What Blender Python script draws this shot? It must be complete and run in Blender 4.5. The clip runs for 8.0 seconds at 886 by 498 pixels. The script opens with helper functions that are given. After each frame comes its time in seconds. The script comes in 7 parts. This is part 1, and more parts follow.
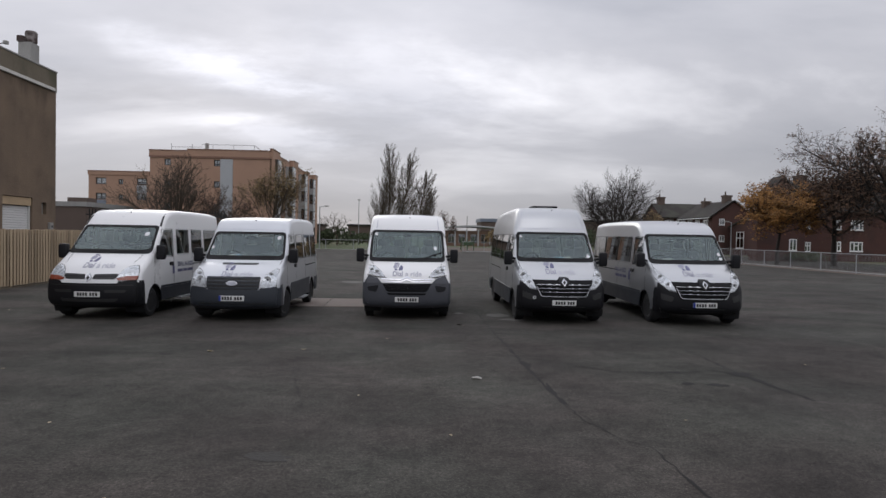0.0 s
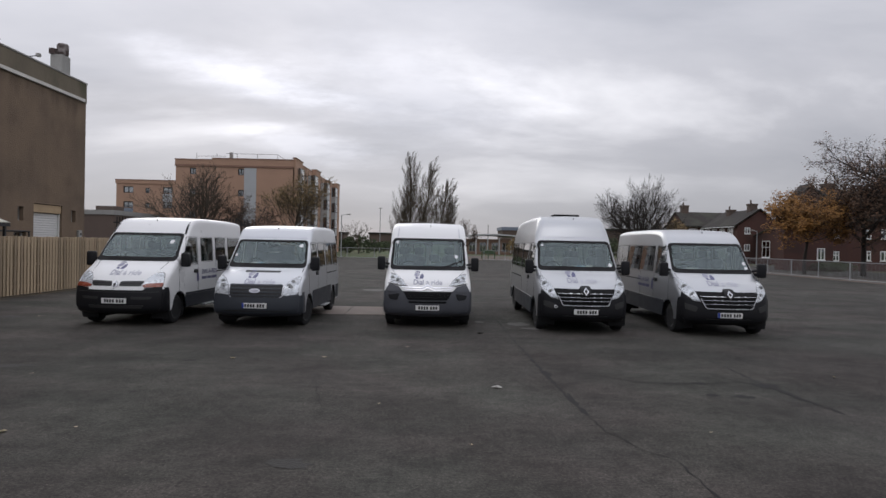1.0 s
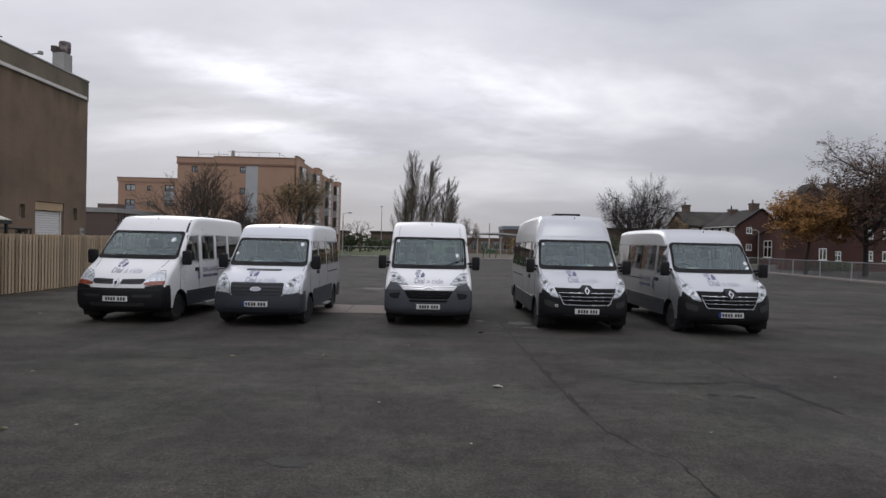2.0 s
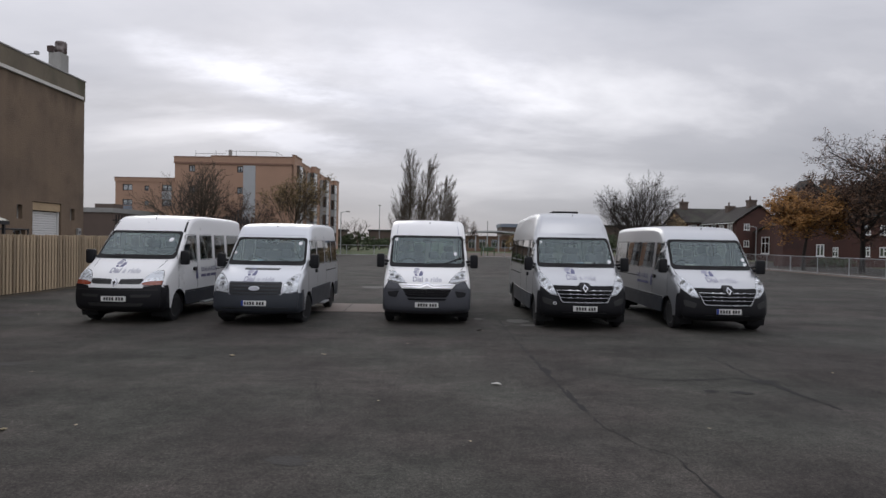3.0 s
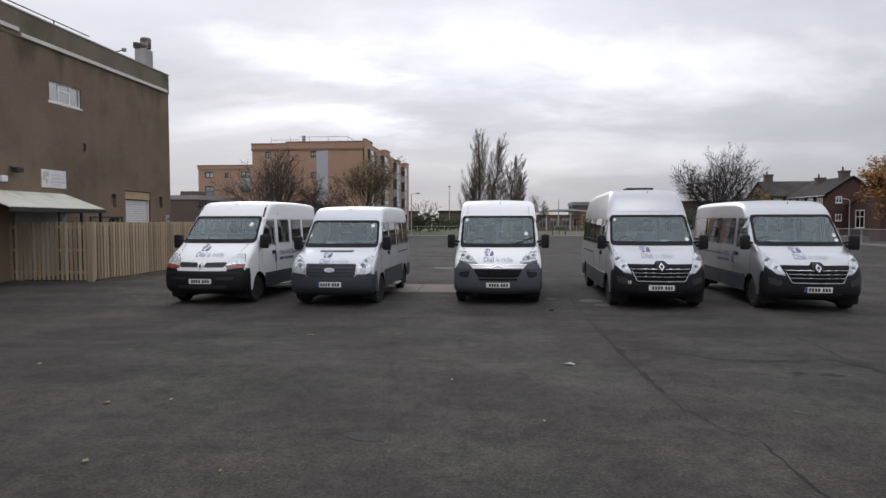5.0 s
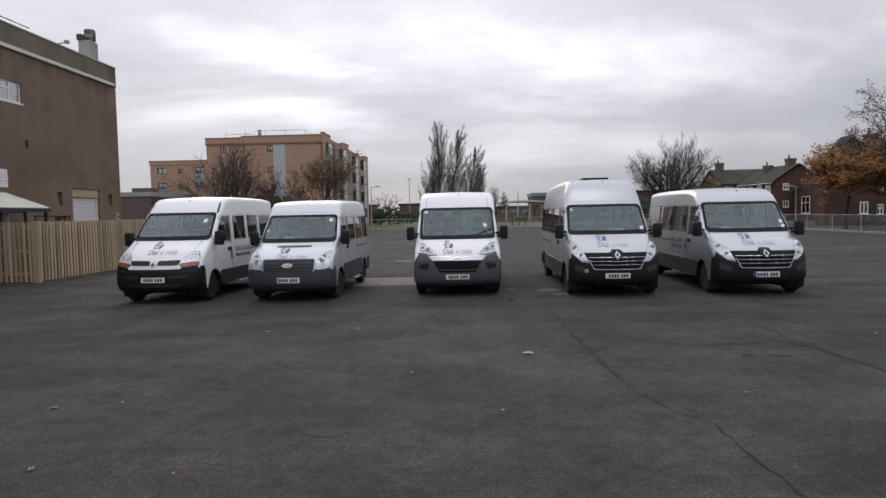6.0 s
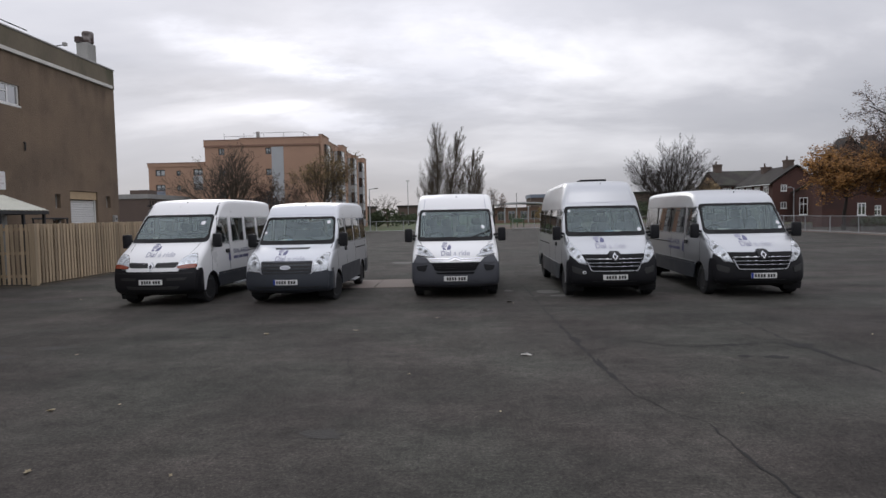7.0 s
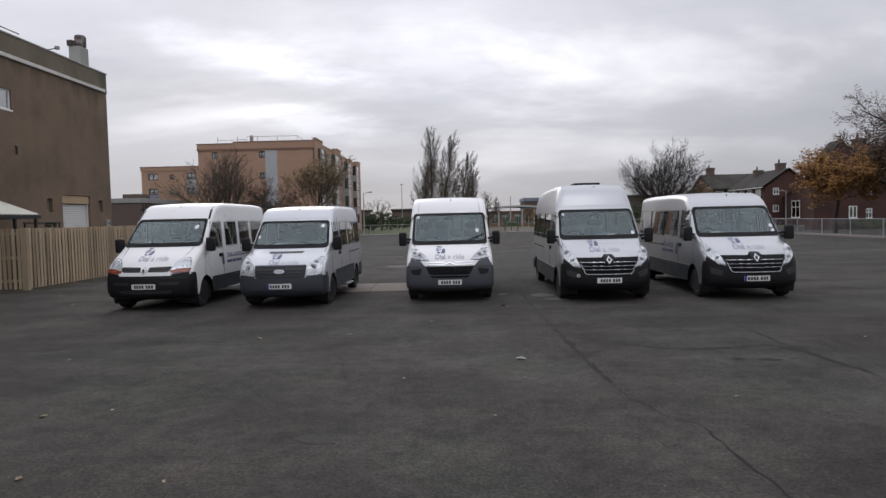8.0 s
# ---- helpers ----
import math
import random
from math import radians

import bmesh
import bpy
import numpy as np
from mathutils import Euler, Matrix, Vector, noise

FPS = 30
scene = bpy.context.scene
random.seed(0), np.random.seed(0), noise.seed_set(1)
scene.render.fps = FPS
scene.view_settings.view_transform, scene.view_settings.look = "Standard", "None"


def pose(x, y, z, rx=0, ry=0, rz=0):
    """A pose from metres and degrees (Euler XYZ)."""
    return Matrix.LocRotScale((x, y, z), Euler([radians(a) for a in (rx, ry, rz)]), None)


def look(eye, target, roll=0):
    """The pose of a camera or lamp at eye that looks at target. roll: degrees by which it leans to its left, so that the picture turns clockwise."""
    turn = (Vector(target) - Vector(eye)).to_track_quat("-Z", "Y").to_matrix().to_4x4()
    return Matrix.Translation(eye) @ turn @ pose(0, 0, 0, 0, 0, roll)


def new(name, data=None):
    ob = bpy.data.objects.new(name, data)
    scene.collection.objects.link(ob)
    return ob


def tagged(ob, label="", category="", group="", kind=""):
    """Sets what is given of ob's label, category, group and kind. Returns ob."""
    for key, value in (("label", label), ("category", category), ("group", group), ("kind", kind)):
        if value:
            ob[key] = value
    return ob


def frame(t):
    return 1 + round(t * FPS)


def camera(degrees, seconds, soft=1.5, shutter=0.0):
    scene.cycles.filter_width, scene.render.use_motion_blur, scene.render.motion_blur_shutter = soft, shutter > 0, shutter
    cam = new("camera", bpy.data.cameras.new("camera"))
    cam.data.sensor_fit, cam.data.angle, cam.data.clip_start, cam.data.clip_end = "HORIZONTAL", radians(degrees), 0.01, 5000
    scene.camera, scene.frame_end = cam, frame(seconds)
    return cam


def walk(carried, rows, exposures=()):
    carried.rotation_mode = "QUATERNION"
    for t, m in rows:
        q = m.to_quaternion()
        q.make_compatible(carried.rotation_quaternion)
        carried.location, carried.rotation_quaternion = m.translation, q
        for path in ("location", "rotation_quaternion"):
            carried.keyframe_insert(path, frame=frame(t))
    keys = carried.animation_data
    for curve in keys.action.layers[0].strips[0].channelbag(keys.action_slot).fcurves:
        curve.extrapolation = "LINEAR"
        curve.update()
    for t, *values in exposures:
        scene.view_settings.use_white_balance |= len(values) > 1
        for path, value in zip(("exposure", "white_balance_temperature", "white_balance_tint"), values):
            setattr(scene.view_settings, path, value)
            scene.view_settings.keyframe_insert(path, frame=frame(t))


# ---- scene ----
# The phone is held up at 1.95 m and turns almost on the spot.
EYE_Z = 1.95
PATH = [
    # seconds, x, y, dz, yaw, pitch, roll
    (0.0, -0.030, 0.032, -0.005, -3.19, -1.16, 1.01),
    (0.5, -0.030, 0.030, -0.003, -1.45, -0.22, 0.67),
    (1.0, -0.028, 0.029, -0.005, -1.26, -0.43, 1.14),
    (1.5, -0.018, 0.036, -0.001, -1.05, -0.48, 1.40),
    (3.0, -0.020, 0.019, 0.000, -1.31, -0.71, 0.99),
    (3.5, -0.025, 0.026, 0.009, 0.86, -0.70, 0.22),
    (4.0, -0.048, 0.020, 0.004, 5.04, -2.03, 0.08),
    (5.5, 0.000, 0.000, 0.000, 5.00, -2.75, -0.20),
    (6.0, 0.025, 0.023, -0.004, 1.58, -3.26, -1.11),
    (6.5, 0.036, 0.015, -0.004, 0.86, -3.57, -1.11),
    (7.0, 0.041, 0.012, -0.003, 1.45, -3.10, -1.18),
    (7.5, 0.035, 0.009, -0.009, 1.17, -2.89, -1.21),
    (8.0, 0.038, 0.017, -0.001, 0.91, -2.79, -1.28),
]
EXPOSURES = [(0.0, -0.44), (1.7, -0.42), (3.5, -0.42), (4.0, -0.28), (5.5, -0.20), (6.3, -0.28), (8.0, -0.31)]
cam = camera(70.53, 8.0, soft=1.5)
walk(cam, [(t, pose(x, y, EYE_Z + dz) @ pose(0, 0, 0, 0, 0, yaw) @ pose(0, 0, 0, 90 + pitch) @ pose(0, 0, 0, 0, 0, roll))
           for t, x, y, dz, yaw, pitch, roll in PATH], EXPOSURES)

# ---- overcast sky: one layer of cloud, brighter towards the zenith, and a weak veiled sun ----
SUN_ELEVATION, SUN_AZIMUTH = 24.0, -16.0
world = bpy.data.worlds.new("overcast_sky")
scene.world = world
world.use_nodes = True
wn, wl = world.node_tree.nodes, world.node_tree.links
wn.clear()


def wnode(kind, **settings):
    n = wn.new(kind)
    for k, v in settings.items():
        if k in ("type", "sky_type"):
            n.sky_type = v
        else:
            n.inputs[k].default_value = v
    return n


w_out, w_bg = wn.new("ShaderNodeOutputWorld"), wn.new("ShaderNodeBackground")
w_co = wn.new("ShaderNodeTexCoord")
w_sky = wn.new("ShaderNodeTexSky")
w_sky.sky_type = "NISHITA"
w_sky.sun_disc = False
w_sky.sun_elevation, w_sky.sun_rotation = radians(SUN_ELEVATION), radians(SUN_AZIMUTH)
w_sep = wn.new("ShaderNodeSeparateXYZ")
wl.new(w_co.outputs["Generated"], w_sep.inputs[0])


def wmath(op, a, b, clamp=False):
    n = wn.new("ShaderNodeMath")
    n.operation, n.use_clamp = op, clamp
    for s, v in zip(n.inputs, (a, b)):
        if isinstance(v, (int, float)):
            s.default_value = v
        else:
            wl.new(v, s)
    return n.outputs[0]


# cloud layer as a flat sheet overhead: direction divided by its height
w_h = wmath("ADD", wmath("MAXIMUM", w_sep.outputs["Z"], 0.0), 0.27)
w_comb = wn.new("ShaderNodeCombineXYZ")
wl.new(wmath("DIVIDE", w_sep.outputs["X"], w_h), w_comb.inputs[0])
wl.new(wmath("DIVIDE", w_sep.outputs["Y"], w_h), w_comb.inputs[1])
w_map = wn.new("ShaderNodeMapping")
w_map.inputs["Rotation"].default_value = (0, 0, radians(-14))
w_map.inputs["Scale"].default_value = (0.62, 1.0, 1.0)
w_map.inputs["Location"].default_value = (0.35, 0.2, 0.0)
wl.new(w_comb.outputs[0], w_map.inputs[0])
w_n1 = wn.new("ShaderNodeTexNoise")
w_n1.inputs["Scale"].default_value = 1.15
w_n1.inputs["Detail"].default_value = 7.0
w_n1.inputs["Roughness"].default_value = 0.50
w_n1.inputs["Distortion"].default_value = 0.35
wl.new(w_map.outputs[0], w_n1.inputs["Vector"])
w_ramp = wn.new("ShaderNodeValToRGB")
w_ramp.color_ramp.elements[0].position, w_ramp.color_ramp.elements[0].color = 0.33, (0.44, 0.452, 0.51, 1)
w_ramp.color_ramp.elements[1].position, w_ramp.color_ramp.elements[1].color = 0.66, (1.10, 1.095, 1.155, 1)
w_mid = w_ramp.color_ramp.elements.new(0.50)
w_mid.color = (0.615, 0.618, 0.675, 1)
# the layer thickens to an even grey towards the horizon
w_even = wmath("MULTIPLY", wmath("MAXIMUM", w_sep.outputs["Z"], 0.0), 5.0, clamp=True)
w_thick = wmath("ADD", 0.445, wmath("MULTIPLY", wmath("SUBTRACT", w_n1.outputs["Fac"], 0.465), wmath("ADD", 0.25, wmath("MULTIPLY", w_even, 0.75))))
wl.new(w_thick, w_ramp.inputs[0])
# brighter overhead, as an overcast sky is
w_up = wmath("ADD", 0.60, wmath("MULTIPLY", wmath("MAXIMUM", w_sep.outputs["Z"], 0.0), 1.45))
# and brighter round the veiled sun
w_dot = wn.new("ShaderNodeVectorMath")
w_dot.operation = "DOT_PRODUCT"
wl.new(w_co.outputs["Generated"], w_dot.inputs[0])
w_dot.inputs[1].default_value = (math.cos(radians(SUN_ELEVATION)) * math.sin(radians(SUN_AZIMUTH)), math.cos(radians(SUN_ELEVATION)) * math.cos(radians(SUN_AZIMUTH)), math.sin(radians(SUN_ELEVATION)))
w_glow = wmath("MULTIPLY", wmath("POWER", wmath("MAXIMUM", w_dot.outputs["Value"], 0.0), 9.0), 0.30)
w_up = wmath("ADD", w_up, w_glow)
# thin bright breaks and darker rolls of the cloud layer: azimuth, elevation, half length, half height, slope, gain
w_az = wmath("MULTIPLY", wmath("ARCTAN2", w_sep.outputs["X"], w_sep.outputs["Y"]), 180 / math.pi)
w_el = wmath("MULTIPLY", wmath("ARCSINE", w_sep.outputs["Z"], 0.0), 180 / math.pi)
w_n2 = wn.new("ShaderNodeTexNoise")
w_n2.inputs["Scale"].default_value, w_n2.inputs["Detail"].default_value = 9.0, 6.0
w_n2.inputs["Roughness"].default_value = 0.6
wl.new(w_map.outputs[0], w_n2.inputs["Vector"])
w_ragged = wmath("MULTIPLY", wmath("SUBTRACT", w_n2.outputs["Fac"], 0.5), 2.6)
for az, el, a, b, slope, gain in [(-17.0, 14.0, 8.5, 1.8, -0.16, 0.50), (-11.5, 8.6, 7.0, 1.5, -0.12, 0.44), (-2.0, 13.5, 13.0, 4.5, -0.05, 0.26),
                                  (-25.0, 11.0, 9.0, 1.6, -0.05, -0.13), (-2.0, 7.0, 9.0, 1.8, 0.02, -0.05), (-9.0, 10.8, 9.0, 1.2, -0.10, -0.06)]:
    du = wmath("SUBTRACT", w_az, az)
    dv = wmath("SUBTRACT", wmath("SUBTRACT", w_el, el), wmath("MULTIPLY", du, slope))
    far = wmath("ADD", wmath("POWER", wmath("ABSOLUTE", wmath("DIVIDE", du, a), 0.0), 2.0), wmath("POWER", wmath("ABSOLUTE", wmath("DIVIDE", dv, b), 0.0), 2.0))
    g_ = wmath("SUBTRACT", 1.0, wmath("MULTIPLY", wmath("ADD", far, w_ragged), 0.5), clamp=True)
    w_up = wmath("ADD", w_up, wmath("MULTIPLY", wmath("MULTIPLY", g_, g_), gain))
w_scale = wn.new("ShaderNodeVectorMath")
w_scale.operation = "SCALE"
wl.new(w_ramp.outputs[0], w_scale.inputs[0])
wl.new(w_up, w_scale.inputs["Scale"])
w_skys = wn.new("ShaderNodeVectorMath")
w_skys.operation = "SCALE"
w_skys.inputs["Scale"].default_value = 0.05
wl.new(w_sky.outputs[0], w_skys.inputs[0])
w_mix = wn.new("ShaderNodeMix")
w_mix.data_type = "RGBA"
w_mix.inputs[0].default_value = 0.94
wl.new(w_skys.outputs[0], w_mix.inputs[6])
wl.new(w_scale.outputs[0], w_mix.inputs[7])
wl.new(w_mix.outputs[2], w_bg.inputs["Color"])
w_bg.inputs["Strength"].default_value = 1.38
wl.new(w_bg.outputs[0], w_out.inputs[0])

sun = new("sun", bpy.data.lights.new("sun", "SUN"))
sun.data.energy, sun.data.angle, sun.data.color = 0.5, radians(25), (1.0, 0.96, 0.9)
_se, _sa = radians(SUN_ELEVATION), radians(SUN_AZIMUTH)
sun.matrix_world = look((60 * math.sin(_sa), 60 * math.cos(_sa), 60 * math.tan(_se)), (0, 0, 0))


# ---- materials ----
def material(name, color, rough=0.7, metal=0.0, vary=0.12, scale=4.0, fine=60.0, bump=0.0, bump_scale=None, coat=0.0,
             second=None, second_at=0.6, stretch=(1, 1, 1), per_object=0.0, per_island=0.0, spec=0.5):
    """A surface with broad patches, fine grain and relief; second: a colour that shows in patches of its own."""
    m = bpy.data.materials.new(name)
    m.use_nodes = True
    nt = m.node_tree
    ns, ln = nt.nodes, nt.links
    b = ns["Principled BSDF"]
    b.inputs["Metallic"].default_value = metal
    b.inputs["Coat Weight"].default_value = coat
    b.inputs["Coat Roughness"].default_value = 0.06
    b.inputs["Specular IOR Level"].default_value = spec
    co = ns.new("ShaderNodeTexCoord")
    mp = ns.new("ShaderNodeMapping")
    mp.inputs["Scale"].default_value = stretch
    ln.new(co.outputs["Object"], mp.inputs[0])

    def noise_tex(s, detail):
        n = ns.new("ShaderNodeTexNoise")
        n.inputs["Scale"].default_value, n.inputs["Detail"].default_value = s, detail
        ln.new(mp.outputs[0], n.inputs["Vector"])
        return n.outputs["Fac"]

    def m2(op, a, c):
        n = ns.new("ShaderNodeMath")
        n.operation = op
        for s, v in zip(n.inputs, (a, c)):
            if isinstance(v, (int, float)):
                s.default_value = v
            else:
                ln.new(v, s)
        return n.outputs[0]

    broad, grain = noise_tex(scale, 5), noise_tex(fine, 3)
    total = m2("ADD", m2("MULTIPLY", m2("SUBTRACT", broad, 0.5), 3.0 * vary), m2("MULTIPLY", m2("SUBTRACT", grain, 0.5), 1.6 * vary))
    if per_object:
        oi = ns.new("ShaderNodeObjectInfo")
        total = m2("ADD", total, m2("MULTIPLY", m2("SUBTRACT", oi.outputs["Random"], 0.5), 2 * per_object))
    if per_island:
        ge = ns.new("ShaderNodeNewGeometry")
        total = m2("ADD", total, m2("MULTIPLY", m2("SUBTRACT", ge.outputs["Random Per Island"], 0.5), 2 * per_island))
    gain = m2("ADD", 1.0, total)
    base = ns.new("ShaderNodeRGB")
    base.outputs[0].default_value = (*color, 1)
    src = base.outputs[0]
    if second:
        patch = noise_tex(scale * 0.6, 6)
        rp = ns.new("ShaderNodeMapRange")
        rp.inputs[1].default_value, rp.inputs[2].default_value = second_at - 0.08, second_at + 0.08
        ln.new(patch, rp.inputs[0])
        mx = ns.new("ShaderNodeMix")
        mx.data_type = "RGBA"
        ln.new(rp.outputs[0], mx.inputs[0])
        ln.new(src, mx.inputs[6])
        mx.inputs[7].default_value = (*second, 1)
        src = mx.outputs[2]
    sc = ns.new("ShaderNodeVectorMath")
    sc.operation = "SCALE"
    ln.new(src, sc.inputs[0])
    ln.new(gain, sc.inputs["Scale"])
    ln.new(sc.outputs[0], b.inputs["Base Color"])
    ln.new(m2("ADD", rough, m2("MULTIPLY", m2("SUBTRACT", broad, 0.5), 0.25)), b.inputs["Roughness"])
    if bump:
        bp = ns.new("ShaderNodeBump")
        bp.inputs["Strength"].default_value, bp.inputs["Distance"].default_value = min(1.0, bump * 40), 0.02
        ln.new(noise_tex(bump_scale or fine, 4), bp.inputs["Height"])
        ln.new(bp.outputs[0], b.inputs["Normal"])
    return m


def glass(name, tint, gloss=0.06, sheen=(1, 1, 1)):
    """A thin pane: tinted see-through with a mirror-like gloss that grows at grazing angles."""
    m = bpy.data.materials.new(name)
    m.use_nodes = True
    ns, ln = m.node_tree.nodes, m.node_tree.links
    ns.remove(ns["Principled BSDF"])
    tr, gl, mx = ns.new("ShaderNodeBsdfTransparent"), ns.new("ShaderNodeBsdfGlossy"), ns.new("ShaderNodeMixShader")
    tr.inputs[0].default_value = (*tint, 1)
    gl.inputs["Roughness"].default_value = 0.0
    gl.inputs["Color"].default_value = (*sheen, 1)
    fr = ns.new("ShaderNodeFresnel")
    fr.inputs[0].default_value = 1.52
    ad = ns.new("ShaderNodeMath")
    ad.operation = "MULTIPLY_ADD"
    ad.inputs[1].default_value, ad.inputs[2].default_value = 1.35, gloss - 0.05
    ad.use_clamp = True
    ln.new(fr.outputs[0], ad.inputs[0])
    ln.new(ad.outputs[0], mx.inputs[0])
    ln.new(tr.outputs[0], mx.inputs[1])
    ln.new(gl.outputs[0], mx.inputs[2])
    ln.new(mx.outputs[0], ns["Material Output"].inputs[0])
    return m


M = dict(
    white_paint=material("white_paint", (0.78, 0.78, 0.78), 0.32, vary=0.025, scale=1.5, fine=25, coat=0.35),
    silver_paint=material("silver_paint", (0.50, 0.51, 0.525), 0.36, 0.85, vary=0.03, scale=1.5, fine=60, coat=0.5),
    pale_silver_paint=material("pale_silver_paint", (0.58, 0.595, 0.62), 0.36, 0.65, vary=0.03, scale=1.5, fine=60, coat=0.5),
    black_plastic=material("black_plastic", (0.009, 0.009, 0.011), 0.5, vary=0.12, scale=3, fine=120, spec=0.28),
    grey_plastic=material("grey_plastic", (0.066, 0.069, 0.080), 0.5, vary=0.10, scale=3, fine=120, spec=0.35),
    steel_blue_plastic=material("steel_blue_plastic", (0.036, 0.041, 0.050), 0.45, vary=0.10, scale=3, fine=120, spec=0.4),
    rubber=material("rubber", (0.010, 0.010, 0.011), 0.85, vary=0.2, scale=5, fine=80),
    wheel_steel=material("wheel_steel", (0.016, 0.016, 0.018), 0.55, 0.2, vary=0.15, scale=6),
    chrome=material("chrome", (0.75, 0.75, 0.77), 0.12, 1.0, vary=0.03),
    dull_chrome=material("dull_chrome", (0.52, 0.53, 0.55), 0.25, 1.0, vary=0.05),
    cabin=material("cabin", (0.10, 0.103, 0.11), 0.8, vary=0.15, scale=3),
    seat_cloth=material("seat_cloth", (0.20, 0.21, 0.24), 0.9, vary=0.2, scale=8, fine=90),
    lamp_glass=glass("lamp_glass", (0.93, 0.95, 0.97), 0.10),
    lamp_reflector=material("lamp_reflector", (0.66, 0.67, 0.68), 0.28, 0.45, vary=0.13, scale=11, fine=40, bump=0.008, bump_scale=16),
    amber=material("amber", (0.24, 0.055, 0.030), 0.25, vary=0.1, coat=0.6),
    plate_white=material("plate_white", (0.72, 0.72, 0.70), 0.4, vary=0.04),
    gloss_black=material("gloss_black", (0.005, 0.005, 0.006), 0.4, vary=0.1, spec=0.15),
    plate_black=material("plate_black", (0.02, 0.02, 0.02), 0.5, vary=0.05),
    plate_blue=material("plate_blue", (0.02, 0.05, 0.30), 0.4, vary=0.05),
    decal_blue=material("decal_blue", (0.085, 0.085, 0.185), 0.4, vary=0.08, scale=8),
    decal_grey=material("decal_grey", (0.42, 0.425, 0.48), 0.4, vary=0.08, scale=8),
    decal_slate=material("decal_slate", (0.27, 0.27, 0.35), 0.4, vary=0.08, scale=8),
    paper_blue=material("paper_blue", (0.30, 0.45, 0.60), 0.6, vary=0.1, scale=12),
    sticker=material("sticker", (0.75, 0.76, 0.78), 0.5, vary=0.05),
    windscreen=glass("windscreen", (0.80, 0.92, 0.88), 0.105, (0.84, 0.97, 0.97)),
    tinted=glass("tinted", (0.55, 0.61, 0.60), 0.10),
    privacy=glass("privacy", (0.24, 0.27, 0.27), 0.10),
    clear_pane=glass("clear_pane", (0.72, 0.76, 0.76), 0.05),
)


# ---- building helpers ----
def part(name, bm, mat, parent=None, label="", smooth=0.0):
    """Links a bmesh as one mesh object, under a thing or a part."""
    me = bpy.data.meshes.new(name)
    bm.to_mesh(me)
    bm.free()
    if mat:
        me.materials.append(M[mat] if isinstance(mat, str) else mat)
    if smooth:
        me.shade_smooth()
        me.set_sharp_from_angle(angle=radians(smooth))
    ob = new(name, me)
    ob.parent = parent
    if mat in ("windscreen", "tinted", "privacy", "clear_pane", "lamp_glass", "house_pane", "far_pane"):
        ob.visible_shadow = False
    if label:
        ob["label"] = label
    return ob


def shared(name, me, m, parent):
    ob = new(name, me)
    ob.parent = parent
    ob.matrix_basis = m
    return ob


def thing(name, label, category, group="", at=None, kind=""):
    ob = new(name)
    ob.empty_display_size = 0.2
    if at is not None:
        ob.matrix_basis = at
    return tagged(ob, label, category, group, kind)


def box(bm, x0, x1, y0, y1, z0, z1, bevel=0.0, segments=1):
    r = bmesh.ops.create_cube(bm, size=1.0, matrix=Matrix.LocRotScale(((x0 + x1) / 2, (y0 + y1) / 2, (z0 + z1) / 2), None, (x1 - x0, y1 - y0, z1 - z0)))
    if bevel:
        es = list({e for v in r["verts"] for e in v.link_edges})
        bmesh.ops.bevel(bm, geom=es, offset=bevel, segments=segments, profile=0.5, affect="EDGES", clamp_overlap=True)
    return bm


def boxed(*a, **k):
    return box(bmesh.new(), *a, **k)


def tube(bm, a, b, r0, r1=None, sides=8, caps=True):
    a, b = Vector(a), Vector(b)
    d = b - a
    m = Matrix.Translation((a + b) / 2) @ d.to_track_quat("Z", "Y").to_matrix().to_4x4()
    bmesh.ops.create_cone(bm, cap_ends=caps, segments=sides, radius1=r0, radius2=r0 if r1 is None else r1, depth=d.length, matrix=m)
    return bm


def lathe(bm, prof, axis="x", sides=28, at=(0, 0, 0)):
    """Turns a profile of (along, radius) round an axis."""
    rings = []
    for s, r in prof:
        ring = []
        for i in range(sides):
            a = 2 * math.pi * i / sides
            c, d = r * math.cos(a), r * math.sin(a)
            p = (s, c, d) if axis == "x" else (c, s, d) if axis == "y" else (c, d, s)
            ring.append(bm.verts.new(Vector(p) + Vector(at)))
        rings.append(ring)
    for p, q in zip(rings, rings[1:]):
        for i in range(sides):
            bm.faces.new((p[i], p[(i + 1) % sides], q[(i + 1) % sides], q[i]))
    for ring in (rings[0], rings[-1]):
        bm.faces.new(ring)
    bmesh.ops.recalc_face_normals(bm, faces=bm.faces)
    return bm


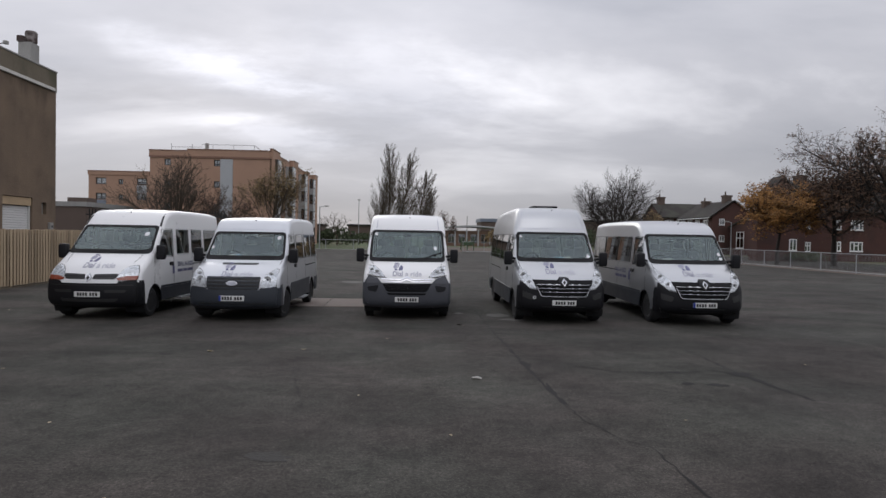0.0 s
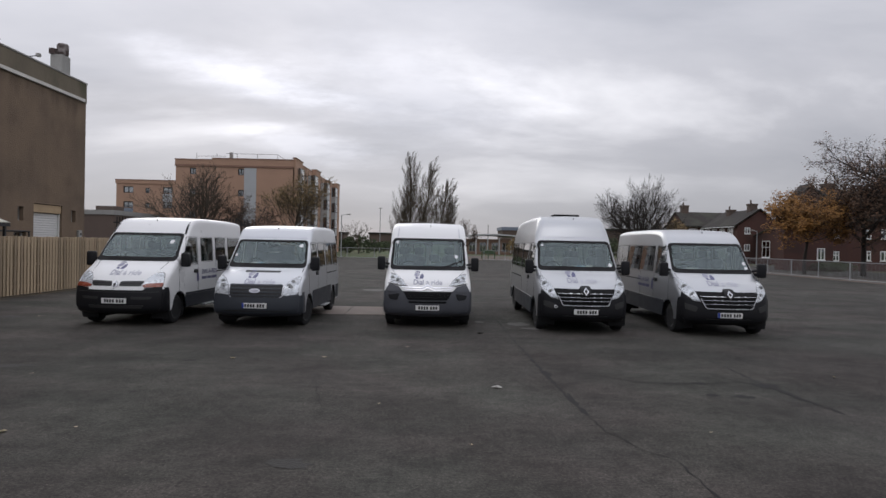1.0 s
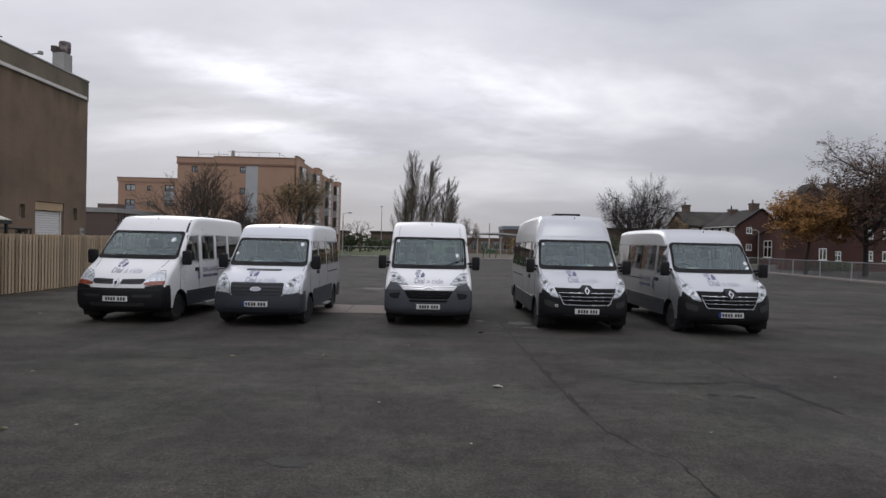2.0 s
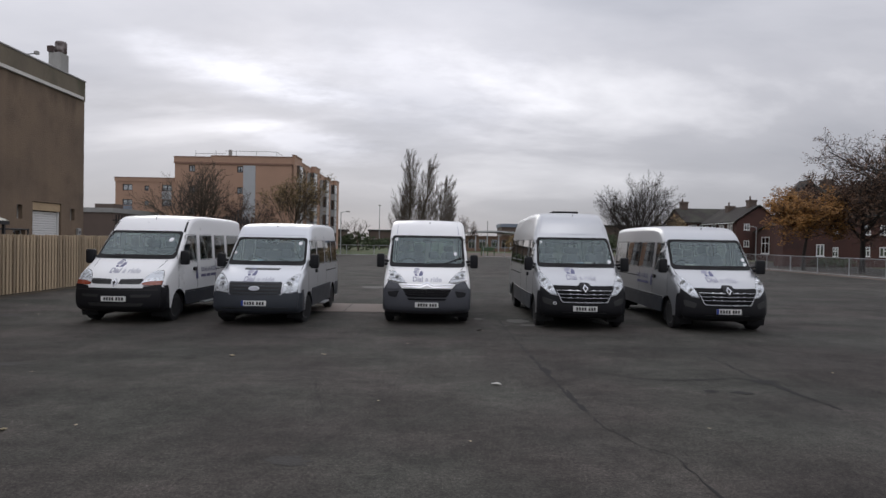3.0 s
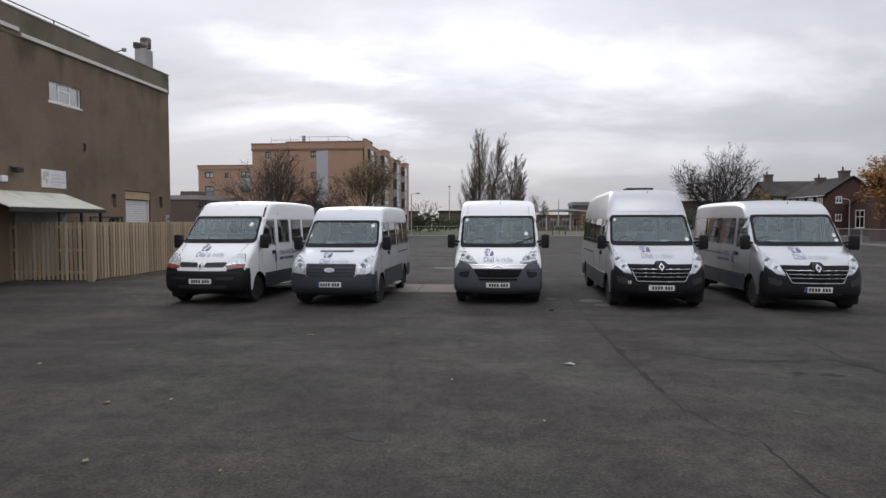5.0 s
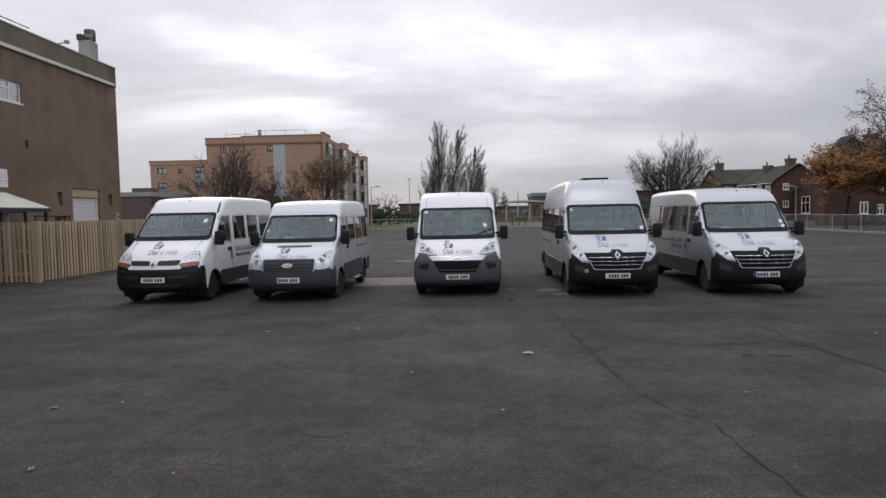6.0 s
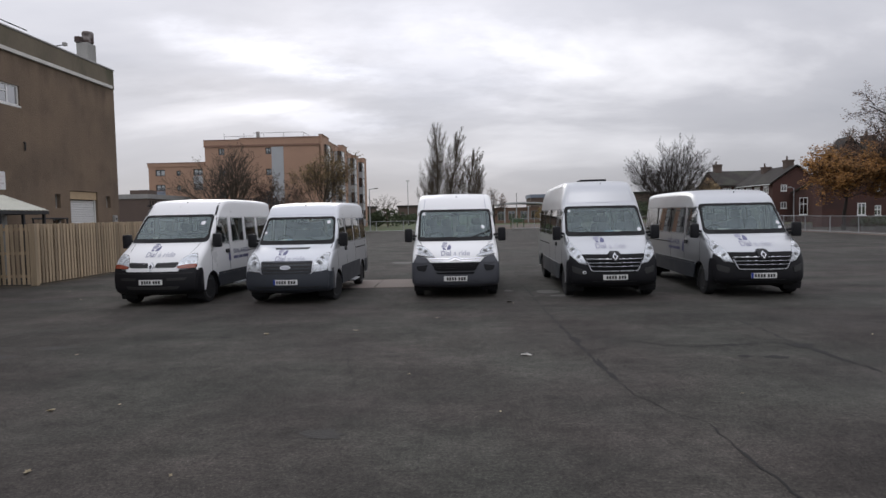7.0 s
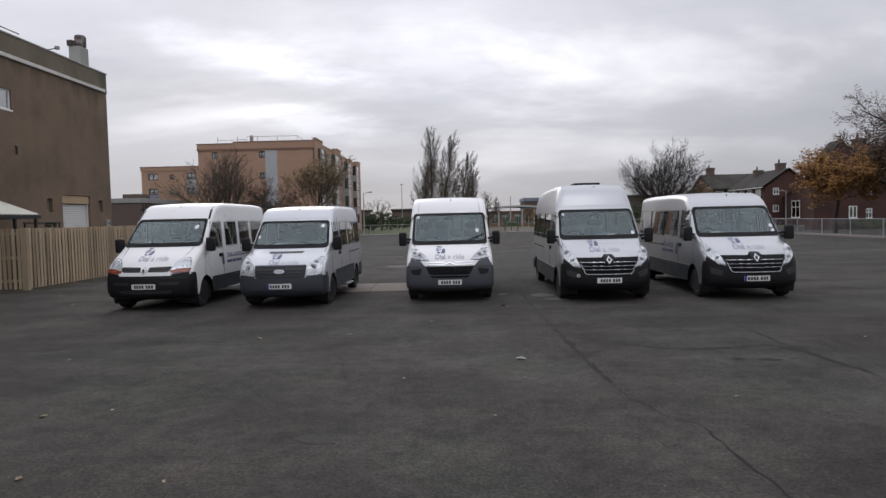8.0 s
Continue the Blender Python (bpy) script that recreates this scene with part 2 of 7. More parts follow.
def wall_panel(bm, width, height, thick, openings):
    """A wall in the x-z plane from the origin, its face towards -y, with (x0, x1, z0, z1) openings that go right through."""
    xs = sorted({0.0, width, *[o[0] for o in openings], *[o[1] for o in openings]})
    zs = sorted({0.0, height, *[o[2] for o in openings], *[o[3] for o in openings]})

    def solid(i, k):
        if not (0 <= i < len(xs) - 1 and 0 <= k < len(zs) - 1):
            return False
        cx, cz = (xs[i] + xs[i + 1]) / 2, (zs[k] + zs[k + 1]) / 2
        return not any(o[0] < cx < o[1] and o[2] < cz < o[3] for o in openings)

    def quad(*ps):
        bm.faces.new([bm.verts.new(p) for p in ps])

    for i in range(len(xs) - 1):
        for k in range(len(zs) - 1):
            if not solid(i, k):
                continue
            a, b, c, d = xs[i], xs[i + 1], zs[k], zs[k + 1]
            quad((a, 0, c), (b, 0, c), (b, 0, d), (a, 0, d))
            quad((b, thick, c), (a, thick, c), (a, thick, d), (b, thick, d))
            if not solid(i - 1, k):
                quad((a, thick, c), (a, 0, c), (a, 0, d), (a, thick, d))
            if not solid(i + 1, k):
                quad((b, 0, c), (b, thick, c), (b, thick, d), (b, 0, d))
            if not solid(i, k - 1):
                quad((a, thick, c), (b, thick, c), (b, 0, c), (a, 0, c))
            if not solid(i, k + 1):
                quad((a, 0, d), (b, 0, d), (b, thick, d), (a, thick, d))
    bmesh.ops.remove_doubles(bm, verts=bm.verts, dist=0.0005)
    return bm


def window(parent, m, w, h, frame_mat, pane_mat="house_pane", bars=(0.5,), rails=(), depth=0.07, bar=0.06, sill=None, name="window"):
    """A window in an opening: frame with bars, one pane of glass and perhaps a sill. m: the pose of the opening's lower left corner."""
    win = new(name)
    win.parent = parent
    win.matrix_basis = m
    bm = bmesh.new()
    for x0, x1, z0, z1 in [(0, bar, 0, h), (w - bar, w, 0, h), (bar, w - bar, 0, bar), (bar, w - bar, h - bar, h)]:
        box(bm, x0, x1, 0.0, depth, z0, z1)
    for f in bars:
        box(bm, f * w - bar / 2, f * w + bar / 2, 0.005, depth - 0.005, bar, h - bar)
    for x0, x1, f in rails:
        box(bm, x0 * w, x1 * w, 0.003, depth - 0.003, f * h - bar / 2, f * h + bar / 2)
    part("window_frame", bm, frame_mat, win)
    part("pane", boxed(bar * 0.5, w - bar * 0.5, depth * 0.45, depth * 0.55, bar * 0.5, h - bar * 0.5), pane_mat, win)
    if sill:
        part("window_sill", boxed(-0.06, w + 0.06, -0.07, depth, -0.07, -0.002, bevel=0.01), sill, win)
    return win


def rail_loop(points, r, sides=6):
    bm = bmesh.new()
    for a, b in zip(points, points[1:]):
        tube(bm, a, b, r, sides=sides)
    return bm


def superbox(bm, c, size, p=4.0, rows=8, cols=16):
    """A rounded block."""
    cx, cy, cz = c
    f = lambda v: math.copysign(abs(v) ** (2 / p), v)
    rings = []
    for i in range(rows + 1):
        a = -math.pi / 2 + math.pi * i / rows
        rings.append([bm.verts.new((cx + size[0] / 2 * f(math.cos(a)) * f(math.cos(b)), cy + size[1] / 2 * f(math.cos(a)) * f(math.sin(b)), cz + size[2] / 2 * f(math.sin(a))))
                      for b in [2 * math.pi * k / cols for k in range(cols)]])
    for p_, q_ in zip(rings, rings[1:]):
        for k in range(cols):
            bm.faces.new((p_[k], p_[(k + 1) % cols], q_[(k + 1) % cols], q_[k]))
    bmesh.ops.remove_doubles(bm, verts=bm.verts, dist=0.0005)
    return bm


# ---- ground ----
M.update(
    asphalt=None,
    grass=material("grass", (0.060, 0.085, 0.030), 0.95, vary=0.25, scale=0.15, fine=6, bump=0.02, second=(0.10, 0.095, 0.045), second_at=0.56),
    concrete=material("concrete", (0.20, 0.19, 0.175), 0.85, vary=0.14, scale=0.8, fine=30, bump=0.006),
    pink_concrete=material("pink_concrete", (0.20, 0.165, 0.145), 0.88, vary=0.16, scale=1.6, fine=35, bump=0.006),
    leafy_pavement=material("leafy_pavement", (0.085, 0.068, 0.056), 0.9, vary=0.25, scale=0.6, fine=14, bump=0.01, second=(0.10, 0.066, 0.035), second_at=0.56),
    pale_patch=material("pale_patch", (0.095, 0.090, 0.085), 0.9, vary=0.3, scale=3, fine=40, bump=0.01),
    mould=material("mould", (0.075, 0.058, 0.036), 0.95, vary=0.35, scale=3, fine=30, bump=0.02),
    tar_patch=material("tar_patch", (0.026, 0.024, 0.022), 0.85, vary=0.35, scale=2, fine=35, bump=0.02),
    crack_fill=material("crack_fill", (0.008, 0.0075, 0.007), 0.95, vary=0.3, scale=2, fine=30),
    leaf_pale=material("leaf_pale", (0.42, 0.36, 0.24), 0.8, vary=0.2, scale=9),
    leaf_dark=material("leaf_dark", (0.035, 0.026, 0.02), 0.85, vary=0.2, scale=9),
    paper=material("paper", (0.62, 0.60, 0.57), 0.8, vary=0.1, scale=9),
)


def asphalt_material():
    """Worn black-top: pale stone chips, broad bleached and damp patches, streaks and a few oil spots."""
    m = bpy.data.materials.new("asphalt")
    m.use_nodes = True
    ns, ln = m.node_tree.nodes, m.node_tree.links
    b = ns["Principled BSDF"]
    co = ns.new("ShaderNodeTexCoord")

    def tex(scale, detail, stretch=(1, 1, 1), rough=0.55, turn=0.0):
        mp = ns.new("ShaderNodeMapping")
        mp.inputs["Scale"].default_value = stretch
        mp.inputs["Rotation"].default_value = (0, 0, turn)
        ln.new(co.outputs["Object"], mp.inputs[0])
        n = ns.new("ShaderNodeTexNoise")
        n.inputs["Scale"].default_value, n.inputs["Detail"].default_value = scale, detail
        n.inputs["Roughness"].default_value = rough
        ln.new(mp.outputs[0], n.inputs["Vector"])
        return n.outputs["Fac"]

    def rng(v, a, c, lo, hi):
        n = ns.new("ShaderNodeMapRange")
        for s, k in zip(n.inputs[1:5], (a, c, lo, hi)):
            s.default_value = k
        ln.new(v, n.inputs[0])
        return n.outputs[0]

    def mul(a, c):
        n = ns.new("ShaderNodeMath")
        n.operation = "MULTIPLY"
        ln.new(a, n.inputs[0])
        ln.new(c, n.inputs[1])
        return n.outputs[0]

    broad = rng(tex(0.16, 5), 0.32, 0.68, 0.80, 1.20)
    patches = rng(tex(0.75, 6, rough=0.66), 0.34, 0.66, 0.62, 1.26)
    streaks = rng(tex(0.55, 4, (0.25, 1.6, 1), turn=radians(12)), 0.36, 0.68, 1.10, 0.80)
    spots = rng(tex(0.9, 5, (1, 1, 1), 0.7), 0.645, 0.72, 1.0, 0.62)
    grain = mul(rng(tex(30, 4, rough=0.85), 0.30, 0.70, 0.30, 1.80), rng(tex(5.5, 6, rough=0.78), 0.32, 0.68, 0.68, 1.34))
    chips = rng(tex(70, 2, rough=0.7), 0.60, 0.74, 1.0, 3.2)
    gain = mul(mul(mul(broad, patches), mul(streaks, spots)), mul(grain, chips))
    hue = ns.new("ShaderNodeMix")
    hue.data_type = "RGBA"
    ln.new(rng(tex(0.35, 4), 0.4, 0.6, 0.0, 1.0), hue.inputs[0])
    hue.inputs[6].default_value, hue.inputs[7].default_value = (0.0490, 0.0430, 0.0385, 1), (0.0445, 0.0438, 0.0375, 1)
    sc = ns.new("ShaderNodeVectorMath")
    sc.operation = "SCALE"
    ln.new(hue.outputs[2], sc.inputs[0])
    ln.new(gain, sc.inputs["Scale"])
    ln.new(sc.outputs[0], b.inputs["Base Color"])
    ln.new(rng(tex(0.5, 4), 0.3, 0.7, 0.80, 0.95), b.inputs["Roughness"])
    b.inputs["Specular IOR Level"].default_value = 0.22
    bp = ns.new("ShaderNodeBump")
    bp.inputs["Strength"].default_value, bp.inputs["Distance"].default_value = 0.75, 0.012
    ln.new(tex(60, 4, rough=0.7), bp.inputs["Height"])
    ln.new(bp.outputs[0], b.inputs["Normal"])
    return m


M["asphalt"] = asphalt_material()
YARD_X, YARD_Y = 28.3, 78.0      # lines of the railings

bm = bmesh.new()
bmesh.ops.create_grid(bm, x_segments=60, y_segments=60, size=2500)
tagged(part("ground", bm, "grass"), "rough grass running out to the horizon", "ground", kind="structure")
bm = boxed(-70, YARD_X + 0.1, -60, YARD_Y + 0.2, -0.25, 0.0)
tagged(part("yard_tarmac", bm, "asphalt"), "worn dark grey tarmac of a wide yard", "tarmac", kind="structure")
for o in [bpy.data.objects["ground"]]:
    o.location.z = -0.03
# road and pavement behind the railings
tagged(part("pavement_side", boxed(YARD_X + 0.1, YARD_X + 3.2, -60, 200, -0.25, 0.02), "leafy_pavement"), "grey concrete pavement behind the railings", "pavement", kind="structure")
tagged(part("road_side", boxed(YARD_X + 3.2, YARD_X + 16.0, -60, 79, -0.25, -0.01), "asphalt"), "grey tarmac side road", "road", kind="structure")
tagged(part("path_far", boxed(4.2, YARD_X + 0.1, YARD_Y + 0.2, YARD_Y + 34, -0.25, 0.015), "leafy_pavement"), "pale grey path behind the railings", "path", kind="structure")

# concrete cover slab and pale patches in the tarmac
slab = thing("concrete_slab", "pinkish concrete slab set flush in the tarmac", "slab", kind="structure")
part("slab_panel", boxed(-4.6, -2.31, 17.0, 19.1, -0.1, 0.012, bevel=0.01), "pink_concrete", slab)
part("slab_panel", boxed(-2.29, 0.2, 17.0, 19.1, -0.1, 0.012, bevel=0.01), "pink_concrete", slab)


def blob(cx, cy, rx, ry, z, seed, n=22, rough=0.35):
    rnd = random.Random(seed)
    bm = bmesh.new()
    k = [rnd.uniform(1 - rough, 1 + rough) for _ in range(n)]
    k = [(k[i - 1] + 2 * k[i] + k[(i + 1) % n]) / 4 for i in range(n)]
    top = [bm.verts.new((cx + rx * k[i] * math.cos(2 * math.pi * i / n), cy + ry * k[i] * math.sin(2 * math.pi * i / n), z)) for i in range(n)]
    bm.faces.new(top)
    return bm


for i, (cx, cy, rx, ry) in enumerate([(2.22, 15.5, 0.30, 0.34), (2.5, 14.7, 0.30, 0.20), (1.26, 15.8, 0.14, 0.16), (0.9, 27.5, 1.3, 0.25), (-2.2, 26, 0.5, 0.7)]):
    tagged(part("tarmac_patch", blob(cx, cy, rx, ry, 0.005, 40 + i), "pale_patch"), "pale worn patch in the tarmac", "patch", kind="structure")


def crack(points, width, seed, step=0.12):
    """A ragged open joint along a line."""
    rnd = random.Random(seed)
    bm = bmesh.new()
    line = []
    for (x0, y0), (x1, y1) in zip(points, points[1:]):
        n = max(2, int(math.hypot(x1 - x0, y1 - y0) / step))
        line += [(x0 + (x1 - x0) * i / n, y0 + (y1 - y0) * i / n) for i in range(n)]
    line.append(points[-1])
    last = None
    for i, (x, y) in enumerate(line):
        a, b = line[max(0, i - 1)], line[min(len(line) - 1, i + 1)]
        d = Vector((b[0] - a[0], b[1] - a[1])).normalized()
        nrm = Vector((-d.y, d.x))
        w = width * rnd.uniform(0.15, 1.0) * (0.3 if i in (0, len(line) - 1) else 1)
        c = Vector((x, y)) + nrm * rnd.uniform(-0.022, 0.022)
        pair = [bm.verts.new((*(c + nrm * w / 2), 0.004)), bm.verts.new((*(c - nrm * w / 2), 0.004))]
        if last:
            bm.faces.new((last[0], last[1], pair[1], pair[0]))
        last = pair
    return bm


for i, (pts, w) in enumerate([
    ([(1.76, 16.5), (1.74, 14.2), (1.74, 11.9), (1.77, 10.3)], 0.045),
    ([(1.77, 10.3), (1.78, 9.45), (1.81, 7.9), (1.84, 7.2)], 0.085),
    ([(1.84, 7.2), (1.88, 6.6), (2.08, 6.0), (2.29, 5.7)], 0.020),
    ([(2.29, 5.7), (2.28, 5.26), (2.28, 4.8), (2.30, 4.4), (2.33, 3.6)], 0.034),
    ([(4.86, 11.2), (4.93, 10.4), (4.88, 9.7), (4.85, 8.95)], 0.05),
    ([(4.85, 8.95), (4.89, 8.6), (4.9, 8.3), (5.0, 7.4)], 0.09),
    ([(2.42, 9.5), (3.0, 9.05), (3.42, 8.96), (3.92, 9.0), (4.53, 9.15), (4.85, 8.95)], 0.05),
    ([(-1.45, 16.8), (-1.42, 13.2), (-1.5, 11.6)], 0.022),
    ([(-1.6, 10.2), (-1.75, 9.6), (-1.5, 8.4), (-1.2, 7.1)], 0.014),
    ([(-3.0, 8.9), (-2.8, 9.05), (-2.45, 9.1)], 0.03),
]):
    tagged(part("tarmac_crack", crack(pts, w, i), "crack_fill"), "dark ragged crack in the tarmac", "crack", kind="structure")
for i, (cx, cy, rx, ry) in enumerate([(1.79, 9.5, 0.075, 0.24), (1.83, 8.0, 0.035, 0.22), (4.87, 8.89, 0.17, 0.13), (3.78, 8.31, 0.10, 0.07), (4.18, 8.23, 0.15, 0.08), (3.92, 9.0, 0.12, 0.06), (1.76, 10.6, 0.04, 0.16), (4.9, 8.5, 0.06, 0.2),
                                      (-3.83, 10.15, 0.10, 0.05), (-3.75, 8.05, 0.04, 0.03)]):
    tagged(part("pothole", blob(cx, cy, rx, ry, 0.0045, 70 + i, rough=0.6), "crack_fill"), "small dark hole worn in the tarmac", "pothole", kind="structure")
for i, (cx, cy, rx, ry) in enumerate([(-7.85, 9.55, 0.55, 0.26), (-7.1, 8.9, 0.55, 0.13), (-6.3, 9.52, 0.32, 0.10), (-10.2, 15.2, 0.5, 0.25), (-1.2, 5.5, 0.20, 0.14)]):
    tagged(part("tar_repair", blob(cx, cy, rx, ry, 0.0035, 170 + i, 30, 0.75), "tar_patch"), "dark patch of newer tar in the tarmac", "patch", kind="structure")


# ---- the hall beside the yard ----
M.update(
    hall_render=None,
    hall_plinth=material("hall_plinth", (0.165, 0.138, 0.100), 0.9, vary=0.22, scale=0.9, fine=20, second=(0.095, 0.092, 0.055), second_at=0.60, stretch=(1, 1, 0.4)),
    band_white=material("band_white", (0.62, 0.60, 0.56), 0.8, vary=0.12, scale=1.5, fine=20),
    weathered=material("weathered", (0.30, 0.295, 0.28), 0.9, vary=0.2, scale=1.2, fine=20, stretch=(1, 1, 0.4)),
    shutter_white=material("shutter_white", (0.66, 0.655, 0.64), 0.55, vary=0.06, scale=1.0, fine=10),
    timber_pale=material("timber_pale", (0.42, 0.31, 0.19), 0.8, vary=0.2, scale=2, fine=30),
    upvc=material("upvc", (0.76, 0.76, 0.75), 0.4, vary=0.03),
    house_pane=glass("house_pane", (0.24, 0.30, 0.33), 0.42),
    # near-black that paints the shade of rooms behind panes; also the meter dial's colour
    shade_and_dial_black=material("shade_and_dial_black", (0.045, 0.045, 0.048), 0.9, vary=0.2),
    canopy_sheet=material("canopy_sheet", (0.60, 0.60, 0.52), 0.6, vary=0.12, scale=1.2, fine=10, second=(0.30, 0.32, 0.25), second_at=0.64),
    fence_wood=material("fence_wood", (0.350, 0.270, 0.180), 0.85, vary=0.24, scale=3, fine=40, stretch=(4, 4, 0.35), bump=0.004, per_object=0.26, second=(0.27, 0.215, 0.145), second_at=0.60),
    fence_rail=material("fence_rail", (0.27, 0.20, 0.13), 0.9, vary=0.2, scale=3, fine=30),
    rusty_cowl=material("rusty_cowl", (0.075, 0.052, 0.048), 0.85, 0.2, vary=0.25, scale=4, fine=30, second=(0.34, 0.31, 0.30), second_at=0.60),
    steel_dark=material("steel_dark", (0.035, 0.035, 0.037), 0.6, 0.3, vary=0.2),
    galvanised=material("galvanised", (0.36, 0.37, 0.38), 0.5, 0.6, vary=0.15, scale=3),
)


def hall_render_material():
    """Dark brown textured render, rain-streaked under the parapet."""
    m = material("hall_render", (0.184, 0.133, 0.092), 0.93, vary=0.17, scale=0.5, fine=9, bump=0.025, bump_scale=18, second=(0.150, 0.110, 0.078), second_at=0.57)
    ns, ln = m.node_tree.nodes, m.node_tree.links
    b = ns["Principled BSDF"]
    src = b.inputs["Base Color"].links[0].from_socket
    co = ns.new("ShaderNodeTexCoord")
    mp = ns.new("ShaderNodeMapping")
    mp.inputs["Scale"].default_value = (2.2, 2.2, 0.10)
    ln.new(co.outputs["Object"], mp.inputs[0])
    n = ns.new("ShaderNodeTexNoise")
    n.inputs["Scale"].default_value, n.inputs["Detail"].default_value = 1.0, 5
    ln.new(mp.outputs[0], n.inputs["Vector"])
    rg = ns.new("ShaderNodeMapRange")
    for s, k in zip(rg.inputs[1:5], (0.40, 0.75, 1.03, 0.93)):
        s.default_value = k
    ln.new(n.outputs["Fac"], rg.inputs[0])

    def op(kind, *a):
        q = ns.new("ShaderNodeMath")
        q.operation = kind
        for s, v in zip(q.inputs, a):
            if isinstance(v, (int, float)):
                s.default_value = v
            else:
                ln.new(v, s)
        return q.outputs[0]

    # soot that has run down from the string course in ragged tongues, and blotches of damp
    sp = ns.new("ShaderNodeSeparateXYZ")
    ln.new(co.outputs["Object"], sp.inputs[0])
    tongues = ns.new("ShaderNodeTexNoise")
    tongues.inputs["Scale"].default_value, tongues.inputs["Detail"].default_value = 1.0, 6
    m2_ = ns.new("ShaderNodeMapping")
    m2_.inputs["Scale"].default_value = (1.3, 1.3, 0.22)
    ln.new(co.outputs["Object"], m2_.inputs[0])
    ln.new(m2_.outputs[0], tongues.inputs["Vector"])
    run = ns.new("ShaderNodeMapRange")
    for s, k in zip(run.inputs[1:5], (0.0, 0.75, 1.0, 0.62)):
        s.default_value = k
    reach = op("SUBTRACT", sp.outputs["Z"], op("SUBTRACT", 9.75, op("MULTIPLY", tongues.outputs["Fac"], 4.4)))
    ln.new(reach, run.inputs[0])
    damp = ns.new("ShaderNodeTexNoise")
    damp.inputs["Scale"].default_value, damp.inputs["Detail"].default_value = 0.42, 7
    damp.inputs["Roughness"].default_value = 0.62
    ln.new(co.outputs["Object"], damp.inputs["Vector"])
    dr = ns.new("ShaderNodeMapRange")
    for s, k in zip(dr.inputs[1:5], (0.50, 0.66, 1.0, 0.74)):
        s.default_value = k
    ln.new(damp.outputs["Fac"], dr.inputs[0])
    sc = ns.new("ShaderNodeVectorMath")
    sc.operation = "SCALE"
    ln.new(src, sc.inputs[0])
    ln.new(op("MULTIPLY", rg.outputs[0], op("MULTIPLY", run.outputs[0], dr.outputs[0])), sc.inputs["Scale"])
    ln.new(sc.outputs[0], b.inputs["Base Color"])
    return m


M["hall_render"] = hall_render_material()
HX, HY0, HY1, HH = -16.0, 2.0, 29.36, 8.98
hall = thing("hall_building", "tall brown rendered hall with a flat roof and parapet", "building")
# local wall: x runs along the yard side from HY0, face towards the yard
WALL = Matrix.Translation((HX, HY0, 0)) @ pose(0, 0, 0, 0, 0, 90)


def hw(y0, y1, z0, z1):
    return (y0 - HY0, y1 - HY0, z0, z1)


hall_open = [hw(21.22, 22.94, 6.27, 7.0), hw(25.65, 27.62, 0.0, 3.28), hw(24.68, 25.02, 2.55, 3.10), hw(28.30, 28.65, 2.60, 3.12),
             hw(24.45, 25.2, 1.2, 2.12), hw(11.5, 13.4, 6.2, 7.0), hw(16.0, 17.8, 6.2, 7.0)]
bm = wall_panel(bmesh.new(), HY1 - HY0, 8.10, 0.32, hall_open)
o = part("wall_yard", bm, "hall_render", hall)
o.matrix_basis = WALL
part("wall_end", boxed(HX - 16, HX - 0.32, HY1 - 0.32, HY1, 0, 8.10), "hall_render", hall)
part("wall_front", boxed(HX - 16, HX - 0.32, HY0, HY0 + 0.3, 0, 8.10), "hall_render", hall)
part("wall_back", boxed(HX - 16.3, HX - 16, HY0, HY1, 0, 8.10), "hall_render", hall)
bm = bmesh.new()
box(bm, HX - 16.3, HX + 0.02, HY0, HY1 + 0.02, 8.10, 8.98)
part("parapet", bm, "hall_plinth", hall, "mossy grey-green rendered parapet")
part("coping", boxed(HX - 16.32, HX + 0.05, HY0, HY1 + 0.05, 8.98, 9.05, bevel=0.015), "weathered", hall)
part("band", boxed(HX, HX + 0.09, 19.9, HY1 - 0.2, 8.12, 8.26, bevel=0.01), "band_white", hall, "white painted string course")
part("band", boxed(HX, HX + 0.09, HY0, 19.8, 8.26, 8.40, bevel=0.01), "band_white", hall, "white painted string course")
for y0, y1, z0, z1, bars, rails in [(21.22, 22.94, 6.27, 7.0, (0.33, 0.67), ((0.33, 0.67, 0.62),)), (11.5, 13.4, 6.2, 7.0, (0.5,), ()), (16.0, 17.8, 6.2, 7.0, (0.5,), ())]:
    window(hall, Matrix.Translation((HX - 0.06, y0, z0)) @ pose(0, 0, 0, 0, 0, 90), y1 - y0, z1 - z0, "upvc", bars=bars, rails=rails, sill="upvc", bar=0.055)
for y0, y1, z0, z1 in [(24.68, 25.02, 2.55, 3.10), (28.30, 28.65, 2.60, 3.12), (24.45, 25.2, 1.2, 2.12)]:
    window(hall, Matrix.Translation((HX - 0.16, y0, z0)) @ pose(0, 0, 0, 0, 0, 90), y1 - y0, z1 - z0, "weathered", bars=(), sill="weathered", bar=0.05)
door = new("roller_door")
door.parent = hall
for i in range(29):
    part("shutter_slat", boxed(HX - 0.20, HX - 0.165, 25.68, 27.59, 0.1 * i, 0.1 * i + 0.094, bevel=0.01), "shutter_white", door)
part("lintel", boxed(HX - 0.26, HX - 0.05, 25.66, 27.61, 2.93, 3.26), "timber_pale", door, "weathered bare timber shutter box")
for y in (25.66, 27.53):
    part("guide", boxed(HX - 0.16, HX - 0.1, y, y + 0.08, 0, 2.92), "shutter_white", door)
# solid near-black filling, its colour standing in for the hall's unlit inside
part("core", boxed(HX - 15.5, HX - 0.6, HY0 + 0.8, HY1 - 0.8, 0.02, 8.6), "shade_and_dial_black", hall)
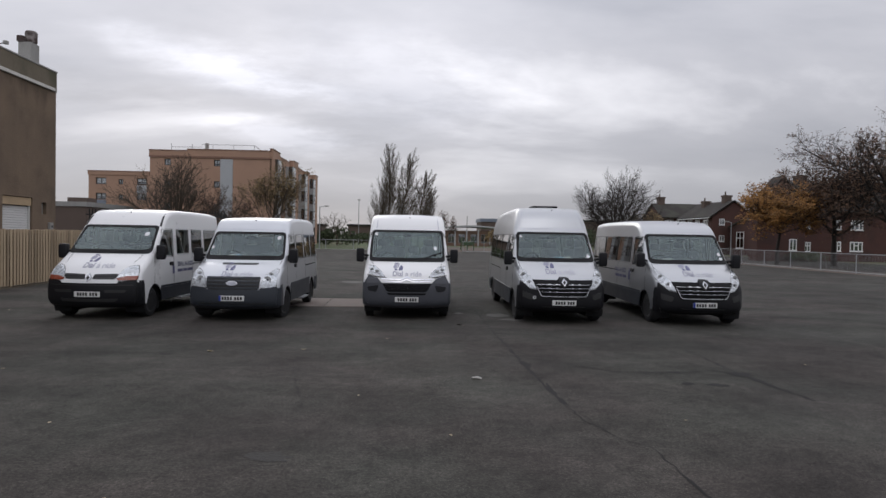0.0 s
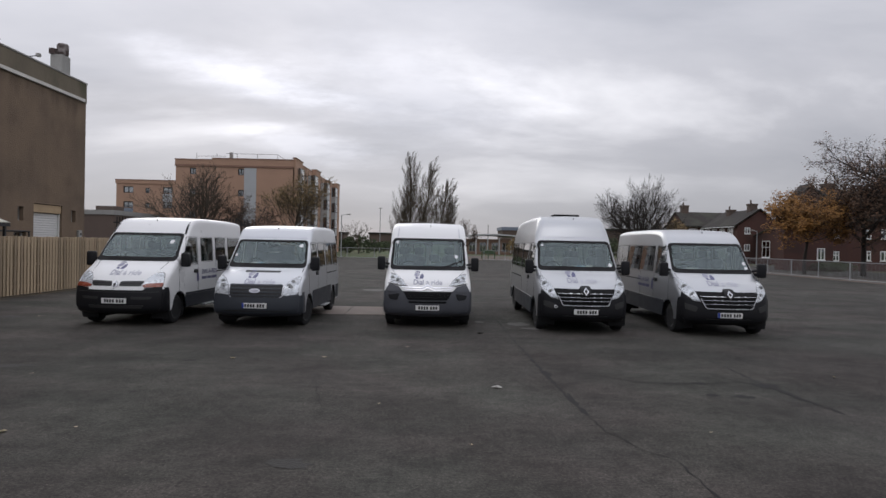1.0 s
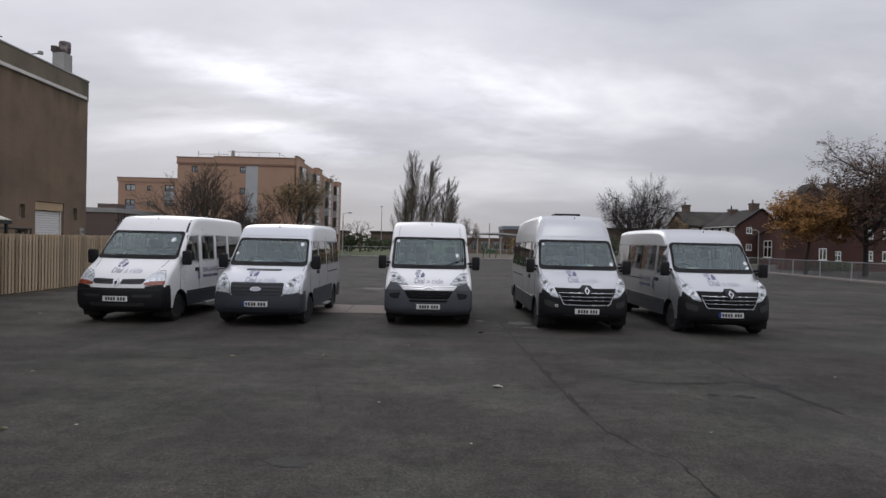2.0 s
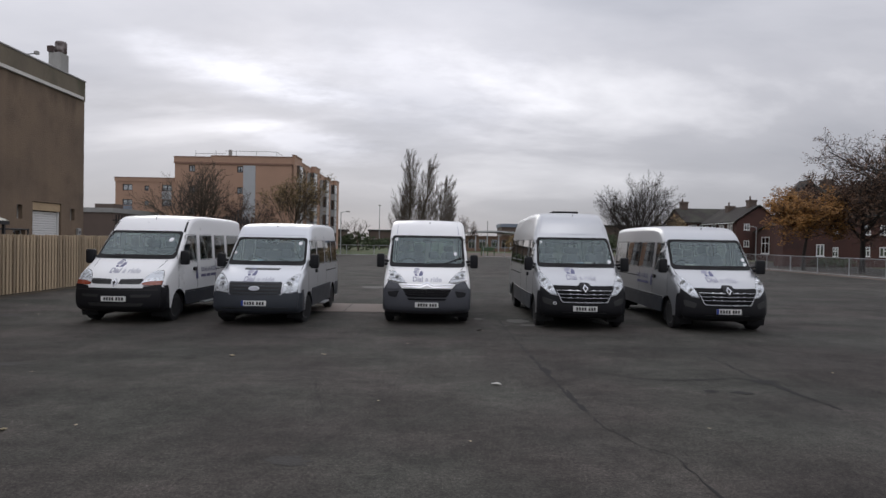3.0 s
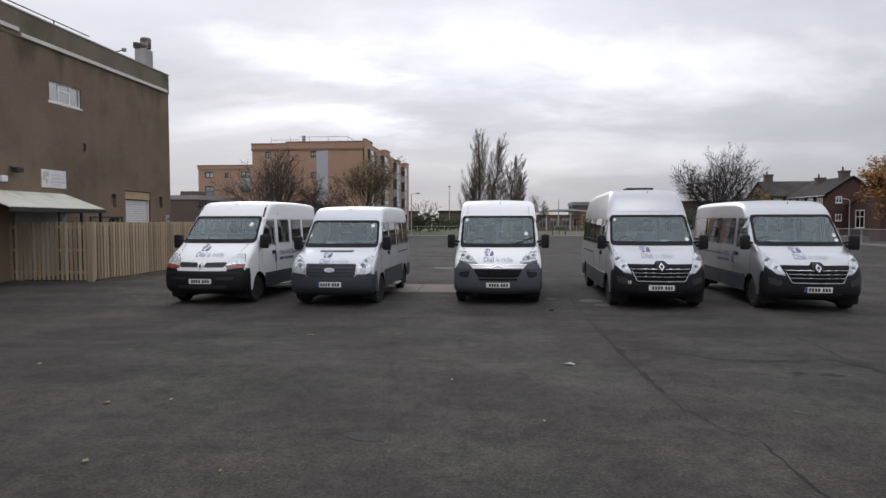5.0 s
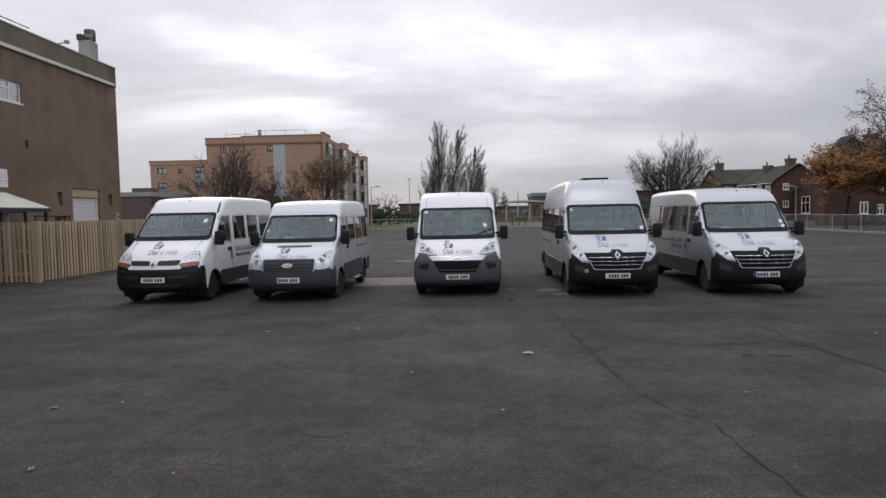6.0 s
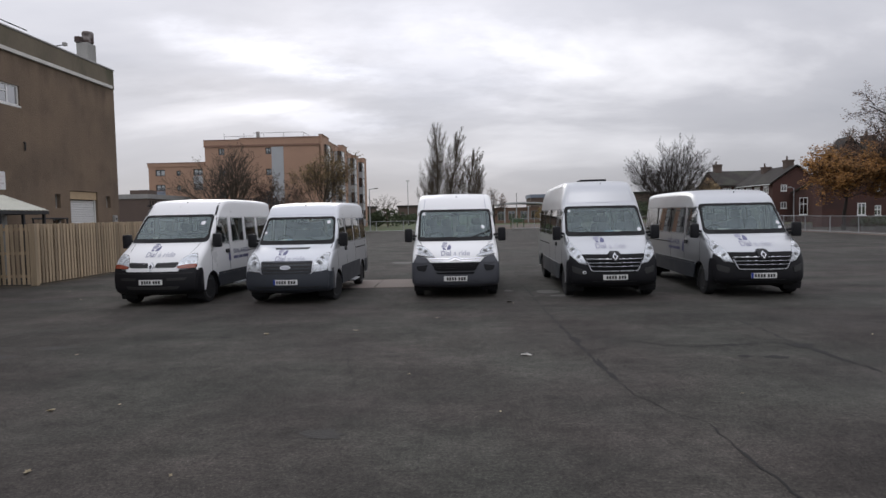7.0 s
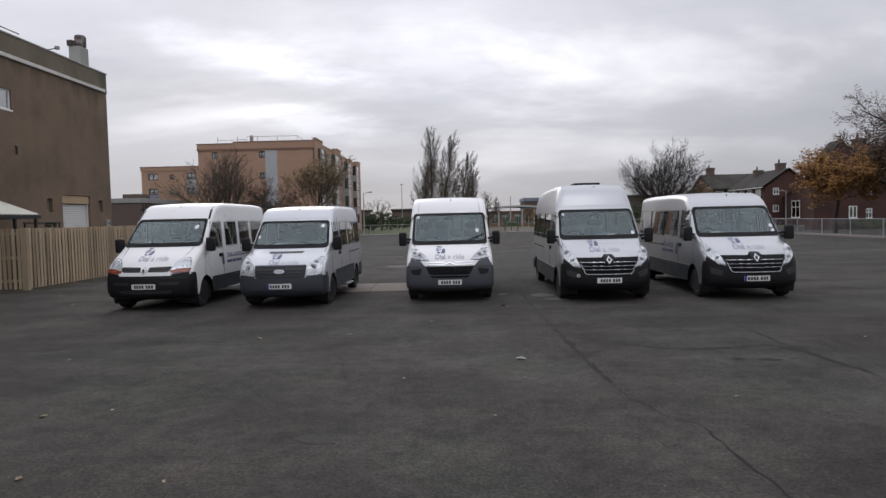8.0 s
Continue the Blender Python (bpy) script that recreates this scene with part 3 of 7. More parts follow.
bm = bmesh.new()
chim = thing("roof_chimney", "square concrete flue with a dark metal cowl", "chimney")
part("shaft", boxed(-16.62, -16.08, 27.62, 28.22, 9.05, 9.86, bevel=0.02), "weathered", chim)
bm = lathe(bmesh.new(), [(9.88, 0.18), (9.92, 0.23), (10.34, 0.235), (10.40, 0.20)], axis="z", sides=12, at=(-16.30, 28.0, 0))
part("cowl", bm, "rusty_cowl", chim)
part("cap", boxed(-16.66, -16.40, 27.56, 27.86, 9.86, 10.12, bevel=0.02), "rusty_cowl", chim)
bm = bmesh.new()
for y in [2.3 + 2.45 * i for i in range(9)]:
    tube(bm, (HX - 0.25, y, 9.05), (HX - 0.25, y, 9.30), 0.02, sides=6)
tube(bm, (HX - 0.25, 2.2, 9.29), (HX - 0.25, 23.9, 9.29), 0.022, sides=6)
tagged(part("roof_handrail", bm, "steel_dark"), "thin dark metal handrail along the roof edge", "handrail")
fl = thing("floodlight", "small grey floodlight on the edge of the roof", "floodlight")
part("bracket", tube(tube(bmesh.new(), (HX - 0.3, 25.6, 9.05), (HX - 0.3, 25.6, 9.16), 0.02, sides=6), (HX - 0.3, 25.6, 9.15), (HX - 0.1, 25.95, 9.30), 0.02, sides=6), "steel_dark", fl)
part("lamp_head", boxed(HX - 0.18, HX - 0.02, 25.9, 26.06, 9.26, 9.40, bevel=0.02), "weathered", fl)
M["sign_board"] = material("sign_board", (0.66, 0.65, 0.66), 0.6, vary=0.1, scale=3, fine=12)
sign = thing("wall_sign", "white notice board with faded print on the wall", "sign")
part("board", boxed(HX + 0.0, HX + 0.04, 20.68, 21.92, 3.16, 3.80, bevel=0.008), "sign_board", sign)
M["faded_print"] = material("faded_print", (0.58, 0.53, 0.54), 0.7, vary=0.2, scale=6)
M["faded_blue"] = material("faded_blue", (0.42, 0.46, 0.46), 0.7, vary=0.2, scale=6)
M["faded_gold"] = material("faded_gold", (0.52, 0.45, 0.32), 0.7, vary=0.2, scale=6)
part("emblem", boxed(HX + 0.04, HX + 0.044, 20.75, 20.86, 3.42, 3.70), "faded_gold", sign)
part("emblem", boxed(HX + 0.04, HX + 0.045, 20.88, 21.02, 3.56, 3.72), "faded_blue", sign)
part("emblem", boxed(HX + 0.04, HX + 0.045, 20.88, 20.96, 3.30, 3.46), "faded_gold", sign)
for z, a, b in [(3.62, 21.12, 21.82), (3.50, 21.18, 21.75), (3.38, 21.1, 21.84), (3.27, 21.25, 21.7)]:
    part("print_bar", boxed(HX + 0.04, HX + 0.044, a, b, z - 0.03, z + 0.03), "faded_print", sign)
wl_ = thing("wall_light", "dark bulkhead light on the rendered wall", "light")
part("bracket", tube(bmesh.new(), (HX, 19.3, 3.75), (HX + 0.25, 19.35, 3.70), 0.03, sides=8), "steel_dark", wl_)
part("lamp_head", boxed(HX + 0.08, HX + 0.36, 19.2, 19.5, 3.56, 3.74, bevel=0.04), "steel_dark", wl_)
ab = thing("alarm_box", "small white alarm box on the wall", "alarm box")
part("case", boxed(HX, HX + 0.10, 18.85, 19.1, 3.25, 3.45, bevel=0.02), "sticker", ab)
mb = thing("meter_box", "small pale box fixed low on the wall", "box")
part("case", boxed(HX, HX + 0.12, 28.75, 29.0, 1.9, 2.25, bevel=0.02), "weathered", mb)
part("dial", boxed(HX + 0.12, HX + 0.125, 28.82, 28.93, 2.02, 2.13), "shade_and_dial_black", mb)
bm = bmesh.new()
tube(bm, (HX - 0.02, 23.03, 4.96), (HX + 0.06, 23.03, 4.92), 0.035, sides=8)
tube(bm, (HX + 0.05, 23.03, 4.94), (HX + 0.05, 23.03, 4.66), 0.035, 0.03, sides=8)
tagged(part("drain_spout", bm, "steel_dark"), "short dark overflow pipe on the wall", "pipe")

# lean-to shelter between hall and fence
shed = thing("lean_to_shelter", "low lean-to with a pale corrugated roof against the hall", "shelter")
bm = bmesh.new()
n = 44
for i in range(n):
    y0, y1 = 17.4 + 4.5 * i / n, 17.4 + 4.5 * (i + 1) / n
    z = 0.025 if i % 2 else 0.0
    a, b, c, d = (HX, y0, 2.96 + z), (HX, y1, 2.985 - z), (HX + 1.55, y1, 2.425 - z), (HX + 1.55, y0, 2.40 + z)
    bm.faces.new([bm.verts.new(p) for p in (a, d, c, b)])
bmesh.ops.remove_doubles(bm, verts=bm.verts, dist=0.0005)
bmesh.ops.solidify(bm, geom=bm.faces[:], thickness=0.025)
part("roof", bm, "canopy_sheet", shed)
part("fascia", boxed(HX + 1.5, HX + 1.56, 17.4, 21.9, 2.26, 2.38), "steel_dark", shed)
part("beam", boxed(HX + 0.05, HX + 1.5, 21.78, 21.86, 2.26, 2.38), "steel_dark", shed)
for y in (19.6, 20.7, 21.75):
    part("post", boxed(HX + 1.42, HX + 1.5, y - 0.04, y + 0.04, 0, 2.3), "steel_dark", shed)
part("back_panel", boxed(HX + 0.02, HX + 0.06, 19.42, 21.85, 0, 2.9), "weathered", shed)
bm = bmesh.new()
tube(bm, (HX + 0.9, 21.95, 2.12), (HX + 0.9, 24.0, 2.12), 0.03, sides=6)
tube(bm, (HX + 0.9, 22.0, 0), (HX + 0.9, 22.0, 2.12), 0.03, sides=6)
tube(bm, (HX + 0.9, 23.95, 0), (HX + 0.9, 23.95, 2.12), 0.03, sides=6)
tagged(part("handrail", bm, "steel_dark"), "dark tubular rail behind the fence", "rail")

# ---- slatted timber fence round the hall's side ----
def slat_fence(name, label, m, length, height, pitch, width, group, double=True):
    f = thing(name, label, "fence", group, at=m)
    meshes = []
    for k in range(5):
        rnd = random.Random(k + 11)
        bm = boxed(-width / 2, width / 2, -0.022, 0.0, 0.04, height + rnd.uniform(-0.015, 0.015), bevel=0.004)
        for v in bm.verts:
            v.co.x += rnd.uniform(-0.004, 0.004)
        me = bpy.data.meshes.new("slat")
        bm.to_mesh(me)
        bm.free()
        me.materials.append(M["fence_wood"])
        meshes.append(me)
    rnd = random.Random(5)
    n = int(length / pitch)
    for i in range(n):
        shared("slat", meshes[rnd.randrange(5)], pose((i + 0.5) * pitch + rnd.uniform(-0.008, 0.008), rnd.uniform(-0.003, 0.003), 0, 0, rnd.uniform(-0.5, 0.5), 0), f)
    # the other face of the fence carries slats over the gaps
    for i in range(n if double else 0):
        shared("slat", meshes[rnd.randrange(5)], pose((i + 1.0) * pitch, 0.085, 0, 0, rnd.uniform(-0.5, 0.5), 0), f)
    for z in (0.30, height * 0.53, height - 0.16):
        part("rail", boxed(0, length, 0.002, 0.055, z - 0.045, z + 0.045), "fence_rail", f)
    for i in range(int(length / 2.4) + 1):
        part("post", boxed(i * 2.4 - 0.05, i * 2.4 + 0.05, 0.001, 0.06, 0, height - 0.05), "fence_rail", f)
    return f


FX, FY, FH = -13.25, 19.22, 1.93
slat_fence("timber_fence", "weathered brown slatted timber fence, front run", pose(FX - 7.2, FY, 0), 7.12, FH, 0.158, 0.098, "yard fence", False)
slat_fence("timber_fence", "weathered brown slatted timber fence, run beside the vans", pose(FX, FY, 0, 0, 0, 89.0), 10.4, FH, 0.165, 0.106, "yard fence")
corner = thing("fence_post", "stout square timber corner post of the fence", "post", at=pose(FX, FY + 0.02, 0))
part("shaft", boxed(-0.075, 0.115, -0.07, 0.07, 0, FH + 0.01, bevel=0.008), "fence_wood", corner)
# dirt and leaf mould gathered along the foot of the fence
for i, (cx, cy, rx, ry) in enumerate([(FX - 3.7, FY - 0.16, 3.9, 0.22), (FX + 0.14, FY + 2.6, 0.17, 2.9), (FX + 0.02, FY + 7.8, 0.16, 2.6)]):
    tagged(part("leaf_mould", blob(cx, cy, rx, ry, 0.006, 210 + i, 40, 0.5), "mould"), "brown leaf mould along the foot of the fence", "leaf mould", kind="structure")
# steel palisade past the hall's corner
pal = thing("palisade_fence", "dark steel palisade fence beyond the hall", "fence")
for i in range(46):
    part("pale", boxed(HX - 0.3 + 0.15 * i - 0.03, HX - 0.3 + 0.15 * i + 0.03, 33.0, 33.01, 0.05, 3.05), "steel_dark", pal)
for z in (0.4, 2.75):
    part("rail", boxed(HX - 0.5, HX + 6.6, 33.01, 33.05, z - 0.03, z + 0.03), "steel_dark", pal)


# ---- leaves and scraps lying on the tarmac ----
def litter(name, label, category, x, y, size, mat, seed):
    rnd = random.Random(seed)
    bm = bmesh.new()
    n = 9
    ring = []
    for i in range(n):
        a = 2 * math.pi * i / n
        r = size * (0.5 if i % 2 else 1.0) * rnd.uniform(0.7, 1.0) if name == "leaf" else size * rnd.uniform(0.8, 1.0)
        ring.append(bm.verts.new((r * math.cos(a), 0.7 * r * math.sin(a), 0.006 + rnd.uniform(0, 0.25) * size)))
    c = bm.verts.new((0, 0, 0.006))
    fs = [bm.faces.new((c, ring[i], ring[(i + 1) % n])) for i in range(n)]
    bmesh.ops.solidify(bm, geom=fs, thickness=0.002)
    o = part(name, bm, mat)
    o.matrix_basis = pose(x, y, 0.0, 0, 0, rnd.uniform(0, 360))
    tagged(o, label, category, "litter on the tarmac")


for i, (x, y, s_) in enumerate([(-3.37, 4.74, 0.055), (-4.22, 6.31, 0.075), (-3.22, 10.39, 0.07), (-1.75, 10.61, 0.06), (-3.6, 6.5, 0.035), (-2.19, 4.64, 0.03), (0.42, 6.09, 0.03), (-7.2, 17.8, 0.06),
                               (-9.5, 15.5, 0.06), (-11.0, 17.4, 0.06), (6.3, 9.6, 0.04), (-5.6, 9.0, 0.04), (3.0, 6.6, 0.03), (-0.6, 7.6, 0.03), (-0.4, 11.8, 0.04), (-6.3, 8.0, 0.045)]):
    litter("leaf", "curled pale brown fallen leaf on the tarmac", "leaf", x, y, s_, "leaf_pale", i)
litter("paper_scrap", "flattened pale scrap of paper on the tarmac", "paper", 0.94, 8.55, 0.085, "paper", 91)
litter("leaf", "crumpled dark wet leaf on the tarmac", "leaf", 1.12, 13.72, 0.11, "leaf_dark", 92)
litter("leaf", "curled pale brown fallen leaf on the tarmac", "leaf", 1.2, 13.6, 0.05, "leaf_pale", 93)


# ---- buildings beyond the yard ----
M.update(
    flats_brick=material("flats_brick", (0.400, 0.252, 0.178), 0.9, vary=0.10, scale=0.5, fine=8, bump=0.004),
    flats_band=material("flats_band", (0.255, 0.150, 0.110), 0.9, vary=0.10, scale=0.5, fine=8),
    flats_metal=material("flats_metal", (0.42, 0.435, 0.45), 0.5, 0.2, vary=0.08, scale=0.6),
    flats_blue=material("flats_blue", (0.19, 0.22, 0.27), 0.6, vary=0.08, scale=0.6),
    dark_frame=material("dark_frame", (0.03, 0.031, 0.034), 0.5, vary=0.1),
    blind=material("blind", (0.62, 0.62, 0.60), 0.8, vary=0.2, scale=1.2, fine=6, per_object=0.35),
    red_brick=material("red_brick", (0.078, 0.036, 0.029), 0.92, vary=0.14, scale=0.7, fine=8, bump=0.004, second=(0.058, 0.031, 0.026), second_at=0.58),
    roof_tile=material("roof_tile", (0.034, 0.029, 0.026), 0.95, vary=0.16, scale=0.6, fine=9, bump=0.01, second=(0.050, 0.050, 0.038), second_at=0.55),
    orange_wall=material("orange_wall", (0.24, 0.155, 0.115), 0.9, vary=0.1, scale=0.5),
    pale_roof=material("pale_roof", (0.46, 0.47, 0.48), 0.6, 0.1, vary=0.1, scale=0.5),
    dull_brown=material("dull_brown", (0.115, 0.085, 0.070), 0.9, vary=0.18, scale=0.5),
    bark=material("bark", (0.036, 0.030, 0.026), 0.95, vary=0.25, scale=3, fine=20),
    bark_pale=material("bark_pale", (0.088, 0.070, 0.052), 0.95, vary=0.25, scale=3, fine=20),
    leaf_orange=material("leaf_orange", (0.25, 0.120, 0.030), 0.8, vary=0.25, scale=0.6, fine=4, per_island=0.45),
    leaf_rust=material("leaf_rust", (0.105, 0.058, 0.034), 0.85, vary=0.25, scale=0.6, fine=4, per_island=0.45),
    leaf_olive=material("leaf_olive", (0.185, 0.130, 0.058), 0.85, vary=0.25, scale=0.6, fine=4, per_island=0.4),
    hedge_green=material("hedge_green", (0.040, 0.055, 0.022), 0.9, vary=0.3, scale=1.5, fine=6, per_island=0.4),
    play_green=material("play_green", (0.05, 0.09, 0.04), 0.5, vary=0.1),
)


def room_window(parent, x, y, z, w, h, frame="dark_frame", turn=0.0, bars=(0.5,), rails=(), sill=None, bar=0.09, blind=0.0, deep=0.14):
    """A window with a near-black panel painted as the unlit room, and perhaps a pale blind, behind its pane."""
    win = window(parent, pose(x, y, z, 0, 0, turn), w, h, frame, "far_pane", bars=bars, rails=rails, sill=sill, bar=bar, depth=deep)
    if blind:
        part("blind", boxed(bar, w - bar, deep * 0.75, deep * 0.85, h * (1 - blind), h - bar * 0.5), "blind", win)
    part("room_back", boxed(0.01, w - 0.01, deep, deep + 0.02, 0.01, h - 0.01), "shade_and_dial_black", win)
    return win


M["far_pane"] = glass("far_pane", (0.75, 0.78, 0.80), 0.17)
M["path_slabs"] = material("path_slabs", (0.17, 0.155, 0.14), 0.9, vary=0.2, scale=0.4, fine=10)

flats = thing("apartment_block", "four-storey brown brick flats with grey metal bays and a flat roof", "apartment block")
FLOORS = (1.9, 4.9, 7.95, 10.85)
rb = random.Random(3)
front = []
for z in FLOORS:
    front += [(1.9, 2.75, z, z + 0.9), (8.45, 9.25, z, z + 0.9)]
o = part("wall", wall_panel(bmesh.new(), 16.1, 12.1, 0.4, front), "flats_brick", flats)
o.matrix_basis = pose(-34.86, 86.5, 0)
for a, b, z, t in front:
    room_window(flats, -34.86 + a, 86.62, z, b - a, t - z, blind=rb.choice((0, 0, 0.5, 0.9)))
part("cladding_panel", boxed(-25.55, -23.9, 86.44, 86.497, 0.3, 11.85), "flats_metal", flats, "grey metal cladding strip")
part("wall", boxed(-34.86, -34.5, 86.9, 126, 0, 12.1), "flats_brick", flats)
part("wall", boxed(-34.5, -18.8, 125.6, 126, 0, 12.1), "flats_brick", flats)
# side towards the field: projecting brick towers and metal bays between
towers = [(86.5, 91.3, 13.35), (100.2, 104.0, 13.35), (112.6, 115.6, 12.9), (122.6, 126.0, 13.3)]
bays = [(88.0, 90.2), (97.0, 99.4), (108.6, 111.0), (117.8, 120.2)]
part("wall", boxed(-19.3, -18.9, 86.9, 125.6, 0, 12.6), "flats_brick", flats)
for i, (a, b, h) in enumerate(towers):
    x1 = -18.2 if i else -18.55
    part("tower_wall", boxed(-18.9, x1, a, b, 0, h), "flats_brick", flats)
    part("coping", boxed(-19.0, x1 + 0.08, a - 0.06, b + 0.06, h, h + 0.1), "flats_band", flats)
for i, (a, b) in enumerate(bays):
    x1 = -17.75 if i else -18.1
    part("bay", boxed(-18.9, x1, a, b, 0.2, 12.15), "flats_metal", flats, "grey metal bay rising through the storeys")
    for z in FLOORS:
        room_window(flats, x1 + 0.03, a + 0.1, z - 0.45, b - a - 0.2, 1.75, turn=90, bars=(0.5,), rails=((0, 1, 0.42),), bar=0.12, deep=0.02, blind=rb.choice((0, 0.4, 0.7)))
        room_window(flats, x1 - 0.65, a - 0.05, z - 0.45, 0.55, 1.75, turn=0, bars=(), rails=((0, 1, 0.42),), bar=0.10, deep=0.02)
for y in (92.6, 94.9, 105.2, 107.0, 116.3, 121.2):
    for z in FLOORS:
        room_window(flats, -18.87, y, z - 0.3, 1.1, 1.4, turn=90, bars=(0.5,), deep=0.02, bar=0.1, blind=rb.choice((0, 0.6, 0.9)))
part("parapet", boxed(-34.95, -29.95, 86.42, 126, 12.1, 12.85), "flats_brick", flats)
part("parapet", boxed(-29.95, -18.85, 86.42, 125.9, 12.1, 13.05), "flats_brick", flats)
part("parapet_band", boxed(-34.97, -18.9, 86.38, 86.42, 11.95, 12.2), "flats_band", flats)
part("coping", boxed(-35.0, -29.95, 86.36, 126, 12.85, 12.95), "flats_band", flats)
part("coping", boxed(-29.95, -18.8, 86.36, 126, 13.05, 13.15), "flats_band", flats)
bm = bmesh.new()
for x in (-32.6, -29.8, -27.0, -24.2, -21.4):
    tube(bm, (x, 88.0, 12.9), (x, 88.0, 14.0), 0.035, sides=5)
tube(bm, (-32.6, 88, 13.55), (-28.5, 88, 13.6), 0.035, sides=5)
tube(bm, (-28.5, 88, 13.98), (-21.4, 88, 13.98), 0.035, sides=5)
tube(bm, (-21.4, 88, 13.98), (-20.4, 90.5, 13.2), 0.035, sides=5)
part("roof_rail", bm, "galvanised", flats)
part("roof_vent", boxed(-28.4, -28.0, 89, 89.4, 13.1, 14.3), "weathered", flats)
# near-black block in place of rooms, their shade put into its colour
part("core", boxed(-34.2, -19.5, 87.4, 125.2, 0, 12.0), "shade_and_dial_black", flats)

wing = thing("apartment_wing", "three-storey brown brick wing of the flats", "apartment block")
wo = []
for z in (2.2, 6.1, 8.15):
    wo += [(0.95, 2.3, z, z + 0.87), (3.9, 4.5, z, z + 0.7), (6.3, 7.6, z, z + 0.87)]
o = part("wall", wall_panel(bmesh.new(), 8.0, 9.4, 0.4, wo), "flats_brick", wing)
o.matrix_basis = pose(-42.9, 86.6, 0)
for a, b, z, t in wo:
    room_window(wing, -42.9 + a, 86.72, z, b - a, t - z, blind=rb.choice((0, 0.5, 0.9)))
part("parapet", boxed(-43.0, -34.97, 86.52, 100, 9.4, 9.88), "flats_brick", wing)
part("coping", boxed(-43.05, -34.98, 86.48, 100, 9.88, 9.98), "flats_band", wing)
part("cladding_panel", boxed(-41.95, -40.6, 86.55, 86.597, 4.7, 6.05), "flats_blue", wing)
part("cladding_panel", boxed(-36.6, -35.3, 86.55, 86.597, 7.0, 8.1), "flats_metal", wing)
part("wall", boxed(-42.9, -42.5, 87.0, 100, 0, 9.4), "flats_brick", wing)
# the wing's unlit inside, likewise painted as one near-black block
part("core", boxed(-42.2, -35.2, 87.4, 99.6, 0, 9.3), "shade_and_dial_black", wing)

low = thing("low_building", "low brown flat-roofed building with a pale roof edge", "building")
part("wall", boxed(-40, -30.9, 62, 72, 0, 4.2), "dull_brown", low)
part("roof_edge", boxed(-40.1, -30.8, 61.9, 72.1, 4.2, 4.65), "weathered", low)
part("roof_box", boxed(-33.2, -31.4, 63, 65, 4.65, 5.1), "dull_brown", low)


def gable_house(name, label, x0, x1, y0, y1, eaves, ridge, along, chimneys, windows):
    """A brick house with a pitched roof; along: the way its ridge runs; windows: x, z, width, height, turned to the side or not."""
    h = thing(name, label, "house")
    inner = 0.3
    part("wall", boxed(x0, x1, y0, y1, 0, eaves), "red_brick", h)
    bm = bmesh.new()
    over = 0.35
    if along == "y":
        cx = (x0 + x1) / 2
        k = (ridge - eaves) / (cx - x0)
        prof = [(x0 - over, eaves - over * k), (cx, ridge), (x1 + over, eaves - over * k)]
        up = [(x, z + 0.16) for x, z in prof]
        ring = prof + up[::-1]
        A, B = [[bm.verts.new((x, y, z)) for x, z in ring] for y in (y0 - 0.2, y1 + 0.2)]
    else:
        cy = (y0 + y1) / 2
        k = (ridge - eaves) / (cy - y0)
        prof = [(y0 - over, eaves - over * k), (cy, ridge), (y1 + over, eaves - over * k)]
        up = [(y, z + 0.16) for y, z in prof]
        ring = prof + up[::-1]
        A, B = [[bm.verts.new((x, y, z)) for y, z in ring] for x in (x0 - 0.2, x1 + 0.2)]
    n = len(ring)
    for i in range(n):
        bm.faces.new((A[i], A[(i + 1) % n], B[(i + 1) % n], B[i]))
    bm.faces.new((A[0], A[1], A[4], A[5]))
    bm.faces.new((A[1], A[2], A[3], A[4]))
    bm.faces.new((B[0], B[1], B[4], B[5]))
    bm.faces.new((B[1], B[2], B[3], B[4]))
    bmesh.ops.recalc_face_normals(bm, faces=bm.faces)
    part("roof", bm, "roof_tile", h)
    bm = bmesh.new()
    if along == "y":
        for y in (y0, y1 - 0.25):
            a = [bm.verts.new(p) for p in ((x0, y, eaves), (x1, y, eaves), (cx, y, ridge - 0.02))]
            b = [bm.verts.new(p) for p in ((x0, y + 0.25, eaves), (x1, y + 0.25, eaves), (cx, y + 0.25, ridge - 0.02))]
            bm.faces.new(a), bm.faces.new(b[::-1])
            for i in range(3):
                bm.faces.new((a[i], a[(i + 1) % 3], b[(i + 1) % 3], b[i]))
            part("gable", bm, "red_brick", h)
            bm = bmesh.new()
        for sx in (-1, 1):
            bm = bmesh.new()
            p, q = (cx, y0 - 0.28, ridge - 0.02), (cx + sx * (cx - x0 + over), y0 - 0.28, eaves - over * k - 0.02)
            d = (Vector(q) - Vector(p))
            quad = [bm.verts.new(v) for v in (p, q, (q[0], q[1], q[2] + 0.22), (p[0], p[1], p[2] + 0.22))]
            f = bm.faces.new(quad)
            bmesh.ops.solidify(bm, geom=[f], thickness=0.05)
            part("barge_board", bm, "upvc", h, "white barge board")
    else:
        for x in (x0, x1 - 0.25):
            a = [bm.verts.new(p) for p in ((x, y0, eaves), (x, y1, eaves), (x, cy, ridge - 0.02))]
            b = [bm.verts.new(p) for p in ((x + 0.25, y0, eaves), (x + 0.25, y1, eaves), (x + 0.25, cy, ridge - 0.02))]
            bm.faces.new(a), bm.faces.new(b[::-1])
            for i in range(3):
                bm.faces.new((a[i], a[(i + 1) % 3], b[(i + 1) % 3], b[i]))
            part("gable", bm, "red_brick", h)
            bm = bmesh.new()
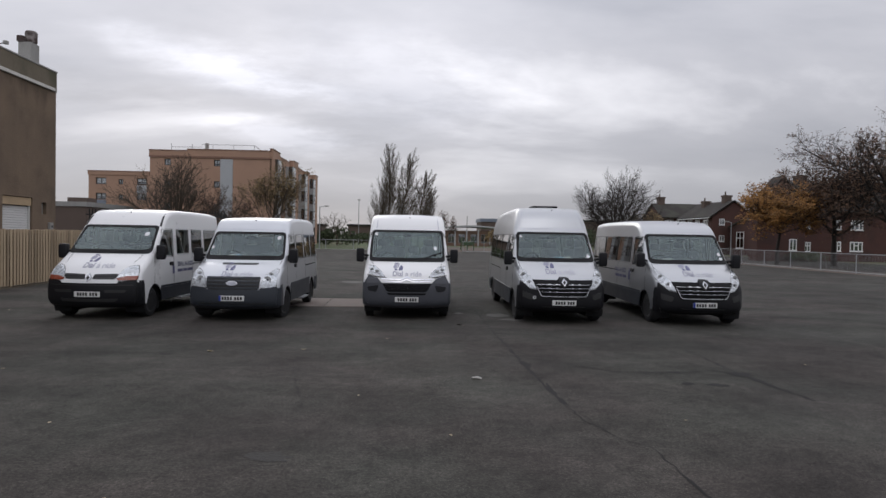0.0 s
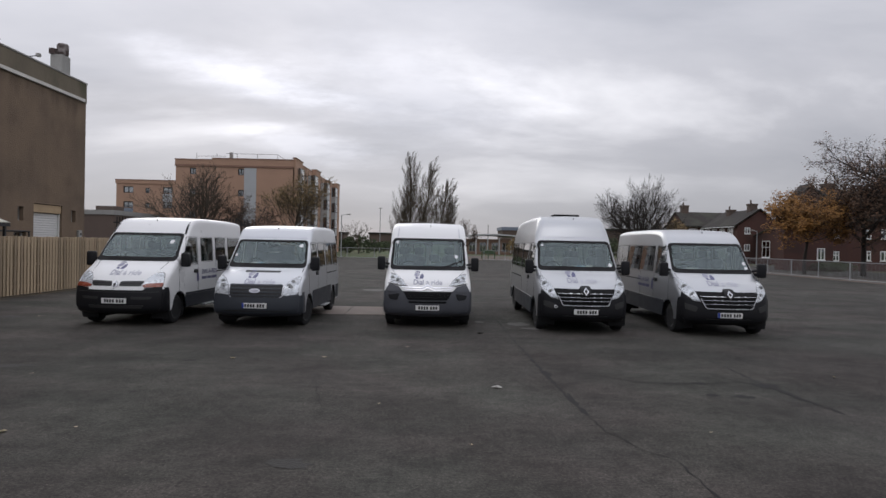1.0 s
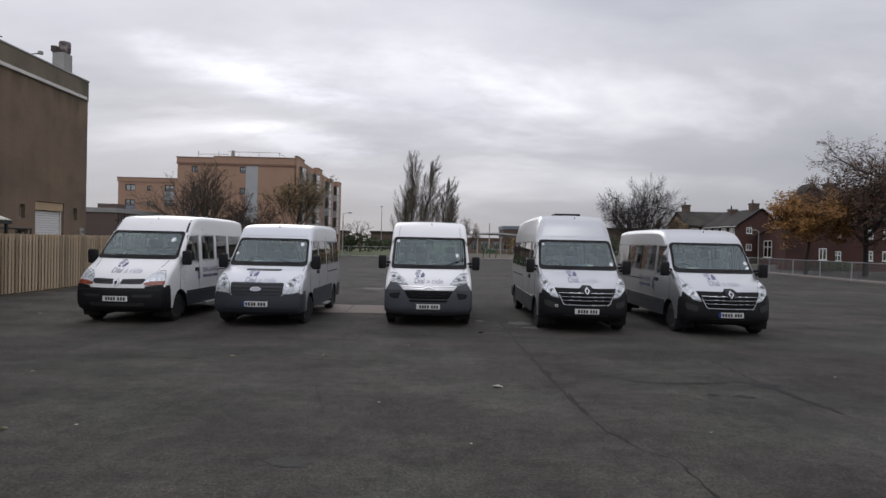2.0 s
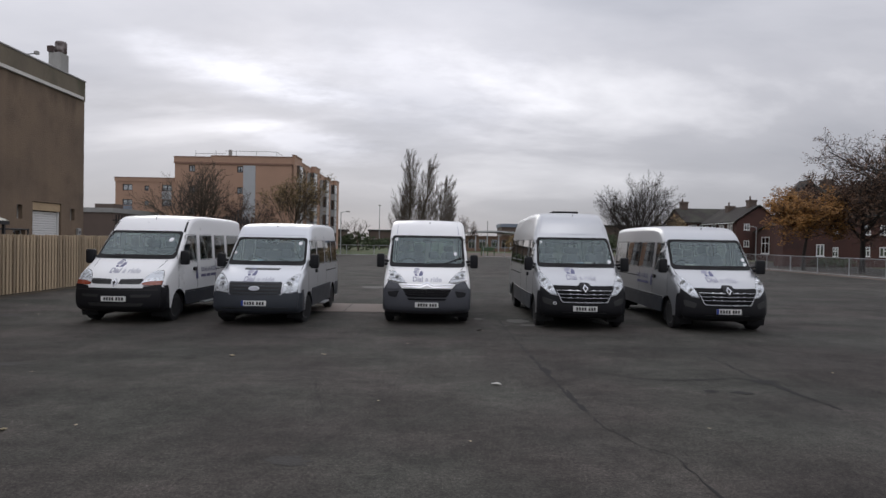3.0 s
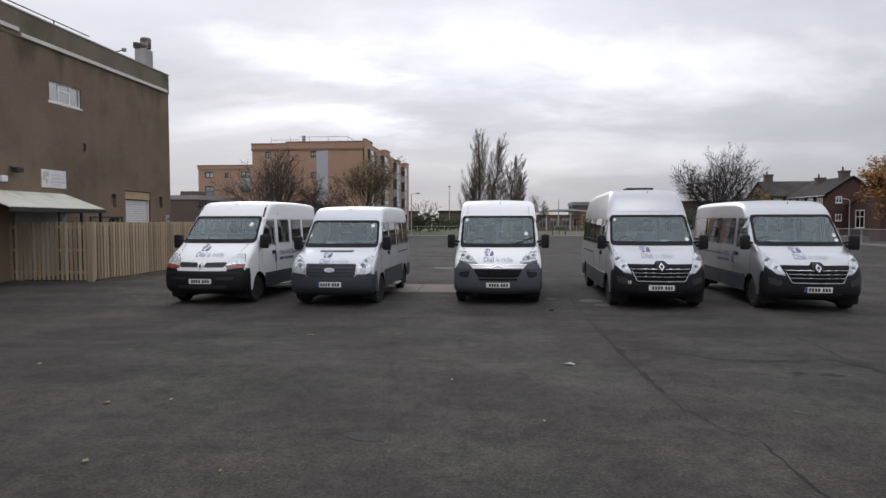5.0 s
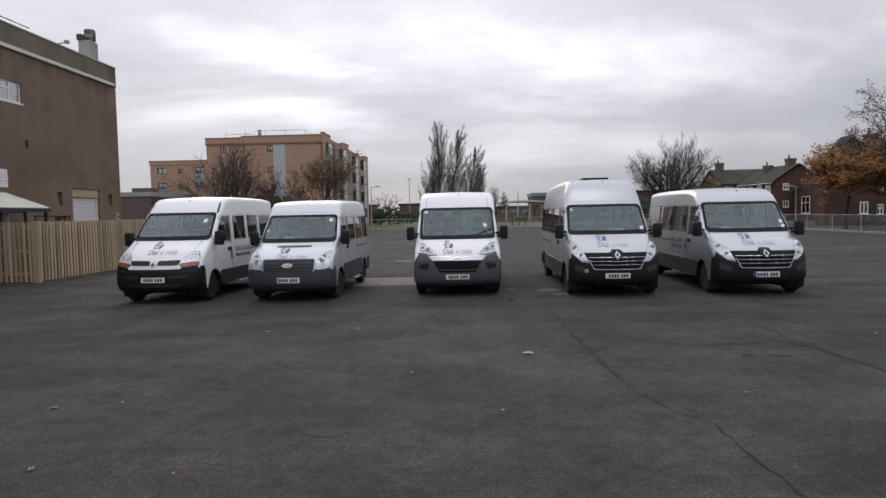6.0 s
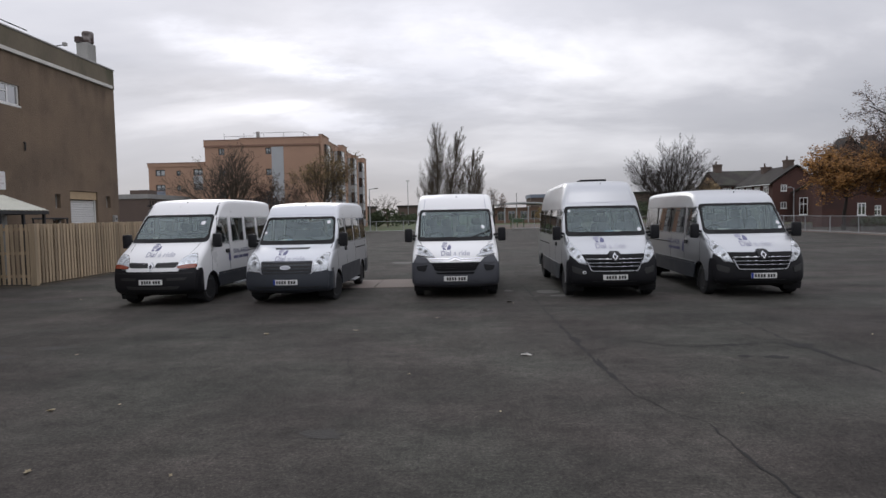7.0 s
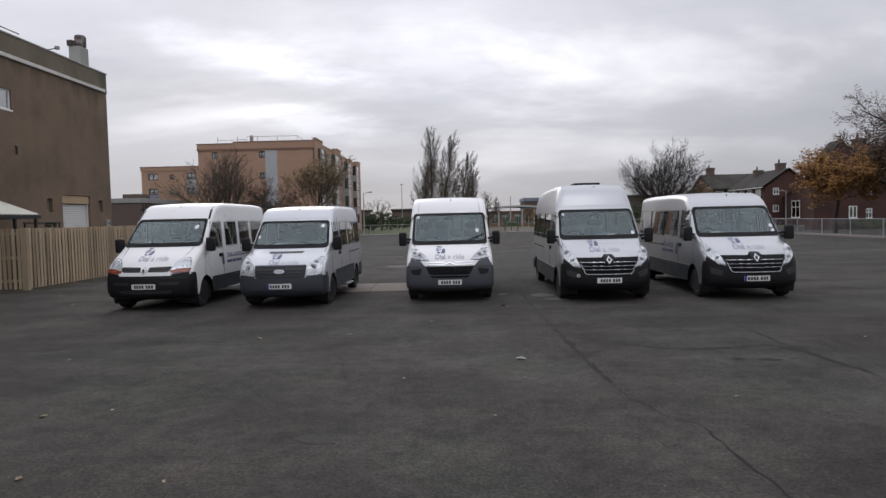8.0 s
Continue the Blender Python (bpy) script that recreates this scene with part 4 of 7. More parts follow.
    part("gutter", boxed(x0 - 0.42, x1 + 0.1, y0 - 0.12, y0 - 0.02, eaves - 0.22, eaves - 0.10) if along == "x" else boxed(x0 - 0.45, x0 - 0.36, y0, y1, eaves - 0.32, eaves - 0.2), "upvc", h)
    for cx_, cy_, top in chimneys:
        ch = new("chimney")
        ch.parent = h
        part("chimney_shaft", boxed(cx_ - 0.55, cx_ + 0.55, cy_ - 0.45, cy_ + 0.45, ridge - 1.0, top - 0.25), "dull_brown", ch)
        part("cap", boxed(cx_ - 0.62, cx_ + 0.62, cy_ - 0.52, cy_ + 0.52, top - 0.25, top), "dull_brown", ch)
        part("chimney_pot", tube(bmesh.new(), (cx_ - 0.2, cy_, top), (cx_ - 0.2, cy_, top + 0.55), 0.13, 0.1), "dull_brown", ch)
    for face, u, z, w_, h_, bars, rails in windows:
        if face == "front":
            room_window(h, u, y0 - 0.06, z, w_, h_, "upvc", 0, bars, rails, "upvc", 0.09, rb.choice((0, 0, 0.5)), 0.05)
        else:
            room_window(h, x0 - 0.06, u + w_, z, w_, h_, "upvc", -90, bars, rails, "upvc", 0.09, rb.choice((0, 0, 0.5)), 0.05)
    return h


gable_house("terrace_house", "dark red brick terrace end with tiled roof and white barge boards", 43.8, 50.2, 88.5, 99.3, 5.55, 7.75, "y", [(47.0, 90.6, 8.75), (46.4, 95.8, 8.15)],
            [("front", 44.9, 4.3, 0.8, 0.9, (0.5,), ()), ("front", 44.9, 1.9, 0.8, 0.9, (0.5,), ())] + [("side", y, z, 1.5, 1.0, (0.33, 0.67), ()) for y in (89.6, 92.2, 94.8, 97.2) for z in (1.3, 4.1)])
gable_house("terrace_house", "dark red brick terrace with a long level tiled roof", 41.2, 53.0, 100.2, 108.2, 5.75, 8.0, "x", [(42.6, 104.2, 9.25)],
            [("front", x, z, 1.3, 1.1, (0.33, 0.67), ()) for x in (41.8, 43.6) for z in (1.3, 4.2)])
gable_house("garden_house", "low red brick house with tall white windows", 46.3, 58, 80.0, 88.0, 4.0, 5.0, "x", [],
            [("side", 84.2, 1.0, 2.0, 2.3, (0.5,), ((0, 1, 0.62),)), ("side", 80.6, 1.0, 2.0, 2.3, (0.5,), ((0, 1, 0.62),)), ("front", 50.6, 0.9, 1.3, 2.0, (0.5,), ((0, 1, 0.62),))])
brick = gable_house("brick_house", "dark red brick house with white casement windows", 41.0, 62.0, 64.3, 73.0, 5.4, 8.6, "x", [(44.0, 68.6, 9.5), (55, 68.6, 9.6)],
            [("front", x, z, w_, 1.02, bars, rails) for x, z, w_, bars, rails in [(47.0, 3.38, 1.35, (0.33, 0.67), ((0.33, 0.67, 0.6),)), (46.95, 1.1, 1.4, (0.33, 0.67), ((0.33, 0.67, 0.6),)),
             (45.2, 1.1, 0.75, (0.5,), ((0.5, 1, 0.6),)), (45.2, 3.38, 0.75, (0.5,), ()), (41.9, 1.0, 0.7, (0.5,), ((0, 1, 0.6),)), (51.5, 3.38, 1.3, (0.33, 0.67), ()), (51.5, 1.1, 1.3, (0.33, 0.67), ()), (41.8, 3.4, 0.7, (0.5,), ())]])
gable_house("brick_gable", "projecting gabled bay of dark red brick", 35.8, 40.9, 62.6, 64.2, 5.6, 8.65, "y", [], [("front", 39.2, 1.1, 0.8, 1.2, (0.5,), ())])

school = thing("school_building", "low pale-roofed building with orange brick walls across the field", "building")
part("wall", boxed(7.5, 16.8, 130, 142, 0, 3.2), "orange_wall", school)
bm = bmesh.new()
for i in range(12):
    a0, a1 = i / 12, (i + 1) / 12
    z0, z1 = [3.35 + 0.95 * math.sin(math.pi * min(1, 0.15 + 0.6 * a)) for a in (a0, a1)]
    f = bm.faces.new([bm.verts.new(p) for p in ((6.5 + 11.5 * a0, 128.5, z0), (6.5 + 11.5 * a1, 128.5, z1), (6.5 + 11.5 * a1, 143, z1), (6.5 + 11.5 * a0, 143, z0))])
bmesh.ops.remove_doubles(bm, verts=bm.verts, dist=0.001)
bmesh.ops.solidify(bm, geom=bm.faces[:], thickness=0.3)
part("roof", bm, "pale_roof", school, "pale curved metal roof")
for x in (7.2, 9.6, 12.0, 14.4, 16.8):
    part("column", boxed(x - 0.12, x + 0.12, 128.8, 129.1, 0, 3.4), "pale_roof", school)
for x in (8.2, 10.4, 12.9, 15.1):
    room_window(school, x, 129.94, 0.6, 1.4, 1.9, "weathered", bars=(0.5,), deep=0.04)
part("mast", tube(bmesh.new(), (12.6, 135, 3.5), (12.6, 135, 6.4), 0.1, sides=6), "weathered", school)
far1 = thing("far_building", "dark flat-roofed building in the distance", "building")
part("wall", boxed(17.4, 24, 150, 160, 0, 5.6), "dull_brown", far1)
part("roof", boxed(17.2, 24.2, 149.8, 160.2, 5.6, 6.4), "flats_blue", far1)
for x0, x1, y, h, lab in [(-30, -20.5, 150, 4.4, "long low brown building in the distance"), (-15.8, -9.8, 165, 4.7, "small dark brick building in the distance"), (-9.6, -4.0, 170, 5.5, "dark brick house in the distance"), (24.5, 34, 140, 4.6, "long low brown building in the distance"), (35, 60, 150, 6.5, "row of dark brick houses in the distance")]:
    d = thing("far_building", lab, "building")
    part("wall", boxed(x0, x1, y, y + 8, 0, h - 0.5), "dull_brown", d)
    part("roof", boxed(x0 - 0.3, x1 + 0.3, y - 0.3, y + 8.3, h - 0.5, h), "roof_tile", d)
    for i in range(int((x1 - x0) / 2.4)):
        room_window(d, x0 + 0.7 + 2.4 * i, y - 0.05, 1.2, 1.3, 1.2, "weathered", bars=(0.5,), deep=0.03)


# ---- railings round the yard ----
def railing(name, label, m, length, height, pitch, bars):
    f = thing(name, label, "railing", "yard railings", at=m)
    n = int(length / pitch)
    bm = tube(bmesh.new(), (0, 0, 0), (0, 0, height + 0.02), 0.038, sides=8)
    me = bpy.data.meshes.new("post")
    bm.to_mesh(me)
    bm.free()
    me.materials.append(M["galvanised"])
    for i in range(n + 1):
        shared("post", me, pose(i * pitch, 0, 0), f)
    for z in (height, 0.12):
        part("rail", tube(bmesh.new(), (0, 0, z), (length, 0, z), 0.024, sides=6), "galvanised", f)
    bm = bmesh.new()
    k = int(length / bars)
    vs, fs = [], []
    for i in range(k):
        x = i * bars
        b = len(vs)
        for z in (0.12, height):
            vs += [(x - 0.004, -0.004, z), (x + 0.004, -0.004, z), (x + 0.004, 0.004, z), (x - 0.004, 0.004, z)]
        fs += [(b + j, b + (j + 1) % 4, b + 4 + (j + 1) % 4, b + 4 + j) for j in range(4)]
    bm.free()
    me = bpy.data.meshes.new("bars")
    me.from_pydata(vs, [], fs)
    me.materials.append(M["galvanised"])
    o = new("bar_infill", me)
    o.parent = f
    tagged(o, kind="stuff")
    return f


railing("railing", "grey galvanised railing along the side of the yard", pose(YARD_X, -20, 0, 0, 0, 90), 98.0, 1.28, 3.42, 0.12)
railing("railing", "grey galvanised railing across the far end of the yard", pose(-34, YARD_Y, 0), 37.4, 1.30, 3.4, 0.6)
railing("railing", "grey galvanised railing across the far end of the yard", pose(6.8, YARD_Y, 0), 21.4, 1.30, 2.65, 0.6)
for a, b in ((-34, 4.6), (6.6, 28)):
    tagged(part("kerb", boxed(a, b, YARD_Y - 0.5, YARD_Y - 0.32, -0.1, 0.11, bevel=0.02), "concrete"), "pale concrete kerb at the edge of the yard", "kerb", kind="structure")
tagged(part("kerb", boxed(YARD_X - 0.25, YARD_X - 0.1, -20, YARD_Y - 0.6, -0.1, 0.06, bevel=0.02), "pink_concrete"), "pale concrete kerb under the railings", "kerb", kind="structure")


def lamp_post(x, y, h, reach):
    p = thing("street_lamp", "slim grey street lamp column", "street lamp", at=pose(x, y, 0))
    part("column", tube(bmesh.new(), (0, 0, 0), (0, 0, h), 0.09, 0.05, sides=8), "galvanised", p)
    part("arm", tube(bmesh.new(), (0, 0, h - 0.05), (reach, 0, h + 0.08), 0.035, sides=6), "galvanised", p)
    part("lantern", superbox(bmesh.new(), (reach * 1.3, 0, h + 0.09), (0.6, 0.24, 0.15)), "weathered", p)


# ---- trees ----
def grow(out, tips, p, d, length, r, lev, s, rnd):
    n = s["seg"][min(lev, len(s["seg"]) - 1)]
    pts, rad = [p], [r]
    last = lev >= s["levels"]
    for i in range(n):
        wob = Vector((rnd.gauss(0, 1), rnd.gauss(0, 1), rnd.gauss(0, 1))) * s["wander"]
        d = (d + wob + Vector((s["wind"], 0, s["up"][min(lev, len(s["up"]) - 1)]))).normalized()
        p = p + d * (length / n)
        pts.append(p)
        rad.append(r * (1 - (0.85 if last else 0.55) * (i + 1) / n))
    sides = (7, 5, 4, 3, 3, 3)[min(lev, 5)]
    vs, fs = out[0 if lev == 0 else 1]
    base = len(vs)
    for k, (q, rr) in enumerate(zip(pts, rad)):
        ax = (pts[min(k + 1, n)] - pts[max(k - 1, 0)]).normalized()
        u = ax.orthogonal().normalized()
        v = ax.cross(u)
        for j in range(sides):
            a = 2 * math.pi * j / sides
            vs.append(q + u * (rr * math.cos(a)) + v * (rr * math.sin(a)))
    for k in range(n):
        for j in range(sides):
            a, b = base + k * sides + j, base + k * sides + (j + 1) % sides
            fs.append((a, b, b + sides, a + sides))
    if last:
        tips.append((pts[-1], d))
        tips.append((pts[len(pts) // 2], d))
        return
    kids = s["kids"][lev]
    for j in range(kids):
        t = s["start"][min(lev, len(s["start"]) - 1)]
        t = t + (1 - t) * ((j + rnd.random()) / kids)
        f = t * n
        i = min(n - 1, int(f))
        q = pts[i].lerp(pts[i + 1], f - i)
        ax = (pts[i + 1] - pts[i]).normalized()
        ang = radians(rnd.gauss(s["angle"][min(lev, len(s["angle"]) - 1)], 8))
        if lev == 0 and "fan" in s:
            ang = radians(s["fan"] * ((j * 0.7549) % 1.0) ** 0.6 + rnd.uniform(-4, 4))
        az = j * 2.399 + rnd.uniform(-0.5, 0.5)
        u = ax.orthogonal().normalized()
        side = u * math.cos(az) + ax.cross(u) * math.sin(az)
        cd = (ax * math.cos(ang) + side * math.sin(ang)).normalized()
        taper = s["shape"](t) if lev == 0 else (1.1 - 0.5 * t)
        rr = max(s.get("least", 0.012), rad[i] * s["thin"])
        grow(out, tips, q, cd, length * s["ratio"][min(lev, len(s["ratio"]) - 1)] * taper * rnd.uniform(0.8, 1.15), rr, lev + 1, s, rnd)


def tree(label, at, s, seed, bark="bark", leaf="", leaf_share=0.0, leaf_size=0.2, leaf_n=1):
    rnd = random.Random(seed)
    out, tips = [([], []), ([], [])], []
    grow(out, tips, Vector((0, 0, -0.1)), Vector((rnd.uniform(-0.04, 0.04), 0, 1)), s["trunk"], s["r"], 0, s, rnd)
    t = thing("tree", label, "tree", at=at)
    for name, (vs, fs) in zip(("trunk", "crown"), out):
        me = bpy.data.meshes.new(name)
        me.from_pydata([tuple(v) for v in vs], [], fs)
        me.materials.append(M[bark])
        me.shade_smooth()
        new(name, me).parent = t
    if leaf:
        vs, fs = [], []
        for p, d in tips:
            for _ in range(leaf_n):
                if rnd.random() > leaf_share:
                    continue
                c = p + Vector((rnd.gauss(0, 1), rnd.gauss(0, 1), rnd.gauss(0, 0.7))) * leaf_size * 1.3
                u = Vector((rnd.gauss(0, 1), rnd.gauss(0, 1), rnd.gauss(0, 0.6))).normalized() * leaf_size * rnd.uniform(0.5, 1.1)
                v = u.orthogonal().normalized() * leaf_size * rnd.uniform(0.3, 0.7)
                b = len(vs)
                vs += [tuple(c - u), tuple(c + v * 0.8 + u * 0.1), tuple(c + u), tuple(c - v * 0.8 - u * 0.1)]
                fs.append((b, b + 1, b + 2, b + 3))
        me = bpy.data.meshes.new("foliage")
        me.from_pydata(vs, [], fs)
        me.materials.append(M[leaf])
        o = new("foliage", me)
        o.parent = t
        tagged(o, kind="stuff")
    return t


ROUND = dict(levels=4, seg=(5, 6, 4, 3, 2), kids=(12, 9, 7, 5), start=(0.42, 0.22, 0.15, 0.15), angle=(50, 38, 36, 34), ratio=(0.95, 0.52, 0.50, 0.52), up=(0.02, 0.09, 0.08, 0.06, 0.05), wander=0.085, wind=0.0,
             thin=0.46, shape=lambda t: 1.12 - 0.30 * t, trunk=8.0, r=0.26)
POPLAR = dict(levels=3, seg=(9, 6, 4, 3), kids=(50, 14, 8), start=(0.08, 0.12, 0.1), angle=(29, 27, 28), ratio=(0.40, 0.36, 0.46), up=(0.04, 0.10, 0.08, 0.06), wander=0.065, wind=0.018,
              thin=0.20, shape=lambda t: 1.15 - 0.78 * t, trunk=14.5, r=0.25, least=0.013)
DOME = dict(levels=4, seg=(3, 7, 5, 4, 3), kids=(22, 12, 8, 4), start=(0.45, 0.25, 0.15, 0.15), angle=(36, 36, 34, 32), fan=66, ratio=(2.05, 0.52, 0.50, 0.5), up=(0.0, 0.03, 0.035, 0.03, 0.02), wander=0.055, wind=0.0,
            thin=0.46, shape=lambda t: 0.98 + 0.04 * t, trunk=3.1, r=0.30, least=0.016)
SPREAD = dict(ROUND, angle=(60, 44, 42, 40), up=(0.02, 0.04, 0.03, 0.01, 0.0), trunk=7.0, start=(0.36, 0.22, 0.15, 0.15))


def sized(s, trunk, r, **k):
    return dict(s, trunk=trunk, r=r, **k)


tree("bare tree with upswept grey twigs before the flats", pose(-26.2, 72.5, 0), sized(DOME, 3.1, 0.32, kids=(13, 9, 7, 5), fan=72, thin=0.5, least=0.015), 1, "bark_pale")
tree("slender bare tree before the flats", pose(-29.0, 74.0, 0), sized(DOME, 2.5, 0.20, kids=(5, 8, 6, 4), angle=(26, 34, 34, 30), fan=40), 2, "bark")
tree("low dense bare tree with dark twigs", pose(-20.6, 73.0, 0), sized(SPREAD, 4.1, 0.2, start=(0.25, 0.2, 0.2, 0.15)), 3, "bark", "leaf_rust", 0.25, 0.13)
tree("tree with sparse yellow-brown leaves before the flats", pose(-15.8, 73.0, 0), sized(ROUND, 5.3, 0.2), 4, "bark_pale", "leaf_olive", 0.6, 0.13)
tree("small bare tree beside the flats", pose(-12.6, 112, 0), sized(ROUND, 3.6, 0.14, kids=(8, 7, 5, 3)), 5, "bark_pale")
for i, (x, y, h, sd) in enumerate([(-3.5, 95, 13.9, 6), (-1.5, 96, 13.6, 7), (1.4, 94, 10.5, 8), (-4.4, 97, 9.5, 18), (3.0, 97, 8.4, 21)]):
    tree("tall narrow bare poplar leaning with the wind", pose(x, y, 0), sized(POPLAR, h, 0.012 * h), sd, "bark_pale")
tree("small round bare tree across the field", pose(6.0, 104, 0), sized(ROUND, 3.2, 0.18, kids=(9, 7, 6, 4)), 9, "bark", "leaf_rust", 0.2, 0.15)
tree("large round bare tree with a fan of fine branches", pose(28.6, 85.5, 0), sized(DOME, 3.1, 0.30), 10, "bark")
tree("small tree with brown leaves beside the houses", pose(35.5, 90, 0), sized(ROUND, 3.6, 0.16, kids=(9, 7, 5, 4)), 11, "bark", "leaf_olive", 0.8, 0.16)
tree("broad tree with orange autumn leaves", pose(31.4, 51.8, 0), sized(SPREAD, 3.95, 0.18, up=(0.02, 0.10, 0.03, 0.0, 0.0), start=(0.66, 0.22, 0.15, 0.15)), 12, "bark", "leaf_orange", 0.8, 0.14, 2)
tree("large spreading tree with few dull brown leaves", pose(38.2, 47.5, 0), sized(SPREAD, 7.6, 0.36, kids=(17, 12, 8, 6)), 13, "bark", "leaf_rust", 0.55, 0.12)
tree("spreading tree with few dull brown leaves", pose(36.2, 51.5, 0), sized(SPREAD, 5.6, 0.24, kids=(14, 10, 8, 6)), 14, "bark", "leaf_rust", 0.80, 0.13)


def bush(x, y, w, h, label, mat, seed, count=500, size=0.16):
    rnd = random.Random(seed)
    b = thing("bush", label, "bush", at=pose(x, y, 0))
    vs, fs = [], []
    for _ in range(count):
        a, e = rnd.uniform(0, 2 * math.pi), rnd.random() ** 0.5
        r = rnd.random() ** 0.4
        lump = 1 + 0.22 * math.sin(3 * a + seed) + 0.15 * math.sin(7 * a)
        c = Vector((w / 2 * r * lump * math.cos(a), 0.6 * w / 2 * r * math.sin(a), h * (0.98 * e * math.sqrt(max(0, 1 - (r * 0.85) ** 2))) - 0.08))
        u = Vector((rnd.gauss(0, 1), rnd.gauss(0, 1), rnd.gauss(0, 1))).normalized() * size * rnd.uniform(0.5, 1.2)
        v = u.orthogonal().normalized() * size * rnd.uniform(0.4, 0.8)
        k = len(vs)
        vs += [tuple(c - u), tuple(c + v), tuple(c + u), tuple(c - v)]
        fs.append((k, k + 1, k + 2, k + 3))
    me = bpy.data.meshes.new("foliage")
    me.from_pydata(vs, [], fs)
    me.materials.append(M[mat])
    o = new("foliage", me)
    o.parent = b
    tagged(o, kind="stuff")


bush(-13.5, 118, 7, 3.6, "dark green bushes beside the flats", "hedge_green", 1, 900, 0.3)
bush(-21, 128, 9, 3.2, "dark green hedge before distant houses", "hedge_green", 2, 900, 0.3)
bush(-9.5, 140, 8, 2.6, "dark green hedge before distant houses", "hedge_green", 3, 800, 0.3)
bush(18.5, 122, 6, 4.2, "brown autumn shrubs across the field", "leaf_olive", 4, 900, 0.3)
bush(37.5, 104, 8, 5.0, "dark thicket beside the terrace", "leaf_rust", 15, 1400, 0.26)
bush(31.5, 112, 9, 4.2, "dark green thicket across the field", "hedge_green", 16, 1200, 0.3)
bush(23.5, 118, 6, 3.6, "dark green shrubs across the field", "hedge_green", 5, 900, 0.3)
bush(46.0, 77.6, 2.6, 1.9, "clipped dark green bush before the houses", "hedge_green", 6, 500, 0.16)
bush(40.5, 62.0, 4.2, 1.2, "low dark hedge before the brick house", "hedge_green", 7, 600, 0.14)
lamp_post(-11.8, 84, 5.6, 0.7)
lamp_post(44.6, 84.5, 4.6, -0.5)
lamp_post(18.5, 95, 5.4, 0.6)
lamp_post(-9.5, 120, 8.5, 0.0)
play = thing("play_frame", "small green tubular play frame on the path", "play frame", at=pose(8.3, 88, 0))
for x in (-0.9, 0.0, 0.9):
    part("post", tube(bmesh.new(), (x, 0, 0), (x, 0, 1.7 + 0.2 * x), 0.07, sides=8), "play_green", play)
part("panel", boxed(-0.8, 0.8, -0.04, 0.04, 0.7, 1.3, bevel=0.03), "play_green", play)


# ---- minibuses ----
from mathutils.bvhtree import BVHTree


def chaikin(pts, rounds=2):
    for _ in range(rounds):
        out = [pts[0]]
        for (a, b), (c, d) in zip(pts, pts[1:]):
            out += [(a * 0.75 + c * 0.25, b * 0.75 + d * 0.25), (a * 0.25 + c * 0.75, b * 0.25 + d * 0.75)]
        pts = out + [pts[-1]]
    return pts


def resample(pts, step):
    out = [pts[0]]
    for (a, b), (c, d) in zip(pts, pts[1:]):
        n = max(1, int(math.hypot(c - a, d - b) / step))
        out += [(a + (c - a) * i / n, b + (d - b) * i / n) for i in range(1, n + 1)]
    return out


def inside(x, z, poly):
    hit = False
    for (a, b), (c, d) in zip(poly, poly[1:] + poly[:1]):
        if (b > z) != (d > z) and x < (c - a) * (z - b) / (d - b) + a:
            hit = not hit
    return hit


def rounded(poly, r, n=4):
    """Cuts the corners of a polygon with small arcs."""
    out = []
    k = len(poly)
    for i in range(k):
        p, a, b = Vector(poly[i]), Vector(poly[i - 1]), Vector(poly[(i + 1) % k])
        u, v = a - p, b - p
        d = min(r, u.length * 0.45, v.length * 0.45)
        s, e = p + u.normalized() * d, p + v.normalized() * d
        for j in range(n + 1):
            t = j / n
            q = s * (1 - t) ** 2 + p * 2 * t * (1 - t) + e * t * t
            out.append((q.x, q.y))
    return out


def mirrored(poly):
    return [(-x, z) for x, z in reversed(poly)]


def area2(poly):
    return sum(a * d - c * b for (a, b), (c, d) in zip(poly, poly[1:] + poly[:1]))


